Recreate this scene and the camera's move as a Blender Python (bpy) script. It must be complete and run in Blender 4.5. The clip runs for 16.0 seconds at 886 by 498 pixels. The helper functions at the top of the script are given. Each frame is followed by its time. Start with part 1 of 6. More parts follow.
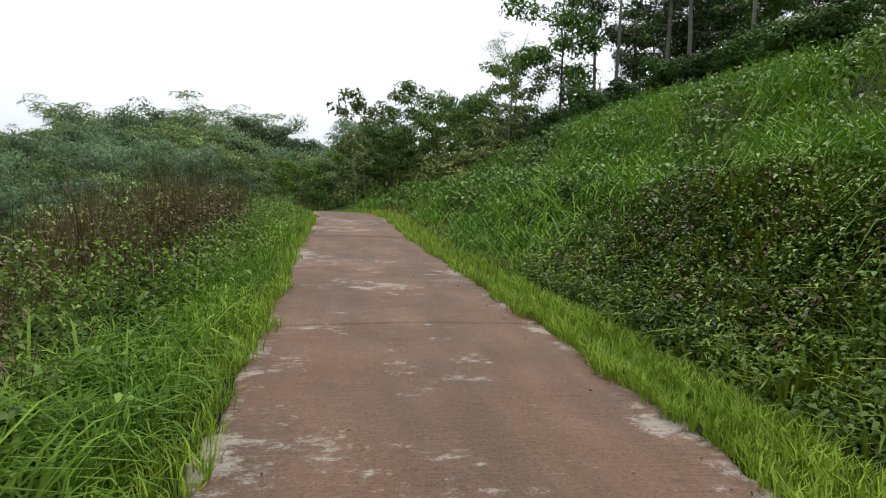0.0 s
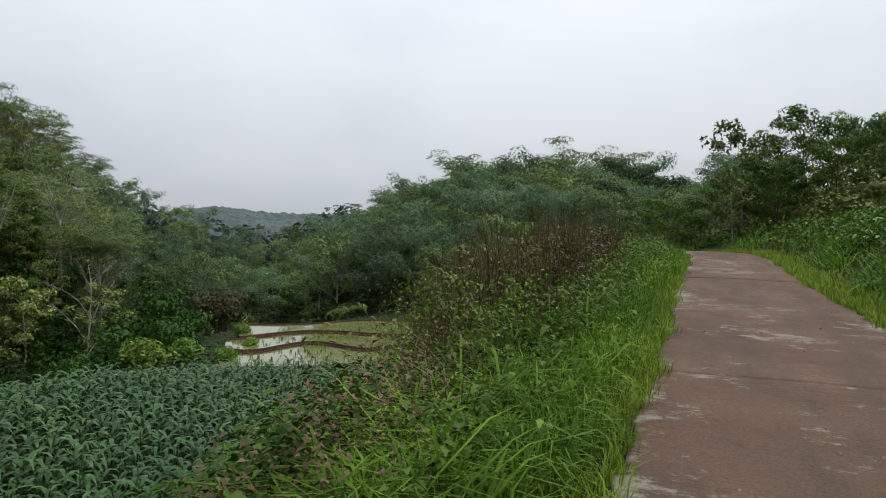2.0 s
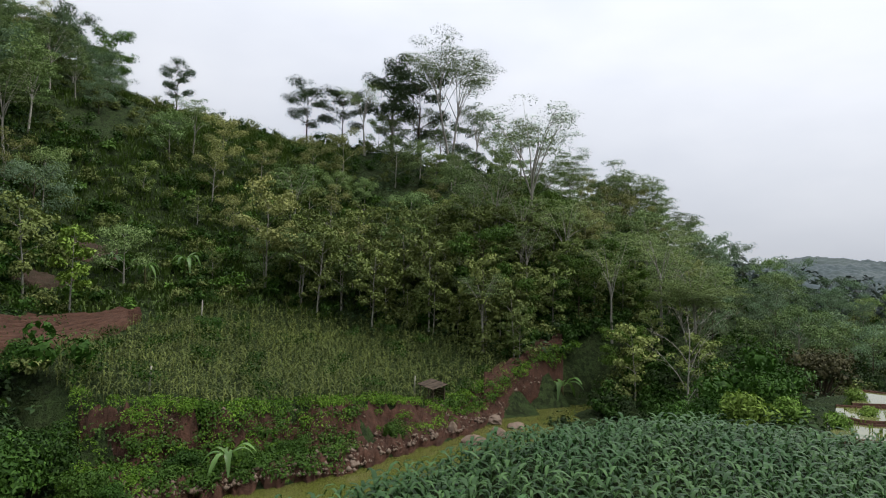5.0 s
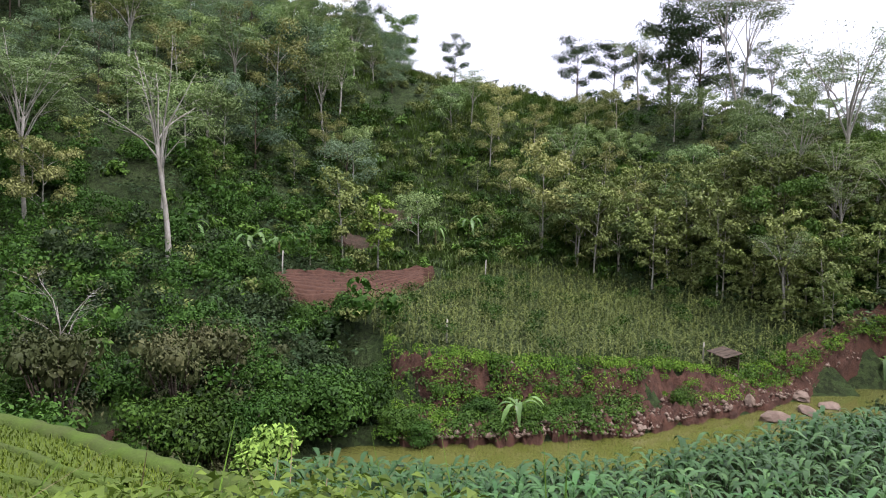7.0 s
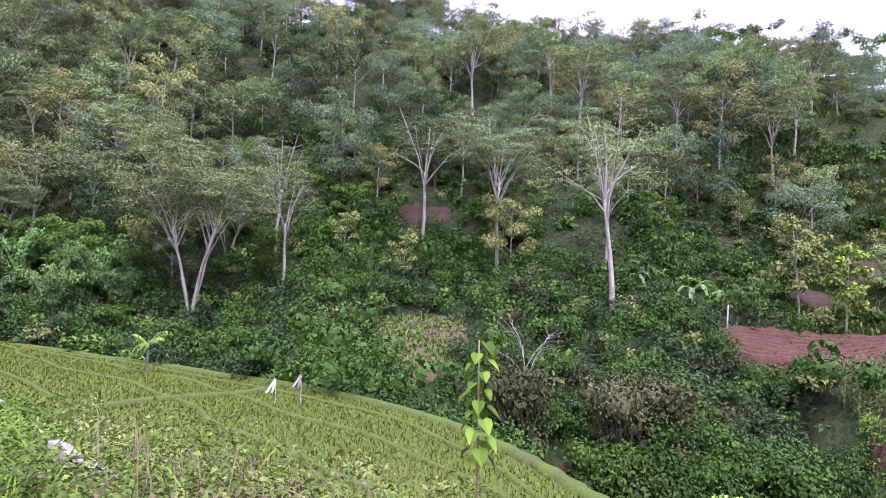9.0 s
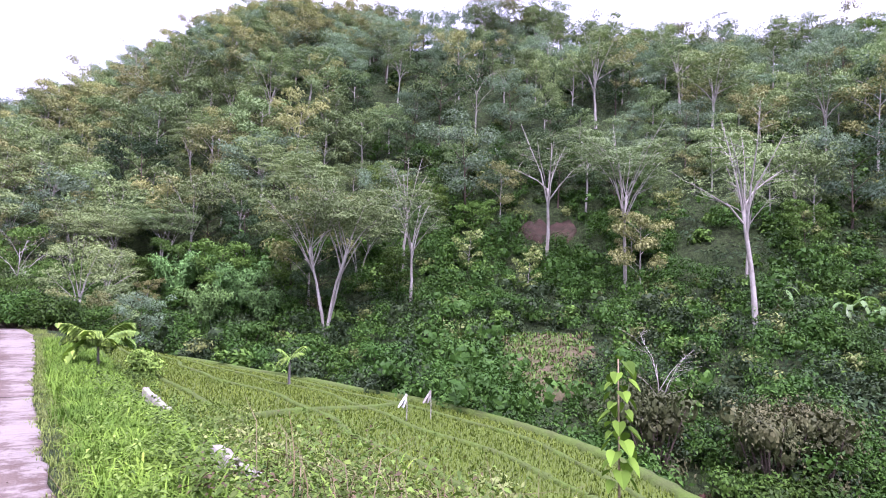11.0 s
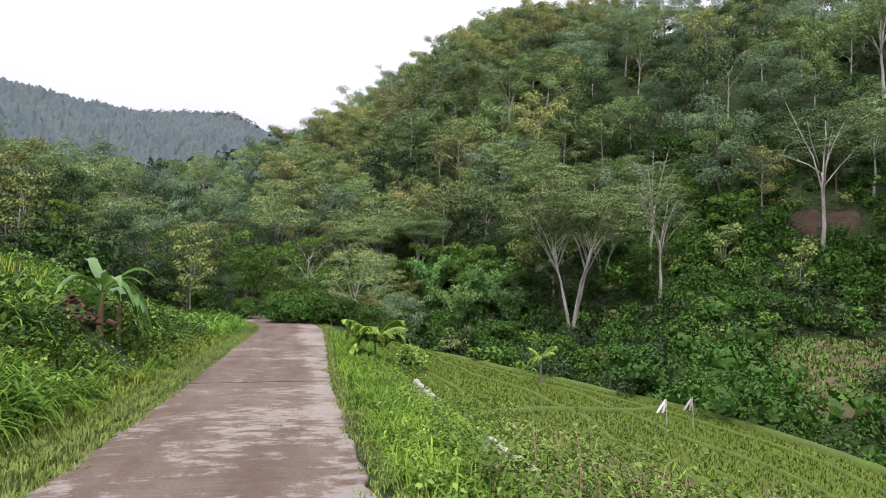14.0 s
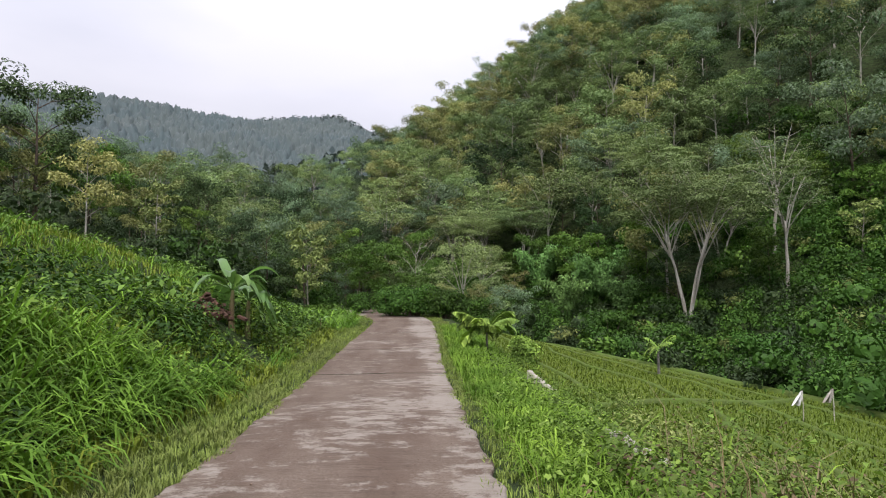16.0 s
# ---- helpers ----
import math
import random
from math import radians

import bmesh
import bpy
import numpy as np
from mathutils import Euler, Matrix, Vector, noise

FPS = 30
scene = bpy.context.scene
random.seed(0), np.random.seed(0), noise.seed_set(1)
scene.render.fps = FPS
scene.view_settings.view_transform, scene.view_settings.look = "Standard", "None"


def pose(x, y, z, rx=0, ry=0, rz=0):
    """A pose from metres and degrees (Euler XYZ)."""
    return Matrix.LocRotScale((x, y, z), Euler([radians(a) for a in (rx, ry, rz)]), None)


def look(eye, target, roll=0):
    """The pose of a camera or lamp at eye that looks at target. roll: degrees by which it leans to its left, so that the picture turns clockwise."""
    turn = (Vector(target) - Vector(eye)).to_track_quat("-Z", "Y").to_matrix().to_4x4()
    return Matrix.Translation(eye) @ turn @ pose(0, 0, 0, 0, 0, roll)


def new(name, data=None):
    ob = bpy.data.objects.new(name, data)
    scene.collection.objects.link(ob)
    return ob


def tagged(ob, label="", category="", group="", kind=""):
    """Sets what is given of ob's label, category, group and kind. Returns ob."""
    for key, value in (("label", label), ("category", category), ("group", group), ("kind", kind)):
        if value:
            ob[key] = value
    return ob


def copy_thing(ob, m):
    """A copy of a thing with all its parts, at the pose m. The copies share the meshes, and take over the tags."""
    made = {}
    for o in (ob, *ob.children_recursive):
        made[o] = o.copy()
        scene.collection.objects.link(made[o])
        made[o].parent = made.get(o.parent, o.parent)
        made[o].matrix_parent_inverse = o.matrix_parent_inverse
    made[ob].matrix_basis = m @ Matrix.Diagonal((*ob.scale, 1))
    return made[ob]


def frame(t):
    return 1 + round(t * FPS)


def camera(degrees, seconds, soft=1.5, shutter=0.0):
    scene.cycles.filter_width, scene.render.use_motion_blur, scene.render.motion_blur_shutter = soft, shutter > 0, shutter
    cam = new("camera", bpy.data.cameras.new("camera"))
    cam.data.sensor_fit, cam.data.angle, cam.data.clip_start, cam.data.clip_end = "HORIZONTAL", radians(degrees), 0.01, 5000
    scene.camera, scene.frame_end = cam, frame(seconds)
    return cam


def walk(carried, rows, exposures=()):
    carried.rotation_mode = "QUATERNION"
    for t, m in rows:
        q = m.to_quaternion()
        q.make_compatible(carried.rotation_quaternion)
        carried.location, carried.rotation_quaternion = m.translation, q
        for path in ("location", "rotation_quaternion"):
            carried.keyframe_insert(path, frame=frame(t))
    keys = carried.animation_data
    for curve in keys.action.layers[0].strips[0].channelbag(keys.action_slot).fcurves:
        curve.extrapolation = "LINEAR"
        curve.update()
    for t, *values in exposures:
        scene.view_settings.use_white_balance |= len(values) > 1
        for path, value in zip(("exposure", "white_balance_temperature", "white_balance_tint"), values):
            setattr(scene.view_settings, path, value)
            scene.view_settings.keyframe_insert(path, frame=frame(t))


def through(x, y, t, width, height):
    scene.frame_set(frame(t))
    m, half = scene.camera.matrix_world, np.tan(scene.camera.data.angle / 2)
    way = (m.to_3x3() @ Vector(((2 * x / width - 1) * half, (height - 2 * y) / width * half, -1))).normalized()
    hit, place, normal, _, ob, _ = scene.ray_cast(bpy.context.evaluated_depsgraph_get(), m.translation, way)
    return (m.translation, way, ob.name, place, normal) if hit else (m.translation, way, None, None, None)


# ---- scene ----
cam = camera(70.0, 16.0, soft=1.1)
PATH = [
    (0.0, pose(-0.640, -0.048, 1.576, 86.61, -1.37, -9.40)),
    (0.5, pose(-0.701, -0.053, 1.589, 87.27, -1.25, -5.26)),
    (1.0, pose(-0.778, -0.054, 1.591, 87.89, -1.40, 2.23)),
    (1.5, pose(-0.868, -0.087, 1.601, 88.89, -1.79, 12.13)),
    (2.0, pose(-0.940, -0.135, 1.603, 89.16, -1.75, 22.49)),
    (2.5, pose(-1.013, -0.186, 1.590, 89.55, -1.29, 34.07)),
    (3.0, pose(-1.061, -0.184, 1.589, 90.47, -0.89, 44.27)),
    (3.5, pose(-1.136, -0.255, 1.595, 90.96, -0.57, 54.83)),
    (4.0, pose(-1.150, -0.308, 1.581, 92.13, -1.03, 62.42)),
    (4.2, pose(-1.129, -0.307, 1.556, 92.46, -1.48, 64.63)),
    (6.3, pose(-1.286, -0.765, 1.588, 90.33, -0.91, 86.35)),
    (6.5, pose(-1.309, -0.817, 1.559, 89.76, -1.46, 89.17)),
    (7.0, pose(-1.405, -1.085, 1.525, 88.52, -0.79, 96.21)),
    (7.5, pose(-1.426, -1.408, 1.476, 89.56, -0.51, 105.67)),
    (8.0, pose(-1.402, -1.569, 1.503, 90.80, -2.20, 117.67)),
    (8.5, pose(-1.387, -1.605, 1.510, 91.66, -2.23, 127.82)),
    (9.0, pose(-1.351, -1.584, 1.527, 92.11, -2.21, 134.05)),
    (9.5, pose(-1.305, -1.590, 1.535, 92.47, -2.11, 138.68)),
    (9.7, pose(-1.280, -1.590, 1.521, 92.54, -2.10, 139.66)),
    (11.8, pose(-1.192, -1.594, 1.545, 93.55, -2.44, 147.31)),
    (12.0, pose(-1.158, -1.564, 1.550, 93.53, -2.84, 147.59)),
    (12.5, pose(-1.097, -1.587, 1.552, 93.54, -1.92, 151.92)),
    (13.0, pose(-1.038, -1.627, 1.535, 93.29, -1.27, 158.25)),
    (13.5, pose(-0.984, -1.640, 1.519, 92.84, -1.45, 163.14)),
    (14.0, pose(-0.942, -1.655, 1.518, 92.71, -1.35, 166.65)),
    (14.5, pose(-0.923, -1.672, 1.513, 92.46, -1.51, 167.99)),
    (15.0, pose(-0.914, -1.671, 1.511, 92.62, -1.38, 168.34)),
    (15.5, pose(-0.868, -1.689, 1.499, 92.72, -0.18, 171.34)),
    (16.0, pose(-0.812, -1.720, 1.493, 91.92, 0.33, 176.10)),
]
EXPOSURES = [
    (0.0, -0.40, 6500, 11), (0.5, -0.46, 6500, 11), (1.0, -0.70, 6450, 11), (1.5, -0.90, 6400, 10), (2.0, -0.95, 6400, 10), (2.5, -1.04, 6400, 10),
    (3.5, -1.10, 6400, 10), (4.2, -1.04, 6400, 11), (6.3, -0.25, 6250, 18), (7.0, 0.05, 6150, 25), (7.5, 0.17, 6000, 31), (8.0, 0.18, 5850, 36), (8.5, 0.62, 5750, 46), (9.0, 0.68, 5650, 52), (9.6, 0.84, 5600, 54), (12.0, 0.86, 5550, 52),
    (12.5, 0.42, 5650, 44), (13.0, 0.42, 5900, 34), (13.5, 0.30, 6150, 27), (14.5, -0.02, 6350, 21), (16.0, -0.12, 6400, 20),
]
walk(cam, PATH, EXPOSURES)

# ---- light ----
world = bpy.data.worlds.new("overcast_sky")
scene.world = world
world.use_nodes = True
wn, wl = world.node_tree.nodes, world.node_tree.links
wn.clear()
w_out = wn.new("ShaderNodeOutputWorld")
w_bg = wn.new("ShaderNodeBackground")
w_sky = wn.new("ShaderNodeTexSky")
w_sky.sky_type = "NISHITA"
w_sky.sun_disc = False
w_sky.sun_elevation, w_sky.sun_rotation = radians(42), radians(34)
w_gain = wn.new("ShaderNodeMixRGB")
w_gain.blend_type = "MULTIPLY"
w_gain.inputs[0].default_value = 1.0
w_gain.inputs[2].default_value = (0.10, 0.10, 0.10, 1)
w_tc = wn.new("ShaderNodeTexCoord")
w_map = wn.new("ShaderNodeMapping")
w_map.inputs["Scale"].default_value = (1.0, 1.0, 2.6)
w_noise = wn.new("ShaderNodeTexNoise")
w_noise.inputs["Scale"].default_value = 1.7
w_noise.inputs["Detail"].default_value = 5
w_noise.inputs["Roughness"].default_value = 0.5
w_ramp = wn.new("ShaderNodeValToRGB")
w_ramp.color_ramp.elements[0].position = 0.30
w_ramp.color_ramp.elements[0].color = (0.80, 0.85, 0.93, 1)
w_ramp.color_ramp.elements[1].position = 0.62
w_ramp.color_ramp.elements[1].color = (1.0, 1.035, 1.08, 1)
w_mix = wn.new("ShaderNodeMixRGB")
w_mix.inputs[0].default_value = 0.93
wl.new(w_sky.outputs[0], w_gain.inputs[1])
wl.new(w_tc.outputs["Generated"], w_map.inputs[0])
wl.new(w_map.outputs[0], w_noise.inputs["Vector"])
wl.new(w_noise.outputs[0], w_ramp.inputs[0])
wl.new(w_gain.outputs[0], w_mix.inputs[1])
wl.new(w_ramp.outputs[0], w_mix.inputs[2])
w_sep = wn.new("ShaderNodeSeparateXYZ")
w_dome = wn.new("ShaderNodeMapRange")
w_dome.inputs["From Min"].default_value, w_dome.inputs["From Max"].default_value = 0.0, 1.0
w_dome.inputs["To Min"].default_value, w_dome.inputs["To Max"].default_value = 0.64, 1.95
w_over = wn.new("ShaderNodeMixRGB")
w_over.blend_type = "MULTIPLY"
w_over.inputs[0].default_value = 1.0
wl.new(w_tc.outputs["Generated"], w_sep.inputs[0])
wl.new(w_sep.outputs["Z"], w_dome.inputs["Value"])
wl.new(w_mix.outputs[0], w_over.inputs[1])
wl.new(w_dome.outputs[0], w_over.inputs[2])
w_dot = wn.new("ShaderNodeVectorMath")
w_dot.operation = "DOT_PRODUCT"
w_dot.inputs[1].default_value = (-0.5, 0.86, 0.0)
w_side = wn.new("ShaderNodeMapRange")
w_side.inputs["From Min"].default_value, w_side.inputs["From Max"].default_value = -1.0, 1.0
w_side.inputs["To Min"].default_value, w_side.inputs["To Max"].default_value = 0.66, 1.16
w_glow = wn.new("ShaderNodeMixRGB")
w_glow.blend_type = "MULTIPLY"
w_glow.inputs[0].default_value = 1.0
wl.new(w_tc.outputs["Generated"], w_dot.inputs[0])
wl.new(w_dot.outputs["Value"], w_side.inputs["Value"])
wl.new(w_over.outputs[0], w_glow.inputs[1])
wl.new(w_side.outputs[0], w_glow.inputs[2])
wl.new(w_glow.outputs[0], w_bg.inputs[0])
w_bg.inputs[1].default_value = 1.5
wl.new(w_bg.outputs[0], w_out.inputs[0])

sun_data = bpy.data.lights.new("sun", "SUN")
sun_data.energy, sun_data.angle, sun_data.color = 3.7, radians(24), (1.0, 0.96, 0.88)
sun = new("sun", sun_data)
sun.matrix_world = look((0, 0, 60), Vector((0, 0, 60)) - Vector((0.28, 0.42, 0.86)))


# ---- materials ----
def node_mat(name):
    m = bpy.data.materials.new(name)
    m.use_nodes = True
    n = m.node_tree.nodes
    n.clear()
    return m, n, m.node_tree.links


def mix_col(n, l, fac, a, b, mode="MIX"):
    k = n.new("ShaderNodeMixRGB")
    k.blend_type = mode
    for i, v in ((0, fac), (1, a), (2, b)):
        if isinstance(v, (int, float)):
            k.inputs[i].default_value = v
        elif isinstance(v, tuple):
            k.inputs[i].default_value = (*v, 1)
        else:
            l.new(v, k.inputs[i])
    return k.outputs[0]


def noise_tex(n, l, scale, detail=4, rough=0.55, stretch=None):
    tc = n.new("ShaderNodeNewGeometry")
    t = n.new("ShaderNodeTexNoise")
    t.inputs["Scale"].default_value, t.inputs["Detail"].default_value, t.inputs["Roughness"].default_value = scale, detail, rough
    if stretch:
        mp = n.new("ShaderNodeMapping")
        mp.inputs["Scale"].default_value = stretch
        l.new(tc.outputs["Position"], mp.inputs[0])
        l.new(mp.outputs[0], t.inputs["Vector"])
    else:
        l.new(tc.outputs["Position"], t.inputs["Vector"])
    return t.outputs[0]


def ramp(n, l, value, lo, hi):
    r = n.new("ShaderNodeMapRange")
    r.inputs["From Min"].default_value, r.inputs["From Max"].default_value = lo, hi
    l.new(value, r.inputs["Value"])
    return r.outputs[0]


def leaf_mat(name, a, b, c, patch=0.12, through=0.11, gloss=0.5, sheen=0.1):
    """Foliage: a and b vary from leaf to leaf, c comes in patches and from plant to plant."""
    a, b = tuple(v * 0.62 for v in a), tuple(v * 1.3 for v in b)
    m, n, l = node_mat(name)
    geo = n.new("ShaderNodeNewGeometry")
    info = n.new("ShaderNodeObjectInfo")
    mid = n.new("ShaderNodeMapRange")
    mid.inputs["To Min"].default_value, mid.inputs["To Max"].default_value = 0.0, 1.0
    l.new(geo.outputs["Random Per Island"], mid.inputs["Value"])
    col = mix_col(n, l, mid.outputs[0], a, b)
    big = ramp(n, l, noise_tex(n, l, patch, 3), 0.42, 0.62)
    col = mix_col(n, l, big, col, c)
    val = n.new("ShaderNodeHueSaturation")
    val.inputs["Saturation"].default_value = 0.97
    r = n.new("ShaderNodeMapRange")
    r.inputs["To Min"].default_value, r.inputs["To Max"].default_value = 0.6, 1.25
    l.new(info.outputs["Random"], r.inputs["Value"])
    l.new(r.outputs[0], val.inputs["Value"])
    hue = n.new("ShaderNodeMapRange")
    hue.inputs["To Min"].default_value, hue.inputs["To Max"].default_value = 0.502, 0.481
    turned = n.new("ShaderNodeMath")
    turned.operation = "FRACT"
    seven = n.new("ShaderNodeMath")
    seven.operation = "MULTIPLY"
    seven.inputs[1].default_value = 7.0
    l.new(info.outputs["Random"], seven.inputs[0])
    l.new(seven.outputs[0], turned.inputs[0])
    l.new(turned.outputs[0], hue.inputs["Value"])
    l.new(hue.outputs[0], val.inputs["Hue"])
    l.new(col, val.inputs["Color"])
    p = n.new("ShaderNodeBsdfPrincipled")
    p.inputs["Roughness"].default_value = gloss
    p.inputs["Specular IOR Level"].default_value = sheen
    l.new(val.outputs[0], p.inputs["Base Color"])
    tr = n.new("ShaderNodeBsdfTranslucent")
    warm = mix_col(n, l, 0.5, val.outputs[0], (1.0, 1.2, 0.45), "MULTIPLY")
    l.new(warm, tr.inputs["Color"])
    sh = n.new("ShaderNodeMixShader")
    sh.inputs[0].default_value = through
    l.new(p.outputs[0], sh.inputs[1])
    l.new(tr.outputs[0], sh.inputs[2])
    o = n.new("ShaderNodeOutputMaterial")
    l.new(sh.outputs[0], o.inputs[0])
    return m


def solid_mat(name, a, b, scale=3.0, fine=40.0, bump=0.3, rough=0.9, dist=0.02, stretch=None):
    """Two-scale mottled surface with relief."""
    m, n, l = node_mat(name)
    col = mix_col(n, l, ramp(n, l, noise_tex(n, l, scale, 5, 0.6, stretch), 0.35, 0.65), a, b)
    fn = noise_tex(n, l, fine, 4, 0.65, stretch)
    col = mix_col(n, l, ramp(n, l, fn, 0.3, 0.7), mix_col(n, l, 0.35, col, (0.0, 0.0, 0.0)), col)
    p = n.new("ShaderNodeBsdfPrincipled")
    p.inputs["Roughness"].default_value = rough
    p.inputs["Specular IOR Level"].default_value = 0.12
    l.new(col, p.inputs["Base Color"])
    b_ = n.new("ShaderNodeBump")
    b_.inputs["Strength"].default_value, b_.inputs["Distance"].default_value = bump, dist
    l.new(fn, b_.inputs["Height"])
    l.new(b_.outputs[0], p.inputs["Normal"])
    o = n.new("ShaderNodeOutputMaterial")
    l.new(p.outputs[0], o.inputs[0])
    return m


M_ALBIZIA = leaf_mat("albizia_leaf", (0.14, 0.215, 0.074), (0.205, 0.29, 0.1), (0.155, 0.235, 0.082))
M_TEAK = leaf_mat("teak_leaf", (0.145, 0.205, 0.055), (0.215, 0.275, 0.08), (0.16, 0.225, 0.06))
M_YELLOW = leaf_mat("yellowing_leaf", (0.225, 0.25, 0.085), (0.29, 0.31, 0.105), (0.215, 0.245, 0.082))
M_DARKLEAF = leaf_mat("dark_leaf", (0.03, 0.062, 0.022), (0.055, 0.10, 0.032), (0.036, 0.075, 0.026))
M_BUSH = leaf_mat("bush_leaf", (0.05, 0.115, 0.014), (0.1, 0.195, 0.026), (0.075, 0.158, 0.02), 0.35)
M_UNDER = leaf_mat("undergrowth_leaf", (0.021, 0.066, 0.008), (0.056, 0.132, 0.016), (0.032, 0.088, 0.011), 0.35)
M_SLOPE = leaf_mat("slope_tree_leaf", (0.126, 0.217, 0.077), (0.203, 0.301, 0.105), (0.161, 0.252, 0.0868))
M_MEADOW = leaf_mat("meadow_grass", (0.088, 0.155, 0.034), (0.14, 0.205, 0.047), (0.105, 0.165, 0.04), 0.15)
M_BRIGHT = leaf_mat("bright_leaf", (0.1, 0.205, 0.026), (0.165, 0.28, 0.042), (0.13, 0.24, 0.034))
M_DRYBUSH = leaf_mat("dry_bush_leaf", (0.088, 0.092, 0.038), (0.135, 0.13, 0.056), (0.07, 0.098, 0.033))
M_BAMBOO = leaf_mat("bamboo_leaf", (0.078, 0.182, 0.039), (0.130, 0.273, 0.065), (0.104, 0.221, 0.052))
M_GRASS = leaf_mat("grass_blade", (0.082, 0.175, 0.014), (0.14, 0.255, 0.024), (0.066, 0.145, 0.013), 0.7, 0.22, 0.75)
M_VERGE = leaf_mat("verge_grass", (0.15, 0.25, 0.02), (0.23, 0.33, 0.03), (0.16, 0.25, 0.024), 0.6)
M_TURF = leaf_mat("olive_turf", (0.095, 0.165, 0.028), (0.15, 0.225, 0.042), (0.12, 0.165, 0.04), 0.6)
M_WEED = leaf_mat("weed_leaf", (0.062, 0.118, 0.015), (0.125, 0.2, 0.03), (0.07, 0.115, 0.02), 0.9, 0.25)
M_BROWNWEED = leaf_mat("withered_weed", (0.115, 0.078, 0.04), (0.16, 0.12, 0.06), (0.105, 0.09, 0.038), 0.6)
M_STRAW = leaf_mat("dry_grass", (0.2, 0.16, 0.085), (0.28, 0.23, 0.125), (0.17, 0.145, 0.07), 0.6)
M_CROP = leaf_mat("crop_leaf", (0.036, 0.118, 0.03), (0.09, 0.2, 0.058), (0.044, 0.135, 0.036), 0.3, 0.15, 0.38, 0.16)
M_CORN = leaf_mat("maize_leaf", (0.072, 0.112, 0.024), (0.128, 0.165, 0.04), (0.085, 0.12, 0.029), 0.2)
M_RICE = leaf_mat("rice_leaf", (0.088, 0.165, 0.012), (0.135, 0.21, 0.018), (0.1, 0.175, 0.015), 0.3)
M_BANANA = leaf_mat("banana_leaf", (0.075, 0.18, 0.045), (0.14, 0.27, 0.07), (0.1, 0.21, 0.05), 0.8, 0.3, 0.35, 0.3)
# bluish grey leaf colour stands in for haze over the far hills
M_HAZEWOOD = leaf_mat("distant_wood", (0.09, 0.12, 0.118), (0.11, 0.14, 0.132), (0.08, 0.112, 0.115), 0.03)
# pale bluish tint in this leaf colour imitates haze on the slopes
M_HAZEFOREST = leaf_mat("forest_leaf", (0.115, 0.185, 0.115), (0.175, 0.26, 0.15), (0.14, 0.22, 0.13), 0.08, 0.3)
M_BARK = solid_mat("pale_bark", (0.45, 0.43, 0.375), (0.28, 0.26, 0.21), 2.0, 14, 0.4, 0.9, 0.02, (1, 1, 0.4))
M_PALMBARK = solid_mat("grey_palm_bark", (0.24, 0.22, 0.19), (0.15, 0.14, 0.125), 2.0, 14, 0.5, 0.95, 0.02, (1, 1, 2))
M_DARKBARK = solid_mat("dark_bark", (0.13, 0.10, 0.075), (0.07, 0.055, 0.04), 2.0, 14, 0.5, 0.95, 0.02, (1, 1, 0.3))
M_SOIL = solid_mat("red_soil", (0.105, 0.054, 0.036), (0.055, 0.031, 0.022), 1.6, 11, 1.0, 0.95, 0.06)
M_ROCK = solid_mat("river_rock", (0.26, 0.20, 0.15), (0.17, 0.12, 0.09), 2.0, 12, 0.6, 0.85, 0.03)
M_STONE = solid_mat("pale_concrete", (0.42, 0.39, 0.34), (0.25, 0.225, 0.19), 3.0, 22, 0.6, 0.9, 0.02)
M_WOOD = solid_mat("weathered_wood", (0.12, 0.09, 0.065), (0.06, 0.047, 0.036), 3, 20, 0.5, 0.9, 0.01, (1, 1, 0.2))
M_CLOTH = solid_mat("white_plastic", (0.80, 0.80, 0.78), (0.62, 0.61, 0.58), 5, 30, 0.3, 0.6, 0.01)


# ---- lie of the land ----
O = Vector((-1.1, -0.9))
SLOPE = 0.055


def polar(az, d):
    a = radians(az)
    return O.x - d * math.sin(a), O.y + d * math.cos(a)


# spot heights, by bearing from the bend: distance and height
RISE = {
    0: ((32, 1.7), (60, 2.2), (100, 4)), 10: ((30, -0.8), (60, -0.5), (95, 3)), 20: ((30, -2.8), (50, -2.5), (90, 2)),
    -12: ((35, 3.4), (60, 7), (100, 10)), -25: ((20, 3.8), (35, 7.2), (60, 11.5), (100, 16)),
    -42: ((12, 3.0), (22, 6.2), (40, 10.5), (80, 17)), -70: ((12, 4.2), (20, 7.0), (80, 20)), -110: ((12, 3.2), (22, 5.5), (80, 16)),
    -150: ((14, 1.9), (25, 3.0), (45, 4.5), (80, 11)), -165: ((22, 1.2), (40, 1.0), (80, 6)),
}
VALLEY = {
    30: ((24, -3.2), (37, -3.3), (55, -4.5), (85, -2.5), (130, 2)), 40: ((23, -3.3), (32, -3.3), (48, -6), (80, -8), (150, -9)),
    52: ((22, -3.2), (31, -6.5), (45, -8), (62, -3), (100, 7)), 66: ((18, -3.2), (29, -8), (38, -8), (45, -6), (60, 2.6), (80, 10), (100, 17)),
    78: ((13, -3.2), (24, -8), (31, -8), (36, -6), (55, -3.2), (72, 5), (105, 22)),
    91: ((12, -3.3), (22, -8), (27, -8), (31.5, -5.6), (55, -2), (72, 6), (110, 25)),
}
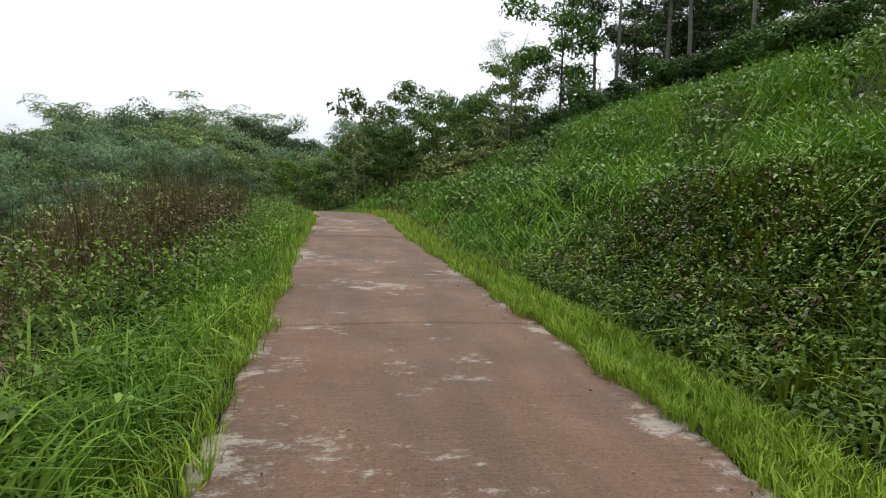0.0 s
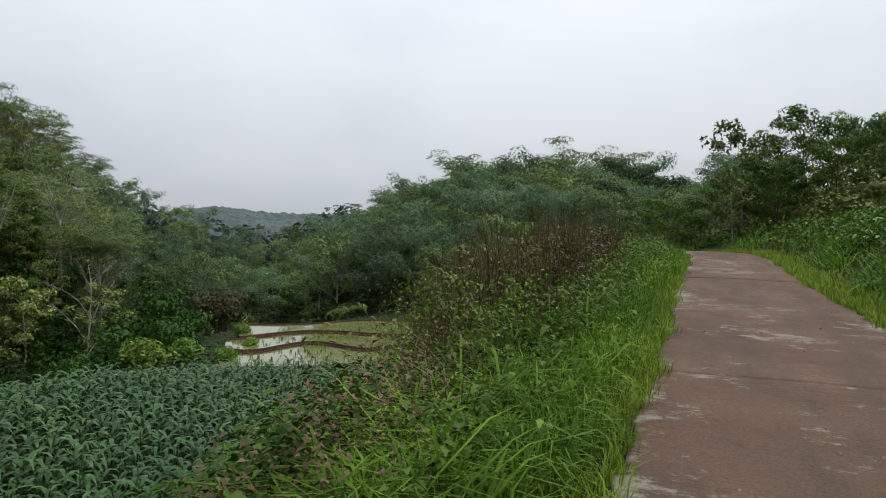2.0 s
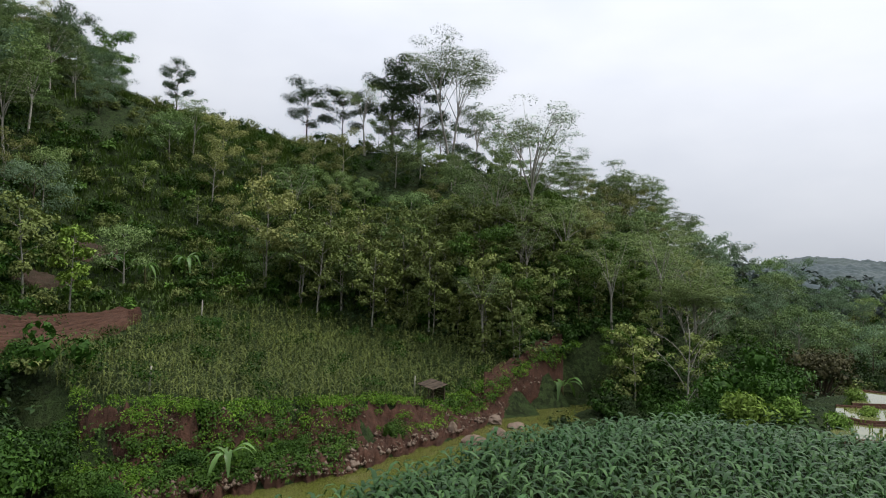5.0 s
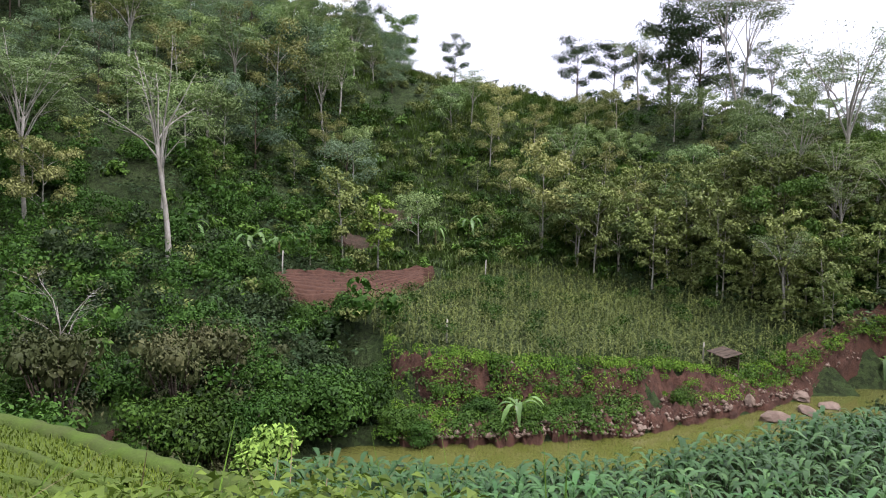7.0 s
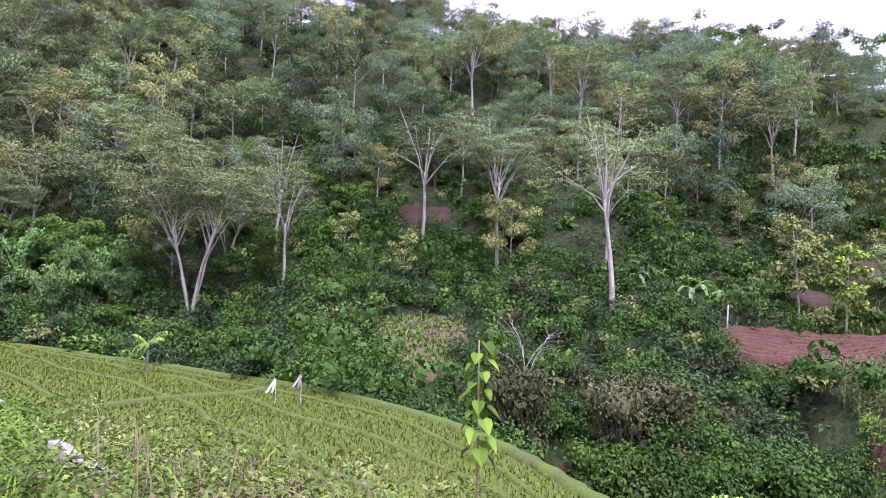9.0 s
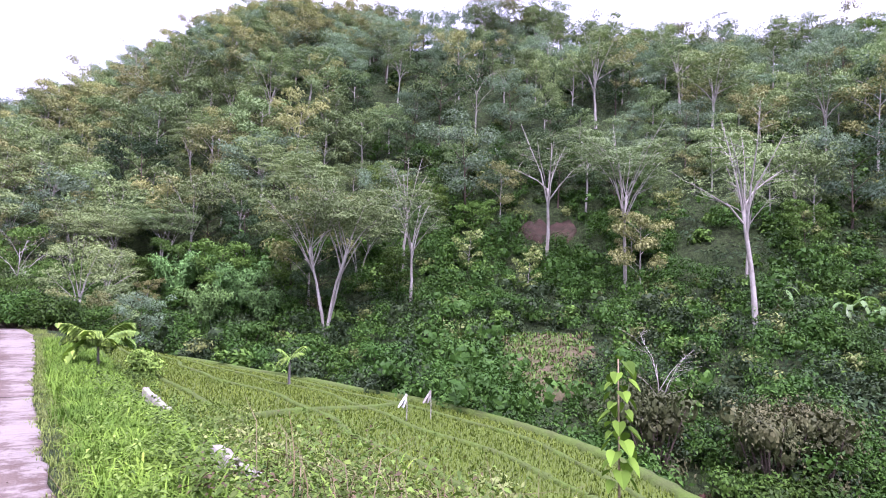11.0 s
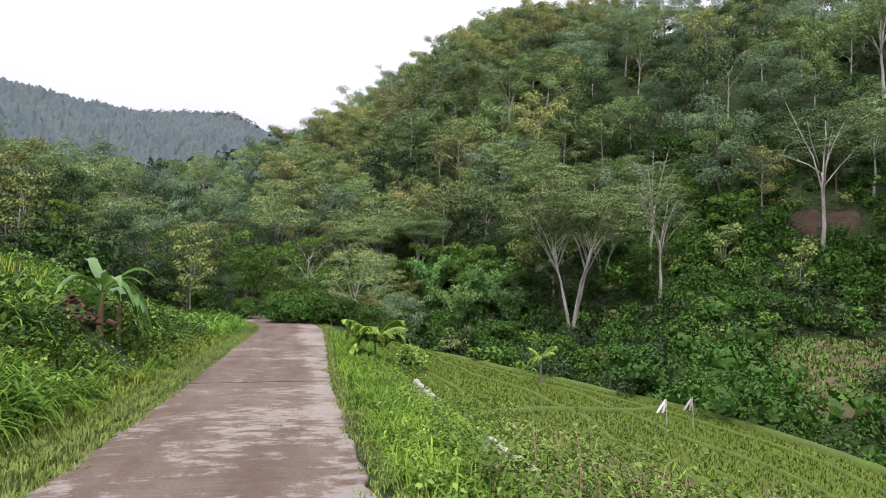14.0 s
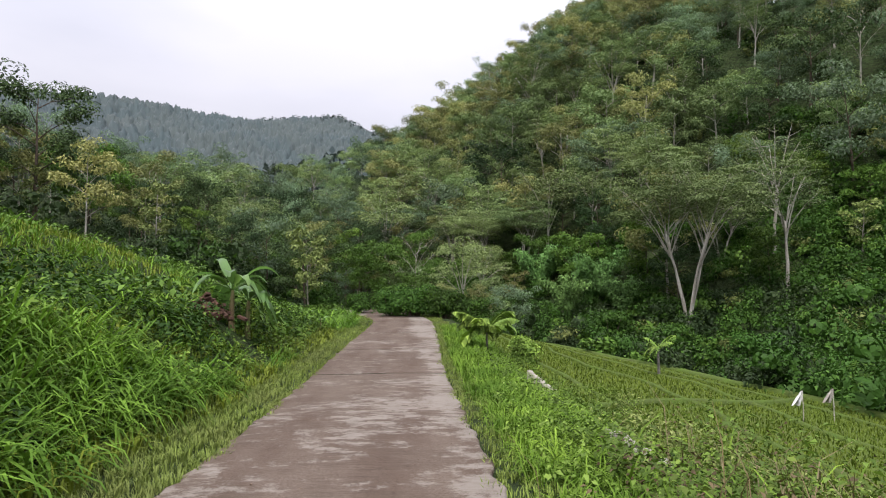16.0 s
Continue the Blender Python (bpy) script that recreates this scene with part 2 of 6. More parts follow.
HILL = {
    106: ((13, -3.4), (22, -8), (28, -7.4), (34, -4.8), (52, -1.5), (66, 5), (105, 33)),
    121: ((14, -3.0), (19, -7), (30, -5), (43, -0.6), (60, 7), (108, 34)), 134: ((19, -2.8), (24, -6), (36, -3.5), (57, 2.0), (112, 38)),
    146: ((24, -2.7), (30, -5), (45, -1), (60, 5), (118, 44)), 155: ((28, -2.8), (34, -5), (46, -3), (60, 3), (118, 46)),
    163: ((34, -3.0), (42, -3.8), (58, 1), (120, 46)), 172: ((30, -2.6), (45, -3.4), (62, 0), (130, 36)), 180: ((33, -2.2), (50, -2.0), (80, 4), (150, 27)),
}
FAR = {
    0: ((250, 5), (900, 20)), -45: ((250, 45), (900, 70)), -90: ((250, 40), (900, 90)), -135: ((200, 35), (450, 92), (900, 110)), -158: ((180, 22), (260, 40), (430, 96), (900, 100)),
    -174: ((200, 25), (270, 40), (430, 93), (900, 100)), 160: ((190, 40), (900, 60)), 130: ((190, 22), (900, 40)), 90: ((190, 8), (900, 20)), 62: ((180, 0), (900, 10)),
    42: ((240, -6), (380, 9), (900, 14)), 25: ((200, 0), (900, 15)),
}
spots = [(*polar(az, d), z) for table in (RISE, VALLEY, HILL, FAR) for az, row in table.items() for d, z in row]
spots += [(-9, y, -3.2) for y in (0, 6, 12, 18)] + [(x, y, z + SLOPE * max(y, -19)) for y in (-10, -16, -24, -32) for x, z in ((-5, -0.75), (-9, -1.45))]
spots += [(*polar(az, d), -3.3) for az in (18, 28, 37, 40) for d in (26, 31, 35)]
spots = np.array(spots)


def warp(p):
    """Far country is drawn in, so that near and far spots weigh alike."""
    r = np.hypot(p[:, 0] - O.x, p[:, 1] - O.y)[:, None]
    return (p[:, :2] - np.array(O)) / np.maximum(r, 1e-6) * np.where(r < 60, r, 60 * (1 + np.log(np.maximum(r, 1) / 60)))


def kernel(a, b):
    return -np.sqrt(((a[:, None, :] - b[None, :, :]) ** 2).sum(-1) + 4.0)


_w = warp(spots)
_k = np.zeros((len(spots) + 1, len(spots) + 1))
_k[:-1, :-1] = kernel(_w, _w) + np.eye(len(spots)) * 0.3
_k[:-1, -1] = _k[-1, :-1] = 1
_sol = np.linalg.solve(_k, np.append(spots[:, 2], 0))


def smooth(a, b, v):
    u = np.clip((v - a) / (b - a), 0, 1)
    return u * u * (3 - 2 * u)


def road_x(y):
    y = np.asarray(y, float)
    back = np.maximum(-y - 33, 0)
    fore = np.maximum(y - 22, 0)
    line = sum(np.interp(y + o, [-40, -30, -25, -17, -7, 3, 6, 9, 16, 24], [-1.1, -0.86, -0.62, -0.33, -0.24, 0.13, 0.13, 0.03, -0.14, -0.14]) for o in (-1.2, -0.6, 0.0, 0.6, 1.2)) / 5
    return line + 0.03 * back ** 2 - 0.035 * fore ** 2


def road_half(y):
    """Half of the road's width."""
    return np.interp(y, [-40, -30, -25, -17, -10, 2, 5, 9, 12, 16, 24], [1.4, 1.52, 1.58, 1.54, 1.46, 1.52, 1.52, 1.42, 1.37, 1.28, 1.26])


def road_z(y):
    y = np.asarray(y, float)
    low = np.maximum(-y - 14, 0)
    return SLOPE * np.maximum(y, -14) - 6 * SLOPE * (1 - np.exp(-low / 6)) - 0.012 * np.maximum(y - 25, 0) ** 2 * (y < 40) - 2.7 * (y >= 40)


def bumps(x, y, s, seed):
    out = np.zeros_like(x)
    rng = np.random.default_rng(seed)
    for k in range(6):
        f = s * 1.7 ** k
        a, b, c = rng.uniform(0, 6.28, 3)
        out += np.sin(f * (x * math.cos(a) + y * math.sin(a)) + b + 1.3 * np.sin(f * 0.7 * (x * math.sin(c) - y * math.cos(c)) + c)) / 1.7 ** k
    return out


def stream_d(az):
    return np.interp(az, [56, 60, 64, 67, 70, 79, 90, 100, 112], [52, 48, 42, 37, 34, 29, 26.5, 26, 26])


def stream_w(az):
    return np.interp(az, [56, 66, 72, 80, 112], [4.5, 5, 3.2, 1.8, 1.8])


def maize_foot(az):
    return np.interp(az, [56, 62, 66, 72, 80, 91, 100, 106], [56, 51, 46, 40, 36, 32.5, 34, 40])


def paddy_edge(az):
    return np.interp(az, [108, 115, 123, 134, 144, 153, 162, 168, 174], [9.5, 11.5, 13.6, 18.5, 22.5, 26.5, 33, 40, 43])


_pe = np.array([polar(a, float(paddy_edge(a))) for a in np.linspace(108, 174, 60)])[::-1]


def paddy_x(y):
    return np.interp(y, _pe[:, 1], _pe[:, 0])


def land(x, y):
    """Height of the ground."""
    x, y = np.atleast_1d(np.asarray(x, float)), np.atleast_1d(np.asarray(y, float))
    shape = x.shape
    x, y = x.ravel(), y.ravel()
    z = np.empty_like(x)
    for i in range(0, len(x), 20000):
        p = warp(np.stack([x[i:i + 20000], y[i:i + 20000]], 1))
        z[i:i + 20000] = kernel(p, _w) @ _sol[:-1] + _sol[-1]
    r = np.hypot(x - O.x, y - O.y)
    z += bumps(x, y, 0.5, 3) * 0.12 * smooth(25, 60, r) + bumps(x, y, 0.06, 5) * 1.0 * smooth(60, 160, r) + bumps(x, y, 0.02, 9) * 4 * smooth(180, 380, r)
    az = np.degrees(np.arctan2(-(x - O.x), y - O.y)) % 360
    ds, dm = stream_d(az), maize_foot(az)
    zone = smooth(52, 60, az) * (1 - smooth(102, 112, az))
    cut = (np.minimum(z, -7.5) - z) * (1 - smooth(dm - 2.4, dm - 0.3, r + 0.5 * np.sin(az * 0.8) + 0.25 * np.sin(az * 1.7))) * smooth(ds - 4, ds - 1, r)
    z = z + cut * zone - 0.9 * zone * np.exp(-((r - ds) / stream_w(az)) ** 4)
    yc = np.clip(y, -44, 34)
    base, u = road_z(yc), x - road_x(yc)
    end = smooth(-50, -42, y) * (1 - smooth(28, 38, y))
    # the bank above the road
    rise = 1.35 + 0.2 * np.sin(y * 0.31) + 0.1 * np.sin(y * 1.1)
    rise = rise * smooth(-36, -20, y) * (1 - 0.4 * smooth(14, 30, y))
    bank = base + 0.04 * smooth(1.5, 2.3, u) + rise * smooth(2.1, 4.7, u) + 0.2 * np.maximum(u - 4.9, 0)
    k = smooth(5.2, 10, u)
    right = bank * (1 - k) + z * k
    # the shoulder above the fields
    k = smooth(2.6, 6.2, -u)
    left = (base - 0.04 - 0.12 * smooth(2.4, 4, -u)) * (1 - k) + z * k
    # the rice terraces slope evenly from the shoulder to their lower edge
    px = paddy_x(y)
    f = np.clip((-u - 3.8) / np.maximum(-(px - road_x(yc)) - 3.8, 0.5), 0, 1.2)
    rice = (base - 0.55) * (1 - f) + np.interp(y, [-43, -30, -20, -8, -4], [-3.15, -2.95, -2.8, -2.85, -3.2]) * f
    k = smooth(2.6, 4.2, -u) * (1 - smooth(0.0, 2.5, px - x)) * smooth(4.0, 7.5, -y) * (1 - smooth(40, 46, -y))
    left = left * (1 - k) + rice * k
    near = np.where(u > 0, right, left)
    near = np.where(np.abs(u) < 1.7, base - 0.05, near)
    z = near * end + z * (1 - end)
    return z.reshape(shape)


def ground(x, y):
    return float(land(x, y)[0])


# ---- mesh helpers ----
def mesh_np(name, verts, quads=None, tris=None, mats=()):
    """A mesh from arrays, quick for many faces."""
    me = bpy.data.meshes.new(name)
    q = np.zeros((0, 4), np.int32) if quads is None else np.asarray(quads, np.int32)
    t = np.zeros((0, 3), np.int32) if tris is None else np.asarray(tris, np.int32)
    me.vertices.add(len(verts))
    me.vertices.foreach_set("co", np.asarray(verts, np.float32).ravel())
    me.loops.add(q.size + t.size)
    me.loops.foreach_set("vertex_index", np.concatenate([q.ravel(), t.ravel()]))
    me.polygons.add(len(q) + len(t))
    me.polygons.foreach_set("loop_start", np.concatenate([np.arange(len(q)) * 4, q.size + np.arange(len(t)) * 3]).astype(np.int32))
    me.update(calc_edges=True)
    for m in mats:
        me.materials.append(m)
    return me


def part(name, data, material, parent, label=""):
    """Links a mesh or bmesh as one object under a thing."""
    if isinstance(data, bmesh.types.BMesh):
        me = bpy.data.meshes.new(name)
        data.to_mesh(me)
        data.free()
        data = me
    if material and not data.materials:
        data.materials.append(material)
    ob = new(name, data)
    ob.parent = parent
    if label:
        tagged(ob, label)
    return ob


def smooth_faces(me):
    me.polygons.foreach_set("use_smooth", np.ones(len(me.polygons), bool))
    return me


class Soup:
    """Collects pieces of geometry into one mesh."""

    def __init__(self):
        self.v, self.q, self.t, self.n = [], [], [], 0

    def add(self, v, q=None, t=None):
        v = np.asarray(v, float)
        if q is not None and len(q):
            self.q.append(np.asarray(q) + self.n)
        if t is not None and len(t):
            self.t.append(np.asarray(t) + self.n)
        self.v.append(v)
        self.n += len(v)
        return self

    def mesh(self, name, mats=()):
        return mesh_np(name, np.concatenate(self.v), np.concatenate(self.q) if self.q else None, np.concatenate(self.t) if self.t else None, mats)


def unit(v):
    return v / np.maximum(np.linalg.norm(v, axis=-1, keepdims=True), 1e-9)


def leaves(soup, c, d, n, length, width, sag=0.15):
    """Folded pointed leaves at c along d, facing n."""
    k = len(c)
    length, width = np.broadcast_to(length, k)[:, None], np.broadcast_to(width, k)[:, None]
    d = unit(d)
    s = unit(np.cross(d, n))
    up = np.cross(s, d)
    a = c
    b = c + d * length * 0.45 + s * width * 0.5 + up * width * 0.18
    e = c + d * length - up * length * sag
    f = c + d * length * 0.45 - s * width * 0.5 + up * width * 0.18
    v = np.stack([a, b, e, f], 1).reshape(-1, 3)
    soup.add(v, np.arange(k * 4).reshape(k, 4))


def blades(soup, c, lean, height, width, bend=0.5):
    """Grass blades: a lower strip and a bent tip."""
    k = len(c)
    height, width = np.broadcast_to(height, k)[:, None], np.broadcast_to(width, k)[:, None]
    h = np.stack([np.cos(lean), np.sin(lean), np.zeros(k)], 1)
    s = np.stack([-np.sin(lean), np.cos(lean), np.zeros(k)], 1)
    z = np.array([0, 0, 1.0])
    bend = np.broadcast_to(bend, k)[:, None]
    p0, p1, p2 = c, c + z * height * 0.6 + h * height * 0.22 * bend, c + z * height * (1 - 0.35 * bend) + h * height * 0.85 * bend
    v = np.stack([p0 - s * width / 2, p0 + s * width / 2, p1 + s * width * 0.45, p1 - s * width * 0.45, p2], 1).reshape(-1, 3)
    i = np.arange(k)[:, None] * 5
    soup.add(v, i + np.array([[0, 1, 2, 3]]), i + np.array([[3, 2, 4]]))


def tube(soup, pts, radii, sides=6):
    pts, radii = np.asarray(pts, float), np.asarray(radii, float)
    k = len(pts)
    tan = unit(np.gradient(pts, axis=0))
    ref = np.where(np.abs(tan[:, 2:3]) > 0.9, np.array([[1.0, 0, 0]]), np.array([[0, 0, 1.0]]))
    a = unit(np.cross(tan, ref))
    b = np.cross(tan, a)
    ang = np.linspace(0, 2 * math.pi, sides, endpoint=False)
    ring = pts[:, None] + radii[:, None, None] * (a[:, None] * np.cos(ang)[None, :, None] + b[:, None] * np.sin(ang)[None, :, None])
    q = [(i * sides + j, i * sides + (j + 1) % sides, (i + 1) * sides + (j + 1) % sides, (i + 1) * sides + j) for i in range(k - 1) for j in range(sides)]
    top = [((k - 1) * sides, (k - 1) * sides + j, (k - 1) * sides + j + 1) for j in range(1, sides - 1)]
    soup.add(ring.reshape(-1, 3), q, top)


def ball_dirs(rng, k):
    return unit(rng.normal(size=(k, 3)))


def clump(soup, rng, centre, size, count, leaf, wide=0.45, sag=0.2, shell=0.68, core=0):
    """A cluster of leaves round a centre, denser near its skin, with broad inner leaves that close it."""
    if core:
        u = ball_dirs(rng, core)
        ln = np.full(core, max(0.3 * min(size[0], size[2] * 1.3), leaf))
        along_ = np.cross(u, rng.normal(size=(core, 3)))
        leaves(soup, np.asarray(centre) + u * 0.42 * np.asarray(size) - unit(along_) * ln[:, None] * 0.5, along_, u, ln, ln * 0.7, 0.1)
    u = ball_dirs(rng, count)
    rad = shell + (1 - shell) * rng.random((count, 1)) ** 0.6
    u[:, 2] = np.where(u[:, 2] < -0.35, -u[:, 2], u[:, 2])
    c = np.asarray(centre) + u * rad * np.asarray(size)
    out = unit(np.cross(u, rng.normal(size=(count, 3))) + u * 0.45)
    out[:, 2] = out[:, 2] * (0.35 if size[2] < 0.5 * size[0] else 1.0) - 0.18
    n = unit(u * 0.75 + np.array([0, 0, 0.65]) + rng.normal(scale=0.2, size=(count, 3)))
    ln = leaf * rng.uniform(0.65, 1.3, count)
    leaves(soup, c, out, n, ln, ln * wide, sag)


# ---- trees ----
def tree_meshes(seed, height, fork, spread, limbs, leaf, per, flat=0.45, girth=0.02, twigs=4, upright=0.6, stems=1, clump_size=1.0, wide=0.45, low=0.55, sides=6, vase=False, core=0):
    """Trunk with limbs, and crown of leaf clusters at the branch ends."""
    rng = np.random.default_rng(seed)
    wood, crown = Soup(), Soup()
    for s in range(stems):
        a0 = rng.uniform(0, 6.28)
        lean = (0.11 if stems > 1 else 0.03) * height
        k = 7
        hs = np.linspace(0, 1, k)
        top = height * (fork + 0.14) if vase else height * rng.uniform(0.86, 0.95)
        wob = rng.normal(scale=0.012 * height, size=(k, 2)).cumsum(0) * 0.6
        path = np.stack([math.cos(a0) * lean * hs ** 1.3 + wob[:, 0] * hs, math.sin(a0) * lean * hs ** 1.3 + wob[:, 1] * hs, hs * top], 1)
        r0 = girth * height * (1 if stems == 1 else 0.72)
        tube(wood, path, r0 * (1.2 - (0.62 if vase else 1.05) * hs ** 0.8), sides)
        for j in range(limbs):
            f = fork + (1 - fork) * (j + rng.uniform(0.0, 0.7)) / limbs
            start = np.array([np.interp(f, hs, path[:, i]) for i in range(3)])
            ang = j * 2.4 + rng.uniform(-0.5, 0.5) + a0
            ln = spread * (1.15 - low * abs(f - 0.6) * 1.4) * rng.uniform(0.7, 1.15)
            rise = ln * upright * rng.uniform(0.7, 1.3)
            h = np.array([math.cos(ang), math.sin(ang), 0])
            q = np.linspace(0, 1, 4)[:, None]
            bough = start + h * ln * q + np.array([0, 0, 1]) * rise * q ** 0.7 + rng.normal(scale=0.03 * ln, size=(4, 3)) * q
            if vase:
                f = 0.72 + 0.28 * (j + rng.random()) / limbs
                start = np.array([np.interp(f, hs, path[:, i]) for i in range(3)])
                low_one = j % 4 == 3 and stems == 1
                ln = spread * rng.uniform(0.75, 1.1) if low_one else spread * rng.uniform(0.35, 0.85)
                rise = (height - start[2]) * (rng.uniform(0.3, 0.5) if low_one else rng.uniform(0.6, 0.97))
                bough = start + h * ln * q ** 1.15 + np.array([0, 0, 1]) * rise * q ** 0.85 + rng.normal(scale=0.035 * ln, size=(4, 3)) * q
            tube(wood, bough, r0 * (0.62 if vase else 0.42) * (1 - 0.8 * q[:, 0]) * (1.1 - 0.5 * f), 4)
            ends = [bough[-1], bough[2]]
            for i in range(twigs):
                w = rng.uniform(0.35, 0.95)
                st = np.array([np.interp(w, q[:, 0], bough[:, m]) for m in range(3)])
                a2 = ang + rng.uniform(-1.3, 1.3)
                e = st + np.array([math.cos(a2), math.sin(a2), rng.uniform(0.1, 0.7)]) * (max(ln, spread * 0.7) if vase else ln) * rng.uniform(0.25, 0.55)
                tube(wood, [st, (st + e) / 2 + rng.normal(scale=0.02 * ln, size=3), e], np.array([0.14, 0.09, 0.03]) * r0, 3)
                ends.append(e)
            for e in ends:
                if per:
                    cs = clump_size * spread * 0.30 * rng.uniform(0.7, 1.25)
                    clump(crown, rng, e, (cs, cs, cs * flat), per, leaf, wide, core=core)
        if per and not vase:
            cs = clump_size * spread * 0.32
            clump(crown, rng, path[-1] + np.array([0, 0, 0.02 * height]), (cs, cs, cs * max(flat, 0.5)), per * 2, leaf, wide, core=core)
    return wood, crown


def make_tree(name, label, category, bark, leaf_material, **kw):
    wood, crown = tree_meshes(**kw)
    thing = tagged(new(name), label, category)
    part("trunk", smooth_faces(wood.mesh("trunk")), bark, thing)
    if crown.n:
        part("crown", crown.mesh("crown"), leaf_material, thing)
    return thing


# ---- ground ----
def graded(lo, hi, k, fine):
    """Grid lines that crowd round the road."""
    u = np.linspace(-1, 1, k)
    s = np.sinh(u * fine) / math.sinh(fine)
    return np.where(s < 0, -s * lo, s * hi)


gx, gy = graded(-1400, 1400, 250, 7.0), graded(-1400, 1400, 250, 6.6)
X, Y = np.meshgrid(gx, gy)
Z = land(X, Y)
gi = np.arange(X.size).reshape(X.shape)
quads = np.stack([gi[:-1, :-1], gi[:-1, 1:], gi[1:, 1:], gi[1:, :-1]], -1).reshape(-1, 4)
M_GROUND = solid_mat("earth_and_moss", (0.04, 0.064, 0.02), (0.05, 0.054, 0.023), 0.35, 9, 1.0, 0.95, 0.25)
gn, gl = M_GROUND.node_tree.nodes, M_GROUND.node_tree.links
shader = next(k for k in gn if k.type == "BSDF_PRINCIPLED")
cell = gn.new("ShaderNodeTexVoronoi")
cell.inputs["Scale"].default_value = 4.5
gl.new(gn.new("ShaderNodeNewGeometry").outputs["Position"], cell.inputs["Vector"])
bits = gn.new("ShaderNodeSeparateColor")
gl.new(cell.outputs["Color"], bits.inputs[0])
old_col = shader.inputs["Base Color"].links[0].from_socket
# leaf litter mottling, darkened so that gaps between bushes read as deep shade
leafy_col = mix_col(gn, gl, bits.outputs[0], (0.012, 0.02, 0.008), (0.05, 0.08, 0.025))
gl.new(mix_col(gn, gl, 0.75, old_col, leafy_col), shader.inputs["Base Color"])
ground_ob = new("ground", smooth_faces(mesh_np("ground", np.stack([X, Y, Z], -1).reshape(-1, 3), quads, None, (M_GROUND,))))
tagged(ground_ob, "hilly earth ground under grass, shrubs and woods", "ground", "", "structure")


# ---- road ----
def road_mat():
    m, n, l = node_mat("worn_concrete")
    def calc(op, a, b=0.0, c=0.0):
        k = n.new("ShaderNodeMath")
        k.operation = op
        for i, v in enumerate((a, b, c)):
            if isinstance(v, (int, float)):
                k.inputs[i].default_value = v
            else:
                l.new(v, k.inputs[i])
        return k.outputs[0]

    base = mix_col(n, l, ramp(n, l, noise_tex(n, l, 0.9, 5, 0.6), 0.35, 0.68), (0.128, 0.072, 0.046), (0.165, 0.103, 0.07))
    pos = n.new("ShaderNodeNewGeometry")
    axis = n.new("ShaderNodeSeparateXYZ")
    l.new(pos.outputs["Position"], axis.inputs[0])
    # greyer base and more, fainter scuffs towards -Y, past y = -3.5
    other_tone = ramp(n, l, axis.outputs["Y"], -3.5, -7.0)
    base = mix_col(n, l, other_tone, base, mix_col(n, l, 0.65, base, (0.128, 0.113, 0.092)))
    track = ramp(n, l, noise_tex(n, l, 1.4, 4, 0.6, (1.2, 0.22, 1)), 0.42, 0.62)
    base = mix_col(n, l, calc("MULTIPLY", track, 0.7), base, (0.085, 0.058, 0.042))
    fine = noise_tex(n, l, 42, 6, 0.78)
    base = mix_col(n, l, ramp(n, l, fine, 0.40, 0.58), mix_col(n, l, 0.55, base, (0.045, 0.03, 0.022)), base)
    geo = n.new("ShaderNodeNewGeometry")
    sep = n.new("ShaderNodeSeparateXYZ")
    l.new(geo.outputs["Position"], sep.inputs[0])

    # dark streaks across mark the raked grooves, in patches
    groove = ramp(n, l, noise_tex(n, l, 1.0, 2, 0.5, (3.0, 34.0, 1)), 0.46, 0.6)
    raked = calc("MULTIPLY", groove, ramp(n, l, noise_tex(n, l, 0.8, 4, 0.6), 0.46, 0.6))
    base = mix_col(n, l, calc("MULTIPLY", raked, 0.42), base, (0.05, 0.036, 0.026))
    scuff = noise_tex(n, l, 2.4, 12, 0.82, (1.0, 1.45, 1))
    where = ramp(n, l, noise_tex(n, l, 0.55, 3, 0.5), 0.40, 0.66)
    both = n.new("ShaderNodeMath")
    both.operation = "MULTIPLY_ADD"
    both.inputs[1].default_value = 0.13
    l.new(where, both.inputs[0])
    l.new(scuff, both.inputs[2])
    # the cast skin flakes along both edges
    rim = ramp(n, l, calc("ABSOLUTE", sep.outputs["X"]), 1.15, 1.58)
    spot = n.new("ShaderNodeVectorMath")
    spot.operation = "DISTANCE"
    spot.inputs[1].default_value = (-1.25, 3.5, 0.2)
    l.new(geo.outputs["Position"], spot.inputs[0])
    flake = ramp(n, l, spot.outputs["Value"], 1.0, 0.2)
    patch = n.new("ShaderNodeVectorMath")
    patch.operation = "DISTANCE"
    patch.inputs[1].default_value = (-0.35, -11.2, -0.6)
    l.new(geo.outputs["Position"], patch.inputs[0])
    flake = calc("ADD", flake, calc("MULTIPLY", ramp(n, l, patch.outputs["Value"], 3.2, 0.6), 0.3))
    worn = calc("ADD", calc("ADD", calc("MULTIPLY", rim, 0.115), calc("MULTIPLY", flake, 0.12)), calc("MULTIPLY", other_tone, 0.022))
    pale = ramp(n, l, calc("ADD", both.outputs[0], worn), 0.625, 0.70)
    pale = calc("MULTIPLY", pale, calc("MULTIPLY_ADD", groove, -0.25, 1.0))
    base = mix_col(n, l, calc("MULTIPLY", pale, calc("MULTIPLY_ADD", other_tone, -0.22, 0.85)), base, (0.275, 0.252, 0.215))
    grit = ramp(n, l, noise_tex(n, l, 95, 3, 0.7), 0.58, 0.7)
    base = mix_col(n, l, calc("MULTIPLY", grit, 0.45), base, (0.26, 0.21, 0.17))
    p = n.new("ShaderNodeBsdfPrincipled")
    l.new(base, p.inputs["Base Color"])
    p.inputs["Specular IOR Level"].default_value = 0.08
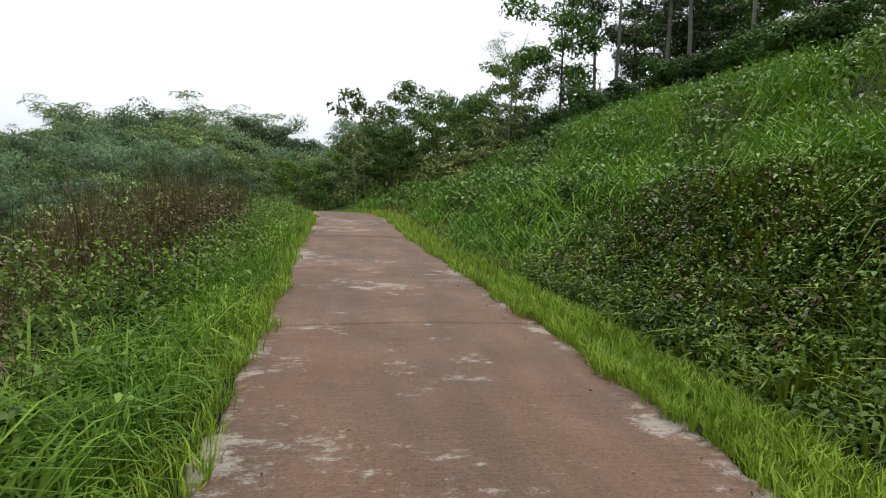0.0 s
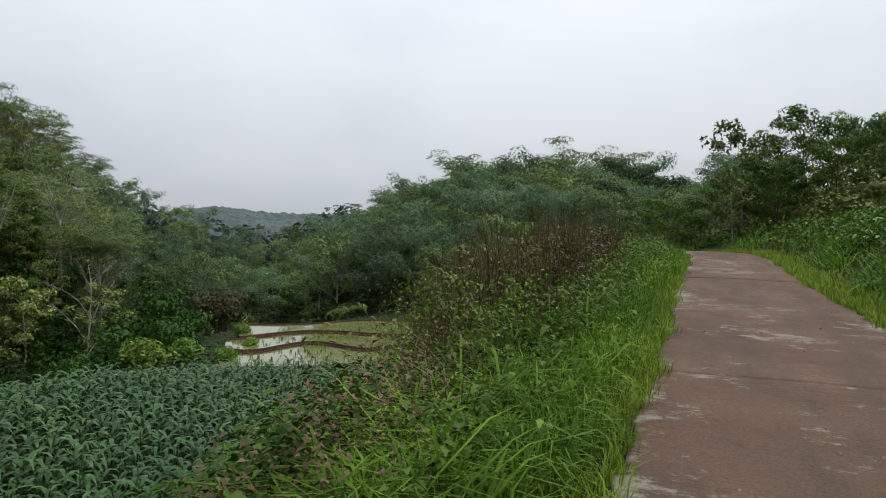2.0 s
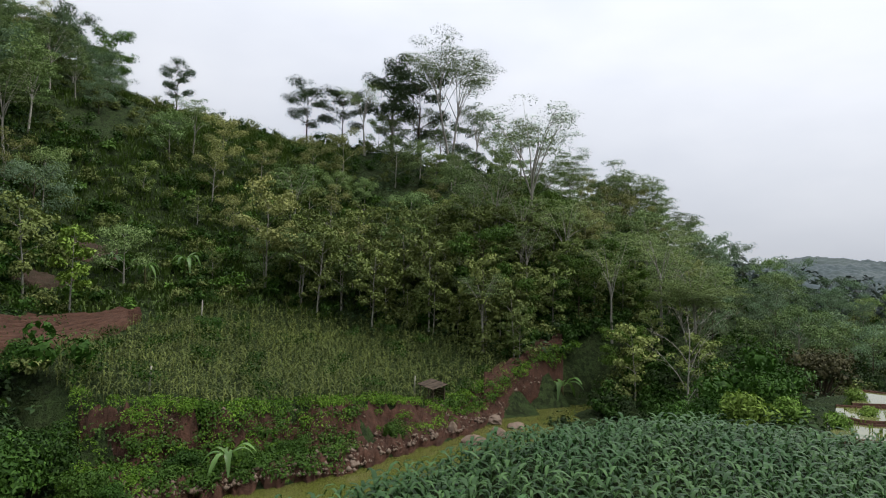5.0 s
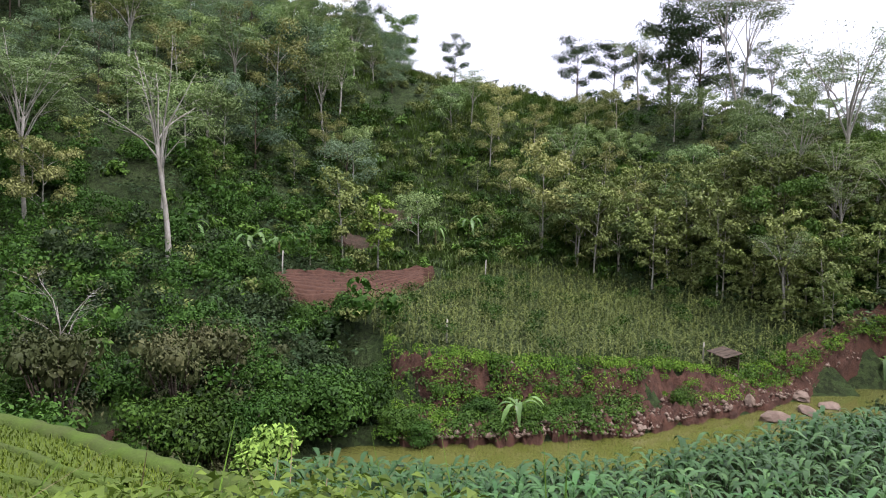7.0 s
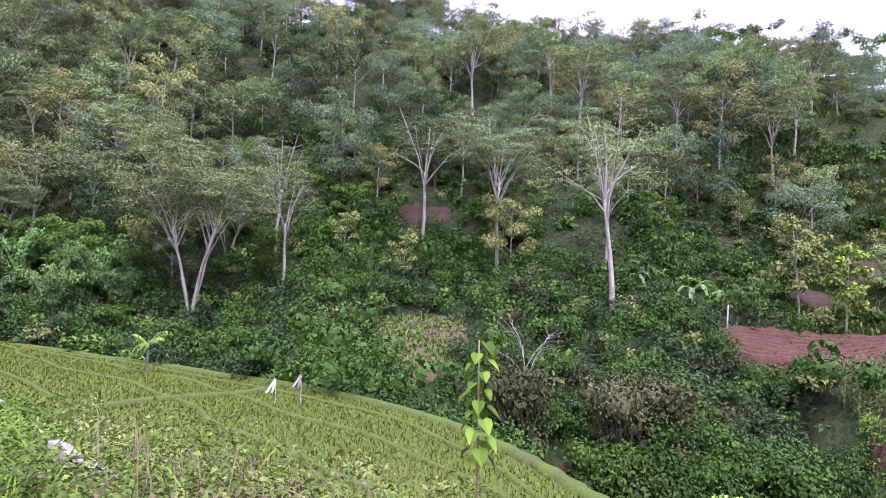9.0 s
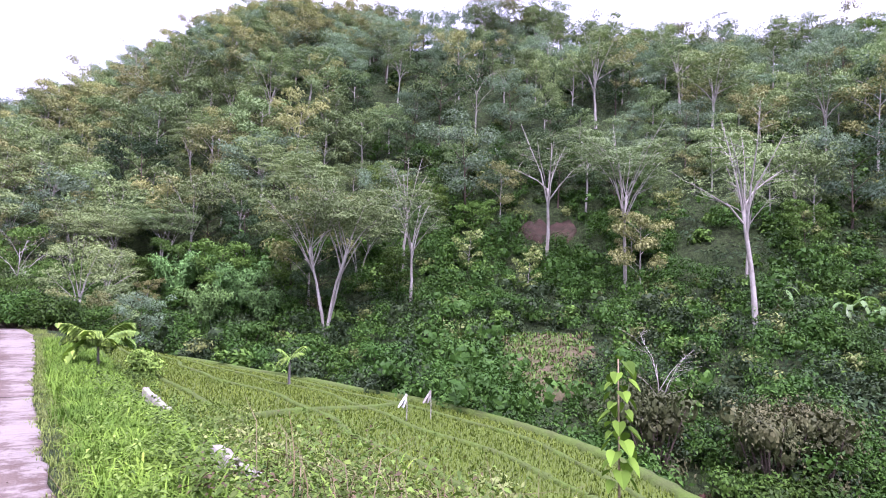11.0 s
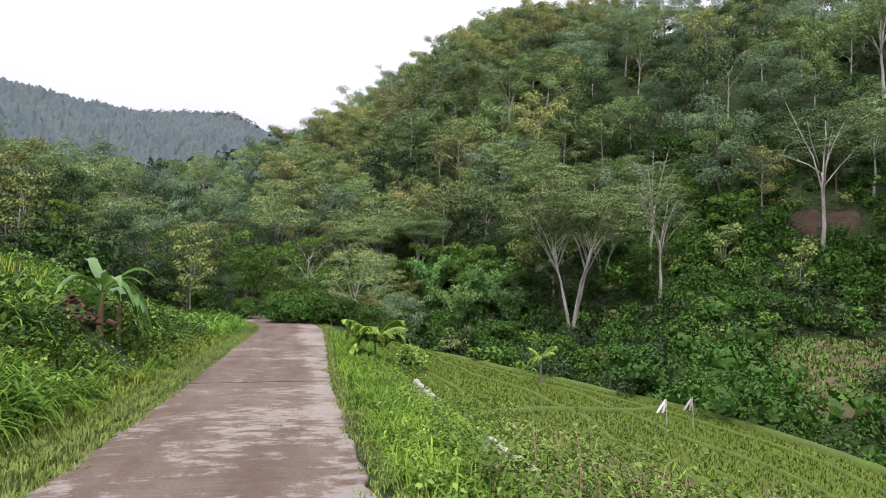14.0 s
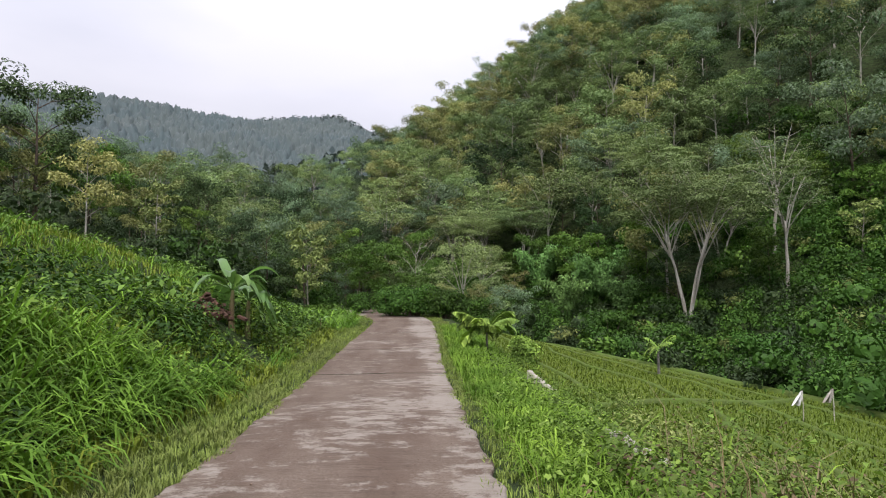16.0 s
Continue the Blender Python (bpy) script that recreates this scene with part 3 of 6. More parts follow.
    rr = n.new("ShaderNodeMapRange")
    rr.inputs["To Min"].default_value, rr.inputs["To Max"].default_value = 0.55, 0.85
    l.new(noise_tex(n, l, 2.0, 4), rr.inputs["Value"])
    l.new(rr.outputs[0], p.inputs["Roughness"])
    bp = n.new("ShaderNodeBump")
    bp.inputs["Strength"].default_value, bp.inputs["Distance"].default_value = 0.5, 0.012
    l.new(fine, bp.inputs["Height"])
    l.new(bp.outputs[0], p.inputs["Normal"])
    o = n.new("ShaderNodeOutputMaterial")
    l.new(p.outputs[0], o.inputs[0])
    return m


M_ROAD = road_mat()
road = tagged(new("road"), "narrow worn brown concrete road with raked grooves and pale scuffs", "road", "", "structure")


def slab(y0, y1, seed):
    """One cast bay: broken edges, raked grooves across and a tapered rim at the joints."""
    rng = np.random.default_rng(seed)
    step = 0.028 if max(abs(y0), abs(y1)) < 13 else 0.12
    ys = np.arange(y0 + 0.005, y1 - 0.005, step)
    wide = road_half(ys) / 1.5
    us = np.array([-1.5, -1.47, -1.2, -0.9, -0.6, -0.3, 0, 0.3, 0.6, 0.9, 1.2, 1.47, 1.5])
    V = np.zeros((len(ys), len(us) + 2, 3))
    jl = np.interp(ys, np.linspace(y0, y1, 30), rng.normal(scale=0.03, size=30))
    jr = np.interp(ys, np.linspace(y0, y1, 30), rng.normal(scale=0.03, size=30))
    full = np.concatenate([[-1.5], us, [1.5]])
    c = road_x(ys)
    tan = np.gradient(c, ys)
    for j, u in enumerate(full):
        uu = u * wide + (jl if u < -1.4 else 0) + (jr if u > 1.4 else 0)
        V[:, j, 0] = c + uu
        V[:, j, 1] = ys - tan * uu
        z = road_z(ys) + 0.02 * (1 - (u / 1.5) ** 2)
        if step < 0.1:
            z = z + np.where(np.arange(len(ys)) % 2, 0.0025, -0.002) * (1 if abs(u) < 1.3 else 0.2) * np.clip(np.sin(ys * 0.9 + u * 1.7 + 2) + 0.5, 0, 1)
        z = z + 0.004 * np.sin(ys * 2.1 + u * 3) - (0.012 if abs(u) > 1.48 else 0)
        z[[0, -1]] -= 0.012
        V[:, j, 2] = z if 0 < j < len(full) - 1 else road_z(ys) - 0.25
    k = V.shape[1]
    i = np.arange(len(ys) * k).reshape(len(ys), k)
    q = np.stack([i[:-1, :-1], i[:-1, 1:], i[1:, 1:], i[1:, :-1]], -1).reshape(-1, 4)
    return smooth_faces(mesh_np("slab", V.reshape(-1, 3), q))


joints = (-44, -40, -34, -27.8, -22, -16.4, -10.6, -5, 1.2, 6.6, 10.6, 16.2, 22, 28, 36)
for i in range(len(joints) - 1):
    part("slab", slab(joints[i], joints[i + 1], 40 + i), M_ROAD, road)

rng = np.random.default_rng(7)


def scatter(az0, az1, d0, d1, count):
    az = np.radians(rng.uniform(az0, az1, count))
    d = np.sqrt(rng.uniform(d0 ** 2, d1 ** 2, count))
    return O.x - d * np.sin(az), O.y + d * np.cos(az)


def bearing(x, y):
    return np.degrees(np.arctan2(-(x - O.x), y - O.y)) % 360, np.hypot(x - O.x, y - O.y)


def side(x, y):
    return x - road_x(np.clip(y, -40, 34))


# ---- zones ----
def in_maize(x, y):
    az, d = bearing(x, y)
    lo = maize_foot(az)
    hi = np.interp(az, [66, 72, 80, 91, 97, 102, 105, 106], [48, 52, 56, 57, 50, 43, 38.5, 37])
    return (az > 66) & (az < 106) & (d > lo) & (d < hi)


def in_plough(x, y):
    az, d = bearing(x, y)
    return (az > 96) & (az < 112) & (d > np.interp(az, [96, 98, 104, 112], [53, 49.5, 41, 37])) & (d < np.interp(az, [96, 104, 112], [55, 51, 46]))


def in_stream(x, y, w=0.6):
    az, d = bearing(x, y)
    return (az > 56) & (az < 114) & (np.abs(d - stream_d(az)) < stream_w(az) + w)


def in_bank(x, y):
    az, d = bearing(x, y)
    return (az > 62) & (az < 104) & (d > stream_d(az)) & (d < maize_foot(az))


def in_crop(x, y):
    az, d = bearing(x, y)
    return (az > 24) & (az < 112) & (d < np.interp(az, [24, 35, 49, 66, 79, 96, 112], [23, 23, 22, 17.5, 13.4, 12.4, 11.5])) & (side(x, y) < -6.0) & (y > -4.5)


def in_paddy(x, y):
    az, d = bearing(x, y)
    return (az > 108) & (az < 174) & (d < paddy_edge(az)) & (side(x, y) < -3.9) & (y < -6)


def in_wet(x, y):
    az, d = bearing(x, y)
    return (az > 14) & (az < 40.5) & (d > np.interp(az, [14, 24, 41], [24, 24, 23.5])) & (d < np.interp(az, [14, 30, 41], [40, 35, 29]))


def in_clearing(x, y):
    az, d = bearing(x, y)
    spot = lambda a, r, w, h: ((az - a) / w) ** 2 + ((d - r) / h) ** 2 < 1
    return spot(136.2, 38.2, 4.2, 4.8) | spot(135.8, 31.5, 2.8, 4.0) | spot(124, 24.8, 1.8, 2.6) | spot(104.5, 58, 2.8, 1.6) | spot(101, 64, 2.4, 2.2) | spot(136.3, 61.6, 3.6, 2)


# ---- tree kinds ----
placed = set()


def put(thing, x, y, turn=0.0, size=1.0, sink=0.15, tall=1.0):
    m = pose(x, y, ground(x, y) - sink, 0, 0, turn)
    if thing.name not in placed:
        placed.add(thing.name)
        thing.matrix_basis = m
        return thing
    return copy_thing(thing, m @ Matrix.Diagonal((size, size, size * tall, 1)))


albizia = [make_tree("albizia_tree", "tall pale-barked tree with forked stems and thin layered crown", "tree", M_BARK, M_ALBIZIA, seed=s, height=14, fork=0.42, spread=4.2, limbs=8, leaf=0.2, per=per, flat=0.34, girth=0.0125, upright=0.75, twigs=5, stems=st, wide=0.27, vase=True, clump_size=0.85) for s, st, per in ((11, 1, 70), (12, 1, 100), (13, 2, 150))]
broad = make_tree("spreading_tree", "spreading tree with several pale stems and flat feathery crown", "tree", M_BARK, M_ALBIZIA, seed=21, height=12, fork=0.44, spread=5.2, limbs=5, leaf=0.2, per=190, flat=0.3, girth=0.012, upright=0.55, twigs=5, stems=4, wide=0.3, vase=True, clump_size=0.85)
teak = [make_tree("teak_tree", "slender young tree with large yellowish green leaves", "tree", M_BARK, M_TEAK, seed=s, height=8, fork=0.22, spread=1.5, limbs=12, leaf=0.30, per=26, flat=0.8, girth=0.011, twigs=3, upright=0.5, wide=0.6) for s in (31, 32)]
yellow = [make_tree("yellowing_tree", "rounded tree with yellowish olive leaves", "tree", M_BARK, M_YELLOW, core=8, seed=s, height=9, fork=0.3, spread=2.7, limbs=9, leaf=0.28, per=70, flat=0.8, girth=0.013, upright=0.7) for s in (41, 42)]
dark = [make_tree("dark_tree", "dense dark green broadleaf tree", "tree", M_DARKBARK, M_DARKLEAF, core=10, seed=s, height=10, fork=0.28, spread=3.0, limbs=10, leaf=0.24, per=84, flat=0.7, clump_size=1.0, twigs=6, girth=0.015, upright=0.55) for s in (51, 52)]
green = [make_tree("green_tree", "leafy mid-green tree on the slope", "tree", M_DARKBARK, M_BUSH, core=10, seed=s, height=8, fork=0.25, spread=2.6, limbs=9, leaf=0.29, per=76, flat=0.8, girth=0.013, upright=0.6) for s in (61, 62, 63)]
bare = [make_tree("bare_tree", "leafless pale grey tree with forked branches", "tree", M_BARK, M_DRYBUSH, seed=s, height=8, fork=0.3, spread=2.2, limbs=9, leaf=0.2, per=4, flat=0.7, girth=0.012, twigs=6, upright=1.1, sides=5) for s in (71, 72)]
bright = make_tree("lime_tree", "small slender tree with bright yellow-green leaves", "tree", M_BARK, M_BRIGHT, seed=81, height=7, fork=0.3, spread=1.1, limbs=10, leaf=0.32, per=30, flat=0.9, girth=0.01, twigs=3, upright=0.3, wide=0.55)
# lighter builds of the same kinds for the upper slopes
far_albizia = [make_tree("albizia_tree", "pale-barked tree with layered green crown high on the slope", "tree", M_BARK, M_ALBIZIA, seed=s, height=12, fork=0.36, spread=3.8, limbs=8, leaf=0.31, per=84, flat=0.34, clump_size=1.1, girth=0.014, twigs=4, sides=5, wide=0.30, vase=True) for s in (111, 112)]
far_green = [make_tree(nm, "leafy green tree high on the slope", "tree", M_BARK, M_SLOPE, core=8, seed=s, height=8, fork=0.22, spread=2.8, limbs=8, leaf=0.29, per=72, clump_size=1.2, flat=0.8, girth=0.015, upright=0.6, twigs=3, sides=5) for nm, s in (("slope_tree", 161), ("hillside_tree", 162))]
far_yellow = [make_tree("yellowing_tree", "yellowish olive tree high on the slope", "tree", M_BARK, M_YELLOW, core=8, seed=s, height=9, fork=0.28, spread=2.8, limbs=8, leaf=0.29, per=72, clump_size=1.2, flat=0.8, girth=0.014, upright=0.7, twigs=3, sides=5) for s in (141,)]
far_dark = [make_tree("dark_tree", "dense dark green tree high on the slope", "tree", M_DARKBARK, M_DARKLEAF, core=10, seed=s, height=9, fork=0.25, spread=3.0, limbs=8, leaf=0.29, per=72, clump_size=1.2, flat=0.75, girth=0.015, upright=0.55, twigs=3, sides=5) for s in (151,)]

far_forest = [make_tree("forest_tree", "dense forest tree with rounded crown, leaves tinted bluish for haze", "tree", M_DARKBARK, M_HAZEFOREST, core=6, seed=s, height=9, fork=0.16, spread=3.2, limbs=9, leaf=0.29, per=72, flat=0.75, girth=0.014, upright=0.6, twigs=3, sides=5, clump_size=1.25) for s in (171, 172)]

# single trees that can be told apart: bearing, distance, kind, size
SINGLE = [
    (119.6, 43.5, albizia[0], 1.0), (136.3, 57.7, albizia[1], 1.12), (129.6, 52.5, albizia[2], 0.95), (155.7, 46.7, broad, 1.0), (157.2, 53, yellow[1], 1.38), (148.3, 48.7, albizia[1], 0.72),
    (149.1, 55.7, albizia[0], 0.8), (102.2, 52.4, bright, 1.0), (105.3, 54.4, teak[0], 1.0), (116.6, 62.5, albizia[1], 0.6), (142.9, 75.7, bare[0], 0.95),
    (82.4, 60.3, teak[1], 1.15), (87.5, 60.3, yellow[0], 0.85), (79.4, 95.3, albizia[1], 0.85), (84.6, 105, dark[0], 1.38), (81.5, 103, dark[1], 1.34),
    (77.0, 100, dark[0], 1.42), (74.6, 97, dark[1], 1.42), (95.4, 105, dark[0], 0.75), (103.3, 106, dark[1], 0.85), (108.4, 106, green[0], 0.8), (110.3, 107, green[1], 0.75), (100.4, 105, green[2], 0.75), (106.4, 106, albizia[1], 0.45), (67.3, 60.2, bare[1], 1.0), (63.7, 61, albizia[1], 1.28), (71.5, 90, albizia[2], 1.45),
    (50.7, 42.4, bare[0], 0.9), (56.9, 55.4, albizia[0], 0.62), (50.5, 55.4, broad, 0.62), (-3.0, 37.9, teak[0], 0.82), (171.8, 105, bare[1], 1.1), (171.2, 71, dark[1], 0.95), (127.1, 27.2, bare[1], 0.72),
    (-151.2, 42.9, dark[0], 0.85), (179.0, 51, bare[0], 0.75), (-19.7, 45, green[0], 1.05), (-7.2, 55, green[1], 0.85), (16.6, 78, albizia[1], 0.78), (5.5, 70, dark[0], 0.85), (21.5, 80, dark[1], 0.8), (-15.4, 50, albizia[1], 0.66), (-15.8, 47, green[1], 0.8),
]
for az, d, kind, size in SINGLE:
    put(kind, *polar(az, d), rng.uniform(0, 360), size, 0.2)


def wood(az0, az1, d0, d1, count, kinds, lo, hi, apart=2.0):
    x, y = scatter(az0, az1, d0, d1, count)
    az, d = bearing(x, y)
    keep = ~((az > 113) & (az < 143) & (d > 102) & (d < 110)) & ~((np.abs(side(x, y)) < 3.4) & (y > -47) & (y < 30)) & ~(in_maize(x, y) | in_plough(x, y) | in_stream(x, y, 1.5) | in_bank(x, y) | in_paddy(x, y) | in_wet(x, y) | in_crop(x, y) | in_clearing(x, y))
    got = []
    for px, py in zip(x[keep], y[keep]):
        if all((px - a) ** 2 + (py - b) ** 2 > apart ** 2 for a, b in got):
            got.append((px, py))
            put(kinds[int(rng.integers(len(kinds)))], px, py, rng.uniform(0, 360), rng.uniform(lo, hi), 0.2, rng.uniform(0.85, 1.15))


slope = far_albizia + far_green + far_green + far_green + far_forest + far_forest + [far_yellow[0], far_dark[0], far_dark[0]]
wood(104, 182, 62, 88, 260, slope, 0.5, 0.85, 2.8)
# near the ridge the haze-tinted trees prevail
wood(100, 182, 86, 124, 700, far_forest + far_forest + far_forest + far_green + far_green + [far_albizia[0], far_yellow[0], far_dark[0]], 0.44, 0.76, 2.3)
wood(140, 182, 48, 64, 40, [albizia[0], green[0], green[1], broad, dark[0], teak[0]], 0.5, 0.75, 4)
wood(156, 184, 62, 92, 130, far_yellow + far_yellow + far_green + far_albizia, 0.6, 0.9, 2.6)
wood(152, 182, 90, 120, 240, far_yellow + far_yellow + far_green, 0.55, 0.85, 2.2)
wood(111, 143, 110, 117, 110, far_albizia + far_albizia + far_green + far_yellow, 0.85, 1.15, 1.8)
wood(104, 140, 50, 66, 26, [green[0], teak[0], teak[1], albizia[1], yellow[0]], 0.45, 0.75, 4)
wood(54, 100, 58, 84, 100, [far_green[0], far_green[1], teak[0], teak[1], far_yellow[0], far_albizia[0]], 0.45, 0.8, 2.8)
wood(56, 78, 46, 64, 130, [teak[0], teak[1]], 0.42, 0.75, 1.5)
wood(64, 86, 50, 68, 110, [teak[0], teak[1]], 0.55, 0.95, 1.8)
wood(54, 80, 80, 106, 60, far_green + far_dark + far_albizia, 0.55, 0.85, 3.2)
wood(49, 72, 47, 66, 90, [teak[0], teak[1], teak[0], albizia[1], green[0], green[2]], 0.5, 0.85, 2.4)
wood(33, 50, 56, 110, 70, far_green + far_forest, 0.4, 0.7, 3.0)
wood(50, 60, 62, 115, 70, far_green + far_albizia + far_yellow, 0.45, 0.7, 3.0)
wood(5, 21, 46, 75, 90, far_forest + far_forest + [far_albizia[0], far_dark[0], far_green[0]], 0.6, 0.95, 2.6)
wood(-5, 5, 46, 75, 60, far_forest + [far_green[0], far_green[1]], 0.4, 0.6, 2.4)
wood(21, 33, 46, 75, 70, far_forest + far_forest + [far_albizia[0], far_green[0]], 0.5, 0.8, 2.4)
wood(6, 22, 72, 120, 150, far_forest + far_forest + far_albizia + far_dark, 0.72, 1.02, 3.0)
wood(-4, 6, 72, 120, 80, far_forest + far_forest + far_dark, 0.5, 0.75, 3.0)
wood(20, 27, 72, 110, 90, far_forest + far_forest + far_albizia, 0.65, 0.95, 2.8)
wood(27, 32, 72, 110, 60, far_forest + far_forest + far_albizia, 0.38, 0.6, 2.6)
wood(-16, 3, 33, 54, 80, [green[0], green[1], green[2], teak[1], teak[0]], 0.3, 0.5, 2.0)
wood(-60, -25.5, 46, 72, 96, [dark[0], dark[1], far_dark[0], green[0]], 0.6, 0.92, 2.6)
wood(170, 194, 40, 62, 90, [green[0], green[1], far_green[0], far_albizia[0], yellow[0], far_forest[0]], 0.32, 0.6, 2.2)
wood(-178, -138, 36, 62, 80, [green[0], green[1], yellow[0], dark[1], teak[1]], 0.4, 0.65, 2.8)
wood(-180, -138, 60, 120, 170, far_green + far_albizia + far_dark + far_yellow + far_forest, 0.55, 0.85, 3.0)


# kinds that found no place yet stand on the upper slope
for i, kind in enumerate(albizia + teak + yellow + dark + green + bare + far_albizia + far_green + far_yellow + far_dark + far_forest):
    if kind.name not in placed:
        put(kind, *polar(150 + 3.1 * i, 78), 40 * i)


# ---- undergrowth, one mass a kind ----
def shrubs(name, label, material, zones, leaf, per, lo, hi, wide=0.45):
    """Bushes of several lumps each, joined into one mass."""
    soup = Soup()
    for az0, az1, d0, d1, count in zones:
        x, y = scatter(az0, az1, d0, d1, count)
        keep = (np.abs(side(x, y)) > 5) & ~(in_maize(x, y) | in_plough(x, y) | in_stream(x, y) | in_bank(x, y) | in_paddy(x, y) | in_wet(x, y) | in_crop(x, y) | in_clearing(x, y))
        x, y = x[keep], y[keep]
        for px, py, pz in zip(x, y, land(x, y)):
            r = rng.uniform(lo, hi) * (1 + 0.6 * (rng.random() < 0.22))
            for k in range(int(rng.integers(3, 6))):
                a, o = rng.uniform(0, 6.28), r * rng.uniform(0.1, 0.75)
                q = r * rng.uniform(0.4, 0.65)
                clump(soup, rng, (px + o * math.cos(a), py + o * math.sin(a), pz + r * rng.uniform(0.15, 1.0)), (q, q, q * 0.72), per, leaf, wide, core=34)
    return tagged(new(name, soup.mesh(name, (material,))), label, "shrubs", "", "stuff")


shrubs("hillside_undergrowth", "dense green undergrowth covering the valley slopes", M_UNDER, [(126, 152, 55, 72, 150), (104, 182, 33, 62, 330), (108, 150, 22, 34, 80), (43, 52, 31, 38, 36)], 0.19, 84, 1.0, 1.9)
shrubs("upper_undergrowth", "green undergrowth high on the wooded slopes", M_UNDER, [(52, 66, 44, 66, 200), (56, 84, 52, 80, 180), (84, 106, 52, 80, 70), (106, 120, 52, 80, 90), (100, 182, 62, 122, 320), (54, 84, 80, 112, 100), (84, 100, 80, 112, 30), (0, 60, 44, 110, 280), (176, 200, 34, 100, 200)], 0.27, 30, 0.7, 1.5)
shrubs("dark_undergrowth", "dark leafy shrubs along the stream and wood edge", M_DARKLEAF, [(100, 180, 26, 50, 280), (44, 70, 34, 60, 45), (0, 44, 44, 60, 90), (-60, -16, 40, 58, 150), (-178, -140, 34, 70, 90)], 0.19, 46, 0.7, 1.5)
shrubs("pale_undergrowth", "yellowish green shrubs and saplings between the trees", M_TEAK, [(100, 182, 36, 124, 400), (54, 104, 54, 108, 330), (54, 78, 46, 64, 170), (0, 40, 46, 110, 140), (-16, 8, 29, 46, 130)], 0.23, 32, 0.6, 1.4)
shrubs("broadleaf_undergrowth", "broad-leaved bright plants among the darker shrubs", M_BUSH, [(104, 182, 30, 62, 190), (56, 104, 54, 80, 90)], 0.32, 34, 0.5, 1.1, 0.6)
shrubs("dry_undergrowth", "brownish dry shrubs on the stream bank", M_DRYBUSH, [(110, 132, 23, 32, 26), (38, 46, 38, 46, 10)], 0.14, 60, 0.7, 1.3)

# cover takes the dark leaf colour to deepen the shade between bushes
cover = Soup()
for az0, az1, d0, d1, count in ((102, 184, 33, 62, 520), (56, 84, 50, 82, 520), (106, 120, 50, 82, 260), (104, 184, 62, 126, 3000), (54, 84, 80, 112, 540), (0, 60, 44, 112, 450), (174, 204, 34, 100, 520), (42, 56, 24, 46, 130), (102, 117, 28, 50, 260), (-160, -20, 14, 40, 0)):
    x, y = scatter(az0, az1, d0, d1, count)
    keep = (np.abs(side(x, y)) > 4.5) & ~(in_maize(x, y) | in_plough(x, y) | in_stream(x, y) | in_bank(x, y) | in_paddy(x, y) | in_wet(x, y) | in_crop(x, y) | in_clearing(x, y))
    x, y = x[keep], y[keep]
    for px, py, pz in zip(x, y, land(x, y)):
        r = rng.uniform(0.9, 1.9)
        clump(cover, rng, (px, py, pz + 0.1), (r, r, 0.42), 26, 0.36, 0.42)
tagged(new("ground_cover", cover.mesh("ground_cover", (M_DARKLEAF,))), "low leafy plants between the bushes, dark to imitate the shade there", "plants", "", "stuff")

slope_grass = Soup()
x, y = (np.concatenate(v) for v in zip(scatter(80, 110, 52, 112, 8500), scatter(112, 144, 101, 112, 1700)))
keep = ~(in_maize(x, y) | in_plough(x, y) | in_bank(x, y) | in_clearing(x, y)) & (bumps(x, y, 0.16, 21) > -0.9)
x, y = x[keep], y[keep]
z = land(x, y)
for k in range(8):
    a = rng.uniform(0, 6.28, len(x))
    r = np.abs(rng.normal(scale=0.4, size=len(x)))
    blades(slope_grass, np.stack([x + r * np.cos(a), y + r * np.sin(a), z - 0.05], 1), a, rng.uniform(0.4, 0.9, len(x)), 0.12, rng.uniform(0.6, 1.2, len(x)))
tagged(new("slope_grass", slope_grass.mesh("slope_grass", (M_MEADOW,))), "light green rough grass on the open upper slope", "grass", "", "stuff")

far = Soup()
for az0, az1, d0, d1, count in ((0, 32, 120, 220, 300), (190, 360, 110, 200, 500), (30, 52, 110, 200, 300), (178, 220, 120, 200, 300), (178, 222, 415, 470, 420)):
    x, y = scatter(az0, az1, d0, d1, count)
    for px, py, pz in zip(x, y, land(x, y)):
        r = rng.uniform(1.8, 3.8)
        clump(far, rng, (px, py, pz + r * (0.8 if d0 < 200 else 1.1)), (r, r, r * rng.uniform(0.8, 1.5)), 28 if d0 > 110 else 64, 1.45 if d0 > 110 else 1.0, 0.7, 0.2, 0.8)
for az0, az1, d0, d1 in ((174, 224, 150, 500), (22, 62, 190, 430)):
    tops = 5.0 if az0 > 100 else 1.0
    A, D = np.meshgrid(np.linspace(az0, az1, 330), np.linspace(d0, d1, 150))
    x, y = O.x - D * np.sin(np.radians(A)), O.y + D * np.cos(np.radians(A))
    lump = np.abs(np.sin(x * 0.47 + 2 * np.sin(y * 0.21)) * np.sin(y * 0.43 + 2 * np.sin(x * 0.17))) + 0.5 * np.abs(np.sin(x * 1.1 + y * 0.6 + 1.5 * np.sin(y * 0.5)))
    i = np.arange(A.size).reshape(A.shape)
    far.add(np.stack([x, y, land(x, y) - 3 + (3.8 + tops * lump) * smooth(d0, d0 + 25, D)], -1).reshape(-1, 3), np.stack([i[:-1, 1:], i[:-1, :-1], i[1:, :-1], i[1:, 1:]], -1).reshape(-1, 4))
tagged(new("distant_woods", far.mesh("distant_woods", (M_HAZEWOOD,))), "distant wooded hills coloured bluish grey in place of haze", "woods", "", "stuff")


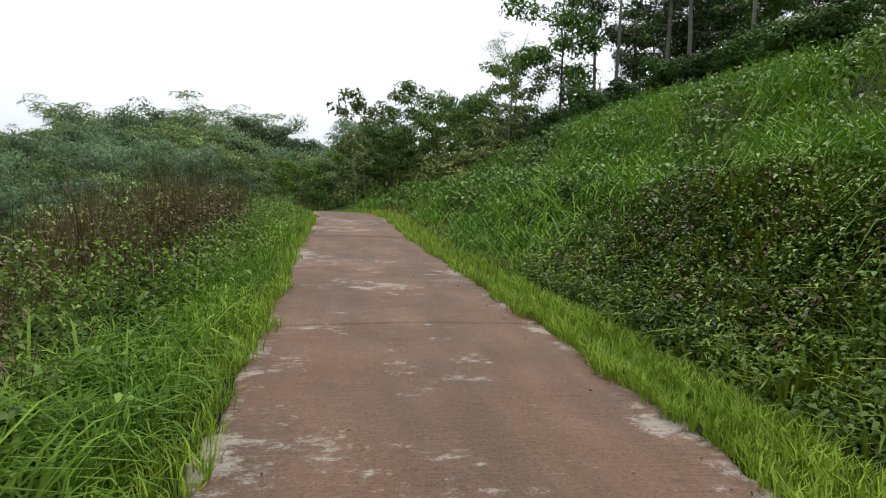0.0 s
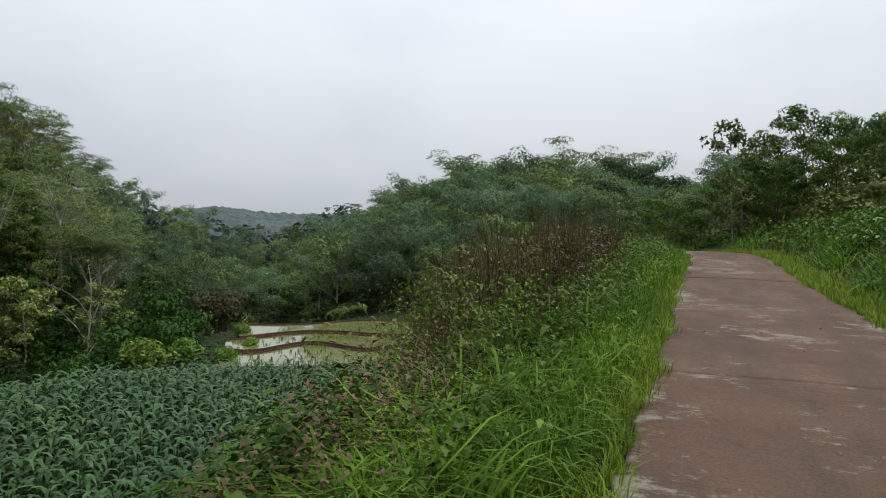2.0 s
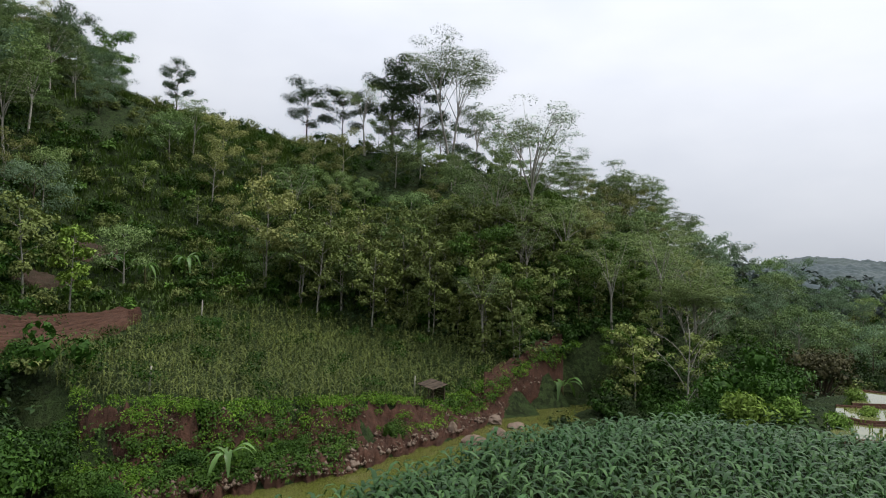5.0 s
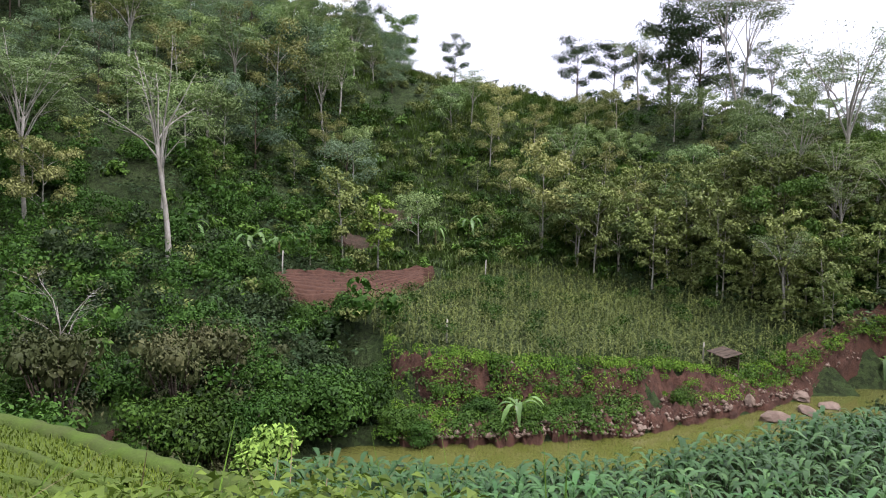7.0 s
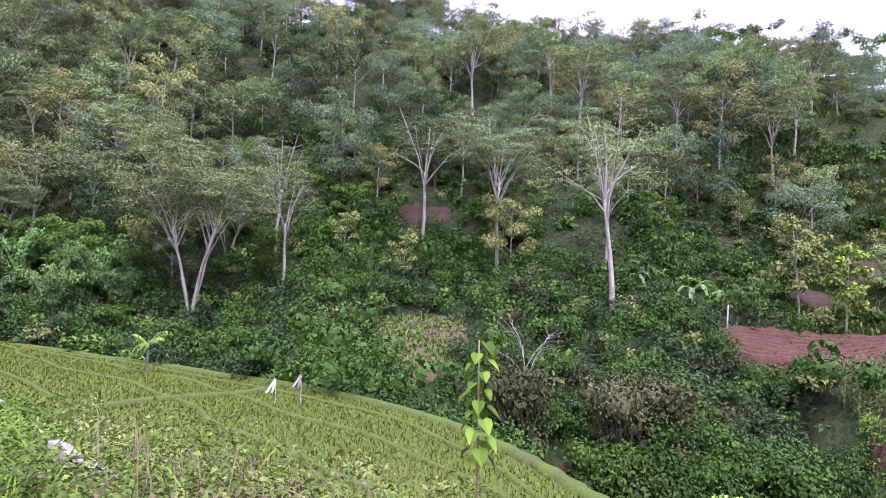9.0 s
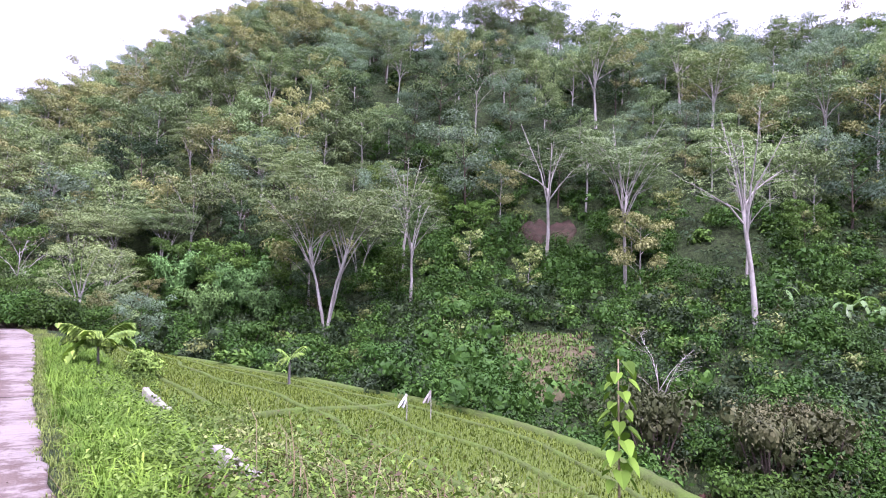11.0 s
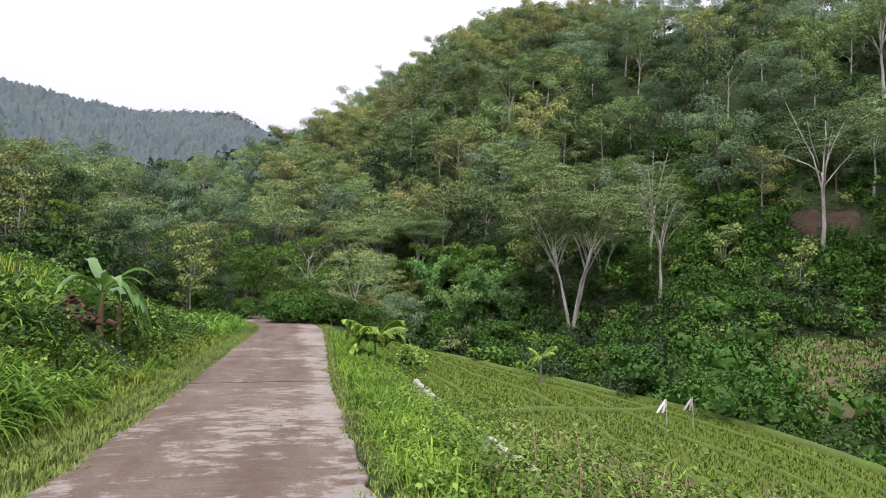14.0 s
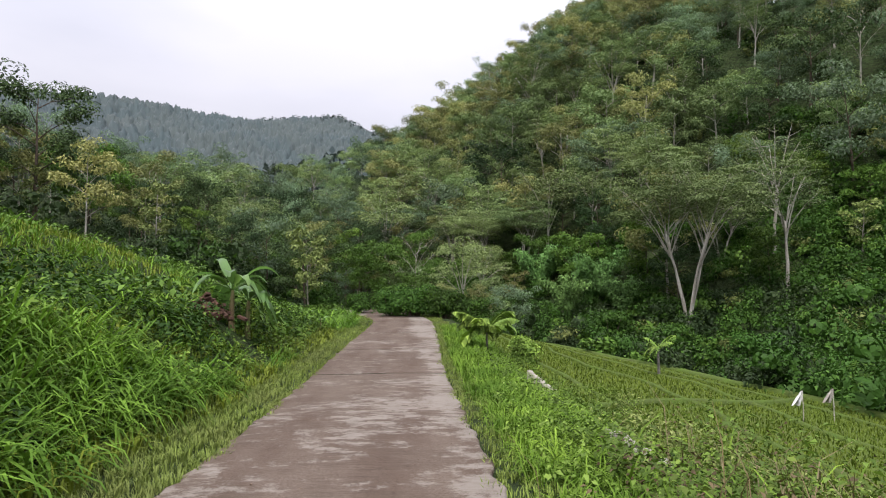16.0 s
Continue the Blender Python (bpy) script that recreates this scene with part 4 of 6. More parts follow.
# ---- arching leaves ----
def arch_leaves(soup, base, azim, length, width, rise, droop):
    """Long leaves that rise from the stalk and bend over."""
    k = len(base)
    length, width, rise, droop = (np.broadcast_to(v, k)[:, None] for v in (length, width, rise, droop))
    h = np.stack([np.cos(azim), np.sin(azim), np.zeros(k)], 1)
    s = np.stack([-np.sin(azim), np.cos(azim), np.zeros(k)], 1)
    z = np.array([0, 0, 1.0])
    rows = []
    for q, w in ((0.0, 0.45), (0.33, 1.0), (0.68, 0.8)):
        c = base + h * length * q * (1 - 0.15 * q) + z * length * (rise * q - droop * q * q)
        rows += [c - s * width * w / 2 + z * width * 0.12, c + s * width * w / 2 + z * width * 0.12]
    rows.append(base + h * length * 0.85 + z * length * (rise - droop))
    v = np.stack(rows, 1).reshape(-1, 3)
    i = np.arange(k)[:, None] * 7
    soup.add(v, np.concatenate([i + np.array([[0, 1, 3, 2]]), i + np.array([[2, 3, 5, 4]])]), i + np.array([[4, 5, 6]]))


def ribbon(name, pts, width, high, material, parent=None, dip=0.08):
    """A low rounded ridge along a line."""
    pts = np.asarray(pts, float)
    t = unit(np.gradient(pts[:, :2], axis=0))
    nrm = np.stack([-t[:, 1], t[:, 0]], 1)
    prof = [(-0.5, -dip), (-0.34, high * 0.7), (0, high), (0.34, high * 0.75), (0.5, -dip)]
    wob = 1 + 0.25 * np.sin(np.arange(len(pts)) * 1.7)
    V = np.stack([np.concatenate([pts[:, :2] + nrm * (o * width * wob)[:, None], (pts[:, 2] + h)[:, None]], 1) for o, h in prof], 1)
    i = np.arange(len(pts) * 5).reshape(len(pts), 5)
    q = np.stack([i[:-1, :-1], i[:-1, 1:], i[1:, 1:], i[1:, :-1]], -1).reshape(-1, 4)
    me = smooth_faces(mesh_np(name, V.reshape(-1, 3), q, None, (material,)))
    ob = new(name, me)
    ob.parent = parent
    return ob


def drape(name, az0, az1, lo, hi, na, nd, material, lift=0.05, relief=None, oval=False):
    """A patch of ground cover laid over the land, by bearing and distance."""
    A, S = np.meshgrid(np.linspace(az0, az1, na), np.linspace(0, 1, nd))
    edge = 0.6 * np.sin(A * 2.3) + 0.4 * np.sin(A * 5.1 + 1)
    fill = np.sqrt(np.clip(1 - ((A - (az0 + az1) / 2) / ((az1 - az0) / 2)) ** 2, 0.01, 1)) if oval else 1.0
    D = (lo(A) + hi(A)) / 2 + (hi(A) - lo(A)) * (S - 0.5) * fill + edge * (S - 0.5) * 1.2
    a = np.radians(A)
    x, y = O.x - D * np.sin(a), O.y + D * np.cos(a)
    z = land(x, y) + lift + (relief(A, D, S) if relief else 0)
    rim = (S < 0.01) | (S > 0.99) | (A <= az0 + 1e-6) | (A >= az1 - 1e-6)
    z = np.where(rim, z - lift - 0.7, z)
    i = np.arange(A.size).reshape(A.shape)
    q = np.stack([i[:-1, 1:], i[:-1, :-1], i[1:, :-1], i[1:, 1:]], -1).reshape(-1, 4)
    me = mesh_np(name, np.stack([x, y, z], -1).reshape(-1, 3), q, None, (material,))
    return new(name, me)


const = lambda v: (lambda a: np.full_like(a, v))

# ---- stream and its bank ----
m, n, l = node_mat("muddy_green_water")
p = n.new("ShaderNodeBsdfPrincipled")
l.new(mix_col(n, l, ramp(n, l, noise_tex(n, l, 0.4, 4), 0.35, 0.65), (0.078, 0.088, 0.018), (0.10, 0.105, 0.028)), p.inputs["Base Color"])
p.inputs["Roughness"].default_value = 0.12
bp = n.new("ShaderNodeBump")
bp.inputs["Strength"].default_value, bp.inputs["Distance"].default_value = 0.12, 0.02
l.new(noise_tex(n, l, 5.0, 3), bp.inputs["Height"])
l.new(bp.outputs[0], p.inputs["Normal"])
o = n.new("ShaderNodeOutputMaterial")
l.new(p.outputs[0], o.inputs[0])
M_WATER = m

A, S = np.meshgrid(np.linspace(55, 113, 80), np.linspace(-1, 1, 7))
D = stream_d(A) + S * (stream_w(A) + 0.8)
sx, sy = O.x - D * np.sin(np.radians(A)), O.y + D * np.cos(np.radians(A))
i = np.arange(A.size).reshape(A.shape)
q = np.stack([i[:-1, 1:], i[:-1, :-1], i[1:, :-1], i[1:, 1:]], -1).reshape(-1, 4)
stream = new("water", mesh_np("water", np.stack([sx, sy, np.full_like(sx, -7.85)], -1).reshape(-1, 3), q, None, (M_WATER,)))
tagged(stream, "shallow muddy green stream at the valley bottom", "stream", "", "structure")


def rough(A, D, S):
    return 0.12 * np.sin(A * 2.1 + D * 2) + 0.08 * np.sin(A * 5.3 - D * 4) + rng.normal(scale=0.075, size=A.shape)


bank = drape("stream_bank", 62, 101, lambda a: stream_d(a) + stream_w(a) - 0.2, lambda a: maize_foot(a) + 0.1, 260, 26, M_SOIL, 0.3, rough)
tagged(bank, "eroded red soil bank of the stream with stones", "bank", "", "structure")
plough = drape("ploughed_terrace", 97, 111.5, lambda a: np.interp(a, [97, 98, 104, 109, 111.5], [52, 50, 41.5, 39.5, 41]), lambda a: np.interp(a, [97, 104, 109, 111.5], [54, 50, 47.5, 44]), 60, 98, M_SOIL, 0.15, lambda A, D, S: 0.55 * smooth(0.0, 0.15, S) * np.abs(np.sin(S * math.pi * 7 + 0.3 * np.sin(A))) - 0.05 + rng.normal(scale=0.02, size=A.shape))
# paler crests against darker troughs paint the furrows' light and shade
M_LITSOIL = solid_mat("dry_furrow_soil", (0.12, 0.064, 0.043), (0.075, 0.041, 0.028), 2.0, 11, 1.0, 0.95, 0.05)
for k in range(8):
    a = np.linspace(98.2, 111.2, 40)
    lo_, hi_ = np.interp(a, [97, 98, 104, 109, 111.5], [52, 50, 41.5, 39.5, 41]), np.interp(a, [97, 104, 109, 111.5], [54, 50, 47.5, 44])
    d = lo_ + (hi_ - lo_) * (0.08 + 0.12 * k) + 0.12 * np.sin(a * 1.9 + k)
    fx, fy = O.x - d * np.sin(np.radians(a)), O.y + d * np.cos(np.radians(a))
    ribbon("furrow", np.stack([fx, fy, land(fx, fy) + 0.3], 1), 0.55, 0.36, M_LITSOIL, plough, 0.3)
tagged(plough, "ploughed red earth terrace with raised furrows", "field", "", "structure")
step = drape("cut_terrace", 61, 68, lambda a: maize_foot(a) - 1.6, lambda a: maize_foot(a) + 0.9, 50, 30, M_SOIL, 0.35, lambda A, D, S: 0.5 * np.round(S * 3) / 3 + rng.normal(scale=0.04, size=A.shape))
tagged(step, "stepped cut of bare red soil beside the stream", "bank", "", "structure")
M_DRYFLOOR = solid_mat("dry_clearing", (0.12, 0.092, 0.054), (0.078, 0.085, 0.034), 0.8, 12, 0.8, 0.95, 0.05)
clearing = drape("dry_clearing", 131.9, 140.5, const(33.5), const(43.2), 24, 20, M_DRYFLOOR, 0.3, lambda A, D, S: rng.normal(scale=0.05, size=A.shape), True)
tagged(clearing, "clearing of dry brownish grass on the slope", "clearing", "", "structure")
M_EARTH = solid_mat("dull_earth", (0.085, 0.055, 0.04), (0.05, 0.042, 0.026), 1.2, 10, 1.0, 0.95, 0.06)
for az, d0, d1, w0 in ((124, 22.6, 27.0, 3.4), (104.5, 57, 59.5, 6), (101, 62, 65, 4), (108, 88, 94, 4), (136.3, 61.0, 63.0, 5.5)):
    ob = drape("bare_earth", az - w0 / 2, az + w0 / 2, const(d0), const(d1), 24, 12, M_SOIL if d0 < 30 else M_EARTH, 0.3, lambda A, D, S: rng.normal(scale=0.06, size=A.shape), True)
    tagged(ob, "patch of bare red earth on the hillside", "earth", "", "structure")


dry_tufts = Soup()
x, y = scatter(132.6, 140.2, 34.6, 42.8, 900)
fresh_tufts = Soup()
blades(fresh_tufts, np.stack([np.repeat(x[:500], 5) + rng.normal(scale=0.15, size=2500), np.repeat(y[:500], 5) + rng.normal(scale=0.15, size=2500), np.repeat(land(x[:500], y[:500]), 5) + 0.25], 1), rng.uniform(0, 6.28, 2500), rng.uniform(0.15, 0.4, 2500), 0.06, 1.0)
tagged(new("clearing_weeds", fresh_tufts.mesh("clearing_weeds", (M_BUSH,))), "green weeds growing through the dry clearing", "weeds", "", "stuff")
for k in range(3):
    blades(dry_tufts, np.stack([x + rng.normal(scale=0.1, size=900), y + rng.normal(scale=0.1, size=900), land(x, y) + 0.25], 1), rng.uniform(0, 6.28, 900), rng.uniform(0.08, 0.2, 900), 0.07, 1.2)
tagged(new("clearing_grass", dry_tufts.mesh("clearing_grass", (M_BROWNWEED,))), "dry brownish grass on the clearing", "grass", "", "stuff")


def rock_bm(seed, size):
    bm = bmesh.new()
    bmesh.ops.create_icosphere(bm, subdivisions=2, radius=1)
    r = np.random.default_rng(seed)
    ph = r.uniform(0, 6, 6)
    for v in bm.verts:
        c = v.co.copy()
        k = 1 + 0.2 * math.sin(3 * c.x + ph[0]) + 0.18 * math.sin(4 * c.y + ph[1]) + 0.12 * math.sin(5 * c.z + ph[2] + 3 * c.x)
        v.co = Vector((c.x * size[0], c.y * size[1], c.z * size[2])) * k
    return bm


stones = Soup()
for k in range(900):
    az = rng.uniform(62, 101)
    d = stream_d(az) + stream_w(az) + rng.uniform(-0.6, 1.0) ** 2 * (maize_foot(az) - stream_d(az) - stream_w(az)) * 1.0
    x, y = polar(az, float(d))
    r = 0.05 + 0.15 * rng.random() ** 3
    oct_v = np.array([(1, 0, 0), (0, 1, 0), (-1, 0, 0), (0, -1, 0), (0, 0, 0.8), (0, 0, -0.8)]) * r * rng.uniform(0.6, 1.3, (6, 1)) + (x, y, ground(x, y) + 0.35)
    stones.add(oct_v, None, [(0, 1, 4), (1, 2, 4), (2, 3, 4), (3, 0, 4), (1, 0, 5), (2, 1, 5), (3, 2, 5), (0, 3, 5)])
tagged(new("bank_stones", stones.mesh("bank_stones", (M_ROCK,))), "loose pale stones lying on the red stream bank", "stones", "", "stuff")
for k, (az, d, sx_, sy_, sz_) in enumerate(((66.2, 39, 0.9, 0.5, 0.25), (64.8, 41, 0.6, 0.5, 0.25), (68.5, 36.5, 0.45, 0.9, 0.35), (70.5, 38, 0.35, 0.3, 0.45), (79, 31.6, 0.35, 0.26, 0.2), (83.2, 30.4, 0.22, 0.3, 0.18), (94.2, 28.7, 0.3, 0.22, 0.2), (88.1, 29.3, 0.2, 0.26, 0.16), (66.9, 42, 0.8, 0.5, 0.3))):
    x, y = polar(az, d)
    ob = new("boulder")
    part("stone", rock_bm(k, (sx_, sy_, sz_)), M_ROCK, ob)

    ob.location = (x, y, max(ground(x, y), -7.9) + sz_ * 0.4)
    tagged(ob, "weathered brown boulder at the edge of the stream", "boulder", "boulders in the stream")

creep = Soup()
for az0, az1, f0, f1, c_ in ((85, 92, 0.3, 1.0, 50), (76, 84, 0.7, 1.05, 22), (95, 102, 0.0, 1.0, 80), (70, 76, 0.3, 1.0, 25), (60, 100, 0.97, 1.12, 120), (60, 70, 0.5, 1.15, 90), (93, 96, 0.6, 1.0, 14)):
    a = rng.uniform(az0, az1, c_)
    lo_, hi_ = stream_d(a) + stream_w(a), maize_foot(a)
    d = lo_ + (hi_ - lo_) * rng.uniform(f0, f1, c_)
    x, y = O.x - d * np.sin(np.radians(a)), O.y + d * np.cos(np.radians(a))
    for px, py, pz in zip(x, y, land(x, y)):
        r = rng.uniform(0.25, 0.6)
        clump(creep, rng, (px, py, pz + 0.35), (r, r, r * 0.7), 75, 0.12, 0.5)
dark_creep = Soup()
for az0, az1, f0, f1, c_ in ((79, 100, 0.0, 0.9, 150), (84, 92, 0.2, 1.1, 70), (62, 72, 0.6, 1.1, 50)):
    a = rng.uniform(az0, az1, c_)
    lo_, hi_ = stream_d(a) + stream_w(a), maize_foot(a)
    d = lo_ + (hi_ - lo_) * rng.uniform(f0, f1, c_)
    x, y = O.x - d * np.sin(np.radians(a)), O.y + d * np.cos(np.radians(a))
    for px, py, pz in zip(x, y, land(x, y)):
        r = rng.uniform(0.3, 0.7)
        clump(dark_creep, rng, (px, py, pz + 0.35), (r, r, r * 0.7), 60, 0.16, 0.5, core=14)
tagged(new("bank_bushes", dark_creep.mesh("bank_bushes", (M_UNDER,))), "dark green bushes overgrowing the stream bank", "shrubs", "", "stuff")
tagged(new("bank_creepers", creep.mesh("bank_creepers", (M_GRASS,))), "bright green creepers hanging over the red stream bank", "creepers", "", "stuff")

# ---- maize on the far slope ----
def field_points(test, x0, x1, y0, y1, gap):
    xs, ys = np.meshgrid(np.arange(x0, x1, gap), np.arange(y0, y1, gap))
    xs, ys = xs.ravel() + rng.uniform(-0.3, 0.3, xs.size) * gap, ys.ravel() + rng.uniform(-0.3, 0.3, ys.size) * gap
    k = test(xs, ys)
    return xs[k], ys[k]


def maize_into(soup, x, y, z, tall, n_leaf=8):
    for k in range(n_leaf):
        h = tall * (0.15 + 0.75 * k / n_leaf)
        arch_leaves(soup, np.stack([x, y, z + h], 1), rng.uniform(0, 6.28, len(x)), rng.uniform(0.35, 0.62, len(x)), 0.075, rng.uniform(0.6, 1.2, len(x)), rng.uniform(0.7, 1.3, len(x)))
    k = len(x)
    b = np.stack([x, y, z - 0.05], 1)
    t = np.stack([x, y, z + tall * 1.05], 1)
    v = np.stack([b + (0.02, 0, 0), b + (-0.01, 0.02, 0), b + (-0.01, -0.02, 0), t], 1).reshape(-1, 3)
    j = np.arange(k)[:, None] * 4
    soup.add(v, None, np.concatenate([j + np.array([[0, 1, 3]]), j + np.array([[1, 2, 3]]), j + np.array([[2, 0, 3]])]))


soup = Soup()
x, y = field_points(in_maize, -62, -28, -18, 22, 0.5)
k = rng.random(len(x)) < 0.93
x, y = x[k], y[k]
maize_into(soup, x, y, land(x, y), rng.uniform(0.8, 1.45, len(x)) * (1 + 0.2 * bumps(x, y, 0.35, 8)), 7)
tagged(new("maize_field", soup.mesh("maize_field", (M_CORN,))), "field of ripening maize on the opposite slope", "maize", "", "stuff")


cassava = Soup()
x, y = field_points(in_maize, -62, -28, -18, 22, 2.6)
for px, py, pz in zip(x, y, land(x, y)):
    if rng.random() < 0.5:
        for k in range(3):
            clump(cassava, rng, (px + rng.normal(scale=0.4), py + rng.normal(scale=0.4), pz + rng.uniform(0.4, 1.1)), (0.55, 0.55, 0.4), 60, 0.17, 0.4, core=14)
tagged(new("cassava_rows", cassava.mesh("cassava_rows", (M_UNDER,))), "dark leafy bushes standing among the maize", "shrubs", "", "stuff")


# ---- young crop below the road ----
def crop_plant(seed):
    global rng
    keep, rng = rng, np.random.default_rng(seed)
    s = Soup()
    for k in range(10):
        h = 0.10 + 0.05 * k
        arch_leaves(s, np.array([[0, 0, h]]), np.array([k * 2.5 + rng.uniform(-0.4, 0.4)]), rng.uniform(0.42, 0.66), rng.uniform(0.075, 0.11), rng.uniform(0.8, 1.3), rng.uniform(0.8, 1.25))
    tube(s, [(0, 0, -0.05), (0.01, 0, 0.3), (0, 0.01, 0.6)], [0.02, 0.018, 0.006], 4)
    rng = keep
    return s


variants = [crop_plant(300 + k) for k in range(4)]
meshes = [v.mesh("crop_plant", (M_CROP,)) for v in variants]
x, y = field_points(in_crop, -22, -6, -6, 24, 0.42)
z = land(x, y)
order = np.argsort(np.hypot(x + 9, y - 2))
mass = Soup()
for r_, k in enumerate(order):
    turn, size = rng.uniform(0, 6.28), rng.uniform(0.68, 1.08)
    v = int(rng.integers(4))
    if r_ < 300:
        ob = new("crop_plant", meshes[v])
        ob.matrix_basis = pose(x[k], y[k], z[k], 0, 0, math.degrees(turn)) @ Matrix.Scale(size, 4)
        tagged(ob, "young leafy blue-green crop plant in the field", "crop plant", "plants in the crop field")
    else:
        c, s_ = math.cos(turn) * size, math.sin(turn) * size
        base = np.concatenate(variants[v].v)
        w = np.stack([base[:, 0] * c - base[:, 1] * s_ + x[k], base[:, 0] * s_ + base[:, 1] * c + y[k], base[:, 2] * size + z[k]], 1)
        mass.add(w, np.concatenate(variants[v].q), np.concatenate(variants[v].t))
tagged(new("crop_field", mass.mesh("crop_field", (M_CROP,))), "dense field of young blue-green leafy crop below the road", "crop", "", "stuff")


# ---- rice terraces ----
M_MUD = solid_mat("paddy_mud", (0.10, 0.15, 0.02), (0.085, 0.12, 0.022), 0.8, 10, 0.4, 0.6, 0.02)
M_BUND = solid_mat("bund_turf", (0.082, 0.135, 0.022), (0.075, 0.10, 0.028), 1.5, 18, 0.7, 0.95, 0.03)
x, y = field_points(lambda a, b: in_paddy(a, b), -17, -3, -46, -6, 0.15)
soup = Soup()
z = land(x, y)
for k in range(4):
    j = rng.normal(scale=0.03, size=(len(x), 2))
    blades(soup, np.stack([x + j[:, 0], y + j[:, 1], z - 0.02], 1), rng.uniform(0, 6.28, len(x)), rng.uniform(0.11, 0.2, len(x)), 0.024, rng.uniform(0.3, 0.8, len(x)))
tagged(new("rice_seedlings", soup.mesh("rice_seedlings", (M_RICE,))), "bright green rice planted in rows on the terraces", "rice", "", "stuff")
paddy = tagged(new("rice_paddy"), "sloping rice terraces divided by low turf bunds", "paddy", "", "structure")
ys = np.arange(-6.5, -34, -0.5)
V = []
for yy in ys:
    x0, x1 = float(road_x(yy)) - 4.2, float(paddy_x(yy)) - 0.1
    xs = np.linspace(x0, min(x1, x0 - 0.3), 24)
    V.append(np.stack([xs, np.full(24, yy), land(xs, np.full(24, yy)) + 0.02], 1))
V = np.array(V)
i = np.arange(V.shape[0] * 24).reshape(-1, 24)
part("mud_bed", smooth_faces(mesh_np("mud_bed", V.reshape(-1, 3), np.stack([i[:-1, :-1], i[:-1, 1:], i[1:, 1:], i[1:, :-1]], -1).reshape(-1, 4))), M_MUD, paddy)
for f, amp, ph in ((0.10, 0.12, 0), (0.36, 0.35, 1), (0.62, 0.4, 2.6), (0.84, 0.25, 5)):
    ys = np.arange(-7, -38, -0.5)
    inner = road_x(ys) - 4.2
    xs = inner + (paddy_x(ys) - inner) * f + amp * np.sin(ys * 0.45 + ph) + 0.4 * amp * np.sin(ys * 1.3 + ph)
    k = in_paddy(xs, ys)
    if k.sum() > 4:
        ribbon("bund", np.stack([xs[k], ys[k], land(xs[k], ys[k])], 1), 0.24, 0.12, M_BUND, paddy)
for yc, tilt_ in ((-14.5, 0.7),):
    xs = np.arange(-4.4, -16, -0.5)
    ys = yc + tilt_ * (xs + 4) + 0.35 * np.sin(xs * 0.8 + yc)
    k = in_paddy(xs, ys)
    if k.sum() > 4:
        ribbon("bund", np.stack([xs[k], ys[k], land(xs[k], ys[k])], 1), 0.28, 0.15, M_BUND, paddy)
az = np.linspace(112, 172, 120)
ed = np.array([polar(a, float(paddy_edge(a)) + 0.15) for a in az])
k = side(ed[:, 0], ed[:, 1]) < -4
ribbon("bund", np.concatenate([ed[k], land(ed[k, 0], ed[k, 1])[:, None]], 1), 0.6, 0.22, M_BUND, paddy)

# flooded terraces beyond the crop
m, n, l = node_mat("flooded_paddy")
p = n.new("ShaderNodeBsdfPrincipled")
l.new(mix_col(n, l, ramp(n, l, noise_tex(n, l, 0.7, 4), 0.35, 0.65), (0.14, 0.16, 0.05), (0.19, 0.19, 0.09)), p.inputs["Base Color"])
p.inputs["Roughness"].default_value = 0.06
o = n.new("ShaderNodeOutputMaterial")
l.new(p.outputs[0], o.inputs[0])
M_FLOOD = m
wet = tagged(new("flooded_terrace"), "flooded rice terraces with earth bunds reflecting the sky", "paddy", "", "structure")


def pool(lo, hi, az0, az1, z):
    A, S = np.meshgrid(np.linspace(az0, az1, 30), np.linspace(0, 1, 5))
    D = lo(A) + (hi(A) - lo(A)) * S
    x, y = O.x - D * np.sin(np.radians(A)), O.y + D * np.cos(np.radians(A))
    i = np.arange(A.size).reshape(A.shape)
    q = np.stack([i[:-1, 1:], i[:-1, :-1], i[1:, :-1], i[1:, 1:]], -1).reshape(-1, 4)
    part("pool", mesh_np("pool", np.stack([x, y, np.full_like(x, z)], -1).reshape(-1, 3), q), M_FLOOD, wet)
    for e in (lo, hi):
        a = np.linspace(az0, az1, 40)
        d = e(a)
        ribbon("bund", np.stack([O.x - d * np.sin(np.radians(a)), O.y + d * np.cos(np.radians(a)), np.full_like(a, z)], 1), 0.2, 0.07, M_SOIL, wet, 0.4)


line = lambda a0, b0, k, w: (lambda a: a0 + (b0 - a0) * (a - 14) / 28 + k * np.sin(a * w))
pool(line(25, 23.5, 0.2, 0.7), line(28.6, 27.4, 0.9, 0.62), 14, 40.5, -3.16)
pool(line(28.9, 27.7, 0.9, 0.62), line(32.3, 30.2, 0.7, 0.43), 14, 40, -3.1)
pool(line(32.6, 30.5, 0.7, 0.43), line(37.5, 33.5, 0.5, 0.5), 14, 39, -3.04)
x, y = field_points(in_wet, -32, -4, 18, 42, 0.2)
az, d = bearing(x, y)
k = ((d > line(32.4, 30.3, 0.7, 0.43)(az)) | (rng.random(len(x)) < 0.10 + 0.5 * (bumps(x, y, 0.5, 4) > 1.0))) & (az < 39.5)
x, y = x[k], y[k]
soup = Soup()
for k in range(5):
    blades(soup, np.stack([x + rng.normal(scale=0.05, size=len(x)), y + rng.normal(scale=0.05, size=len(x)), np.full(len(x), -3.2)], 1), rng.uniform(0, 6.28, len(x)), rng.uniform(0.16, 0.3, len(x)), 0.035, 0.5)
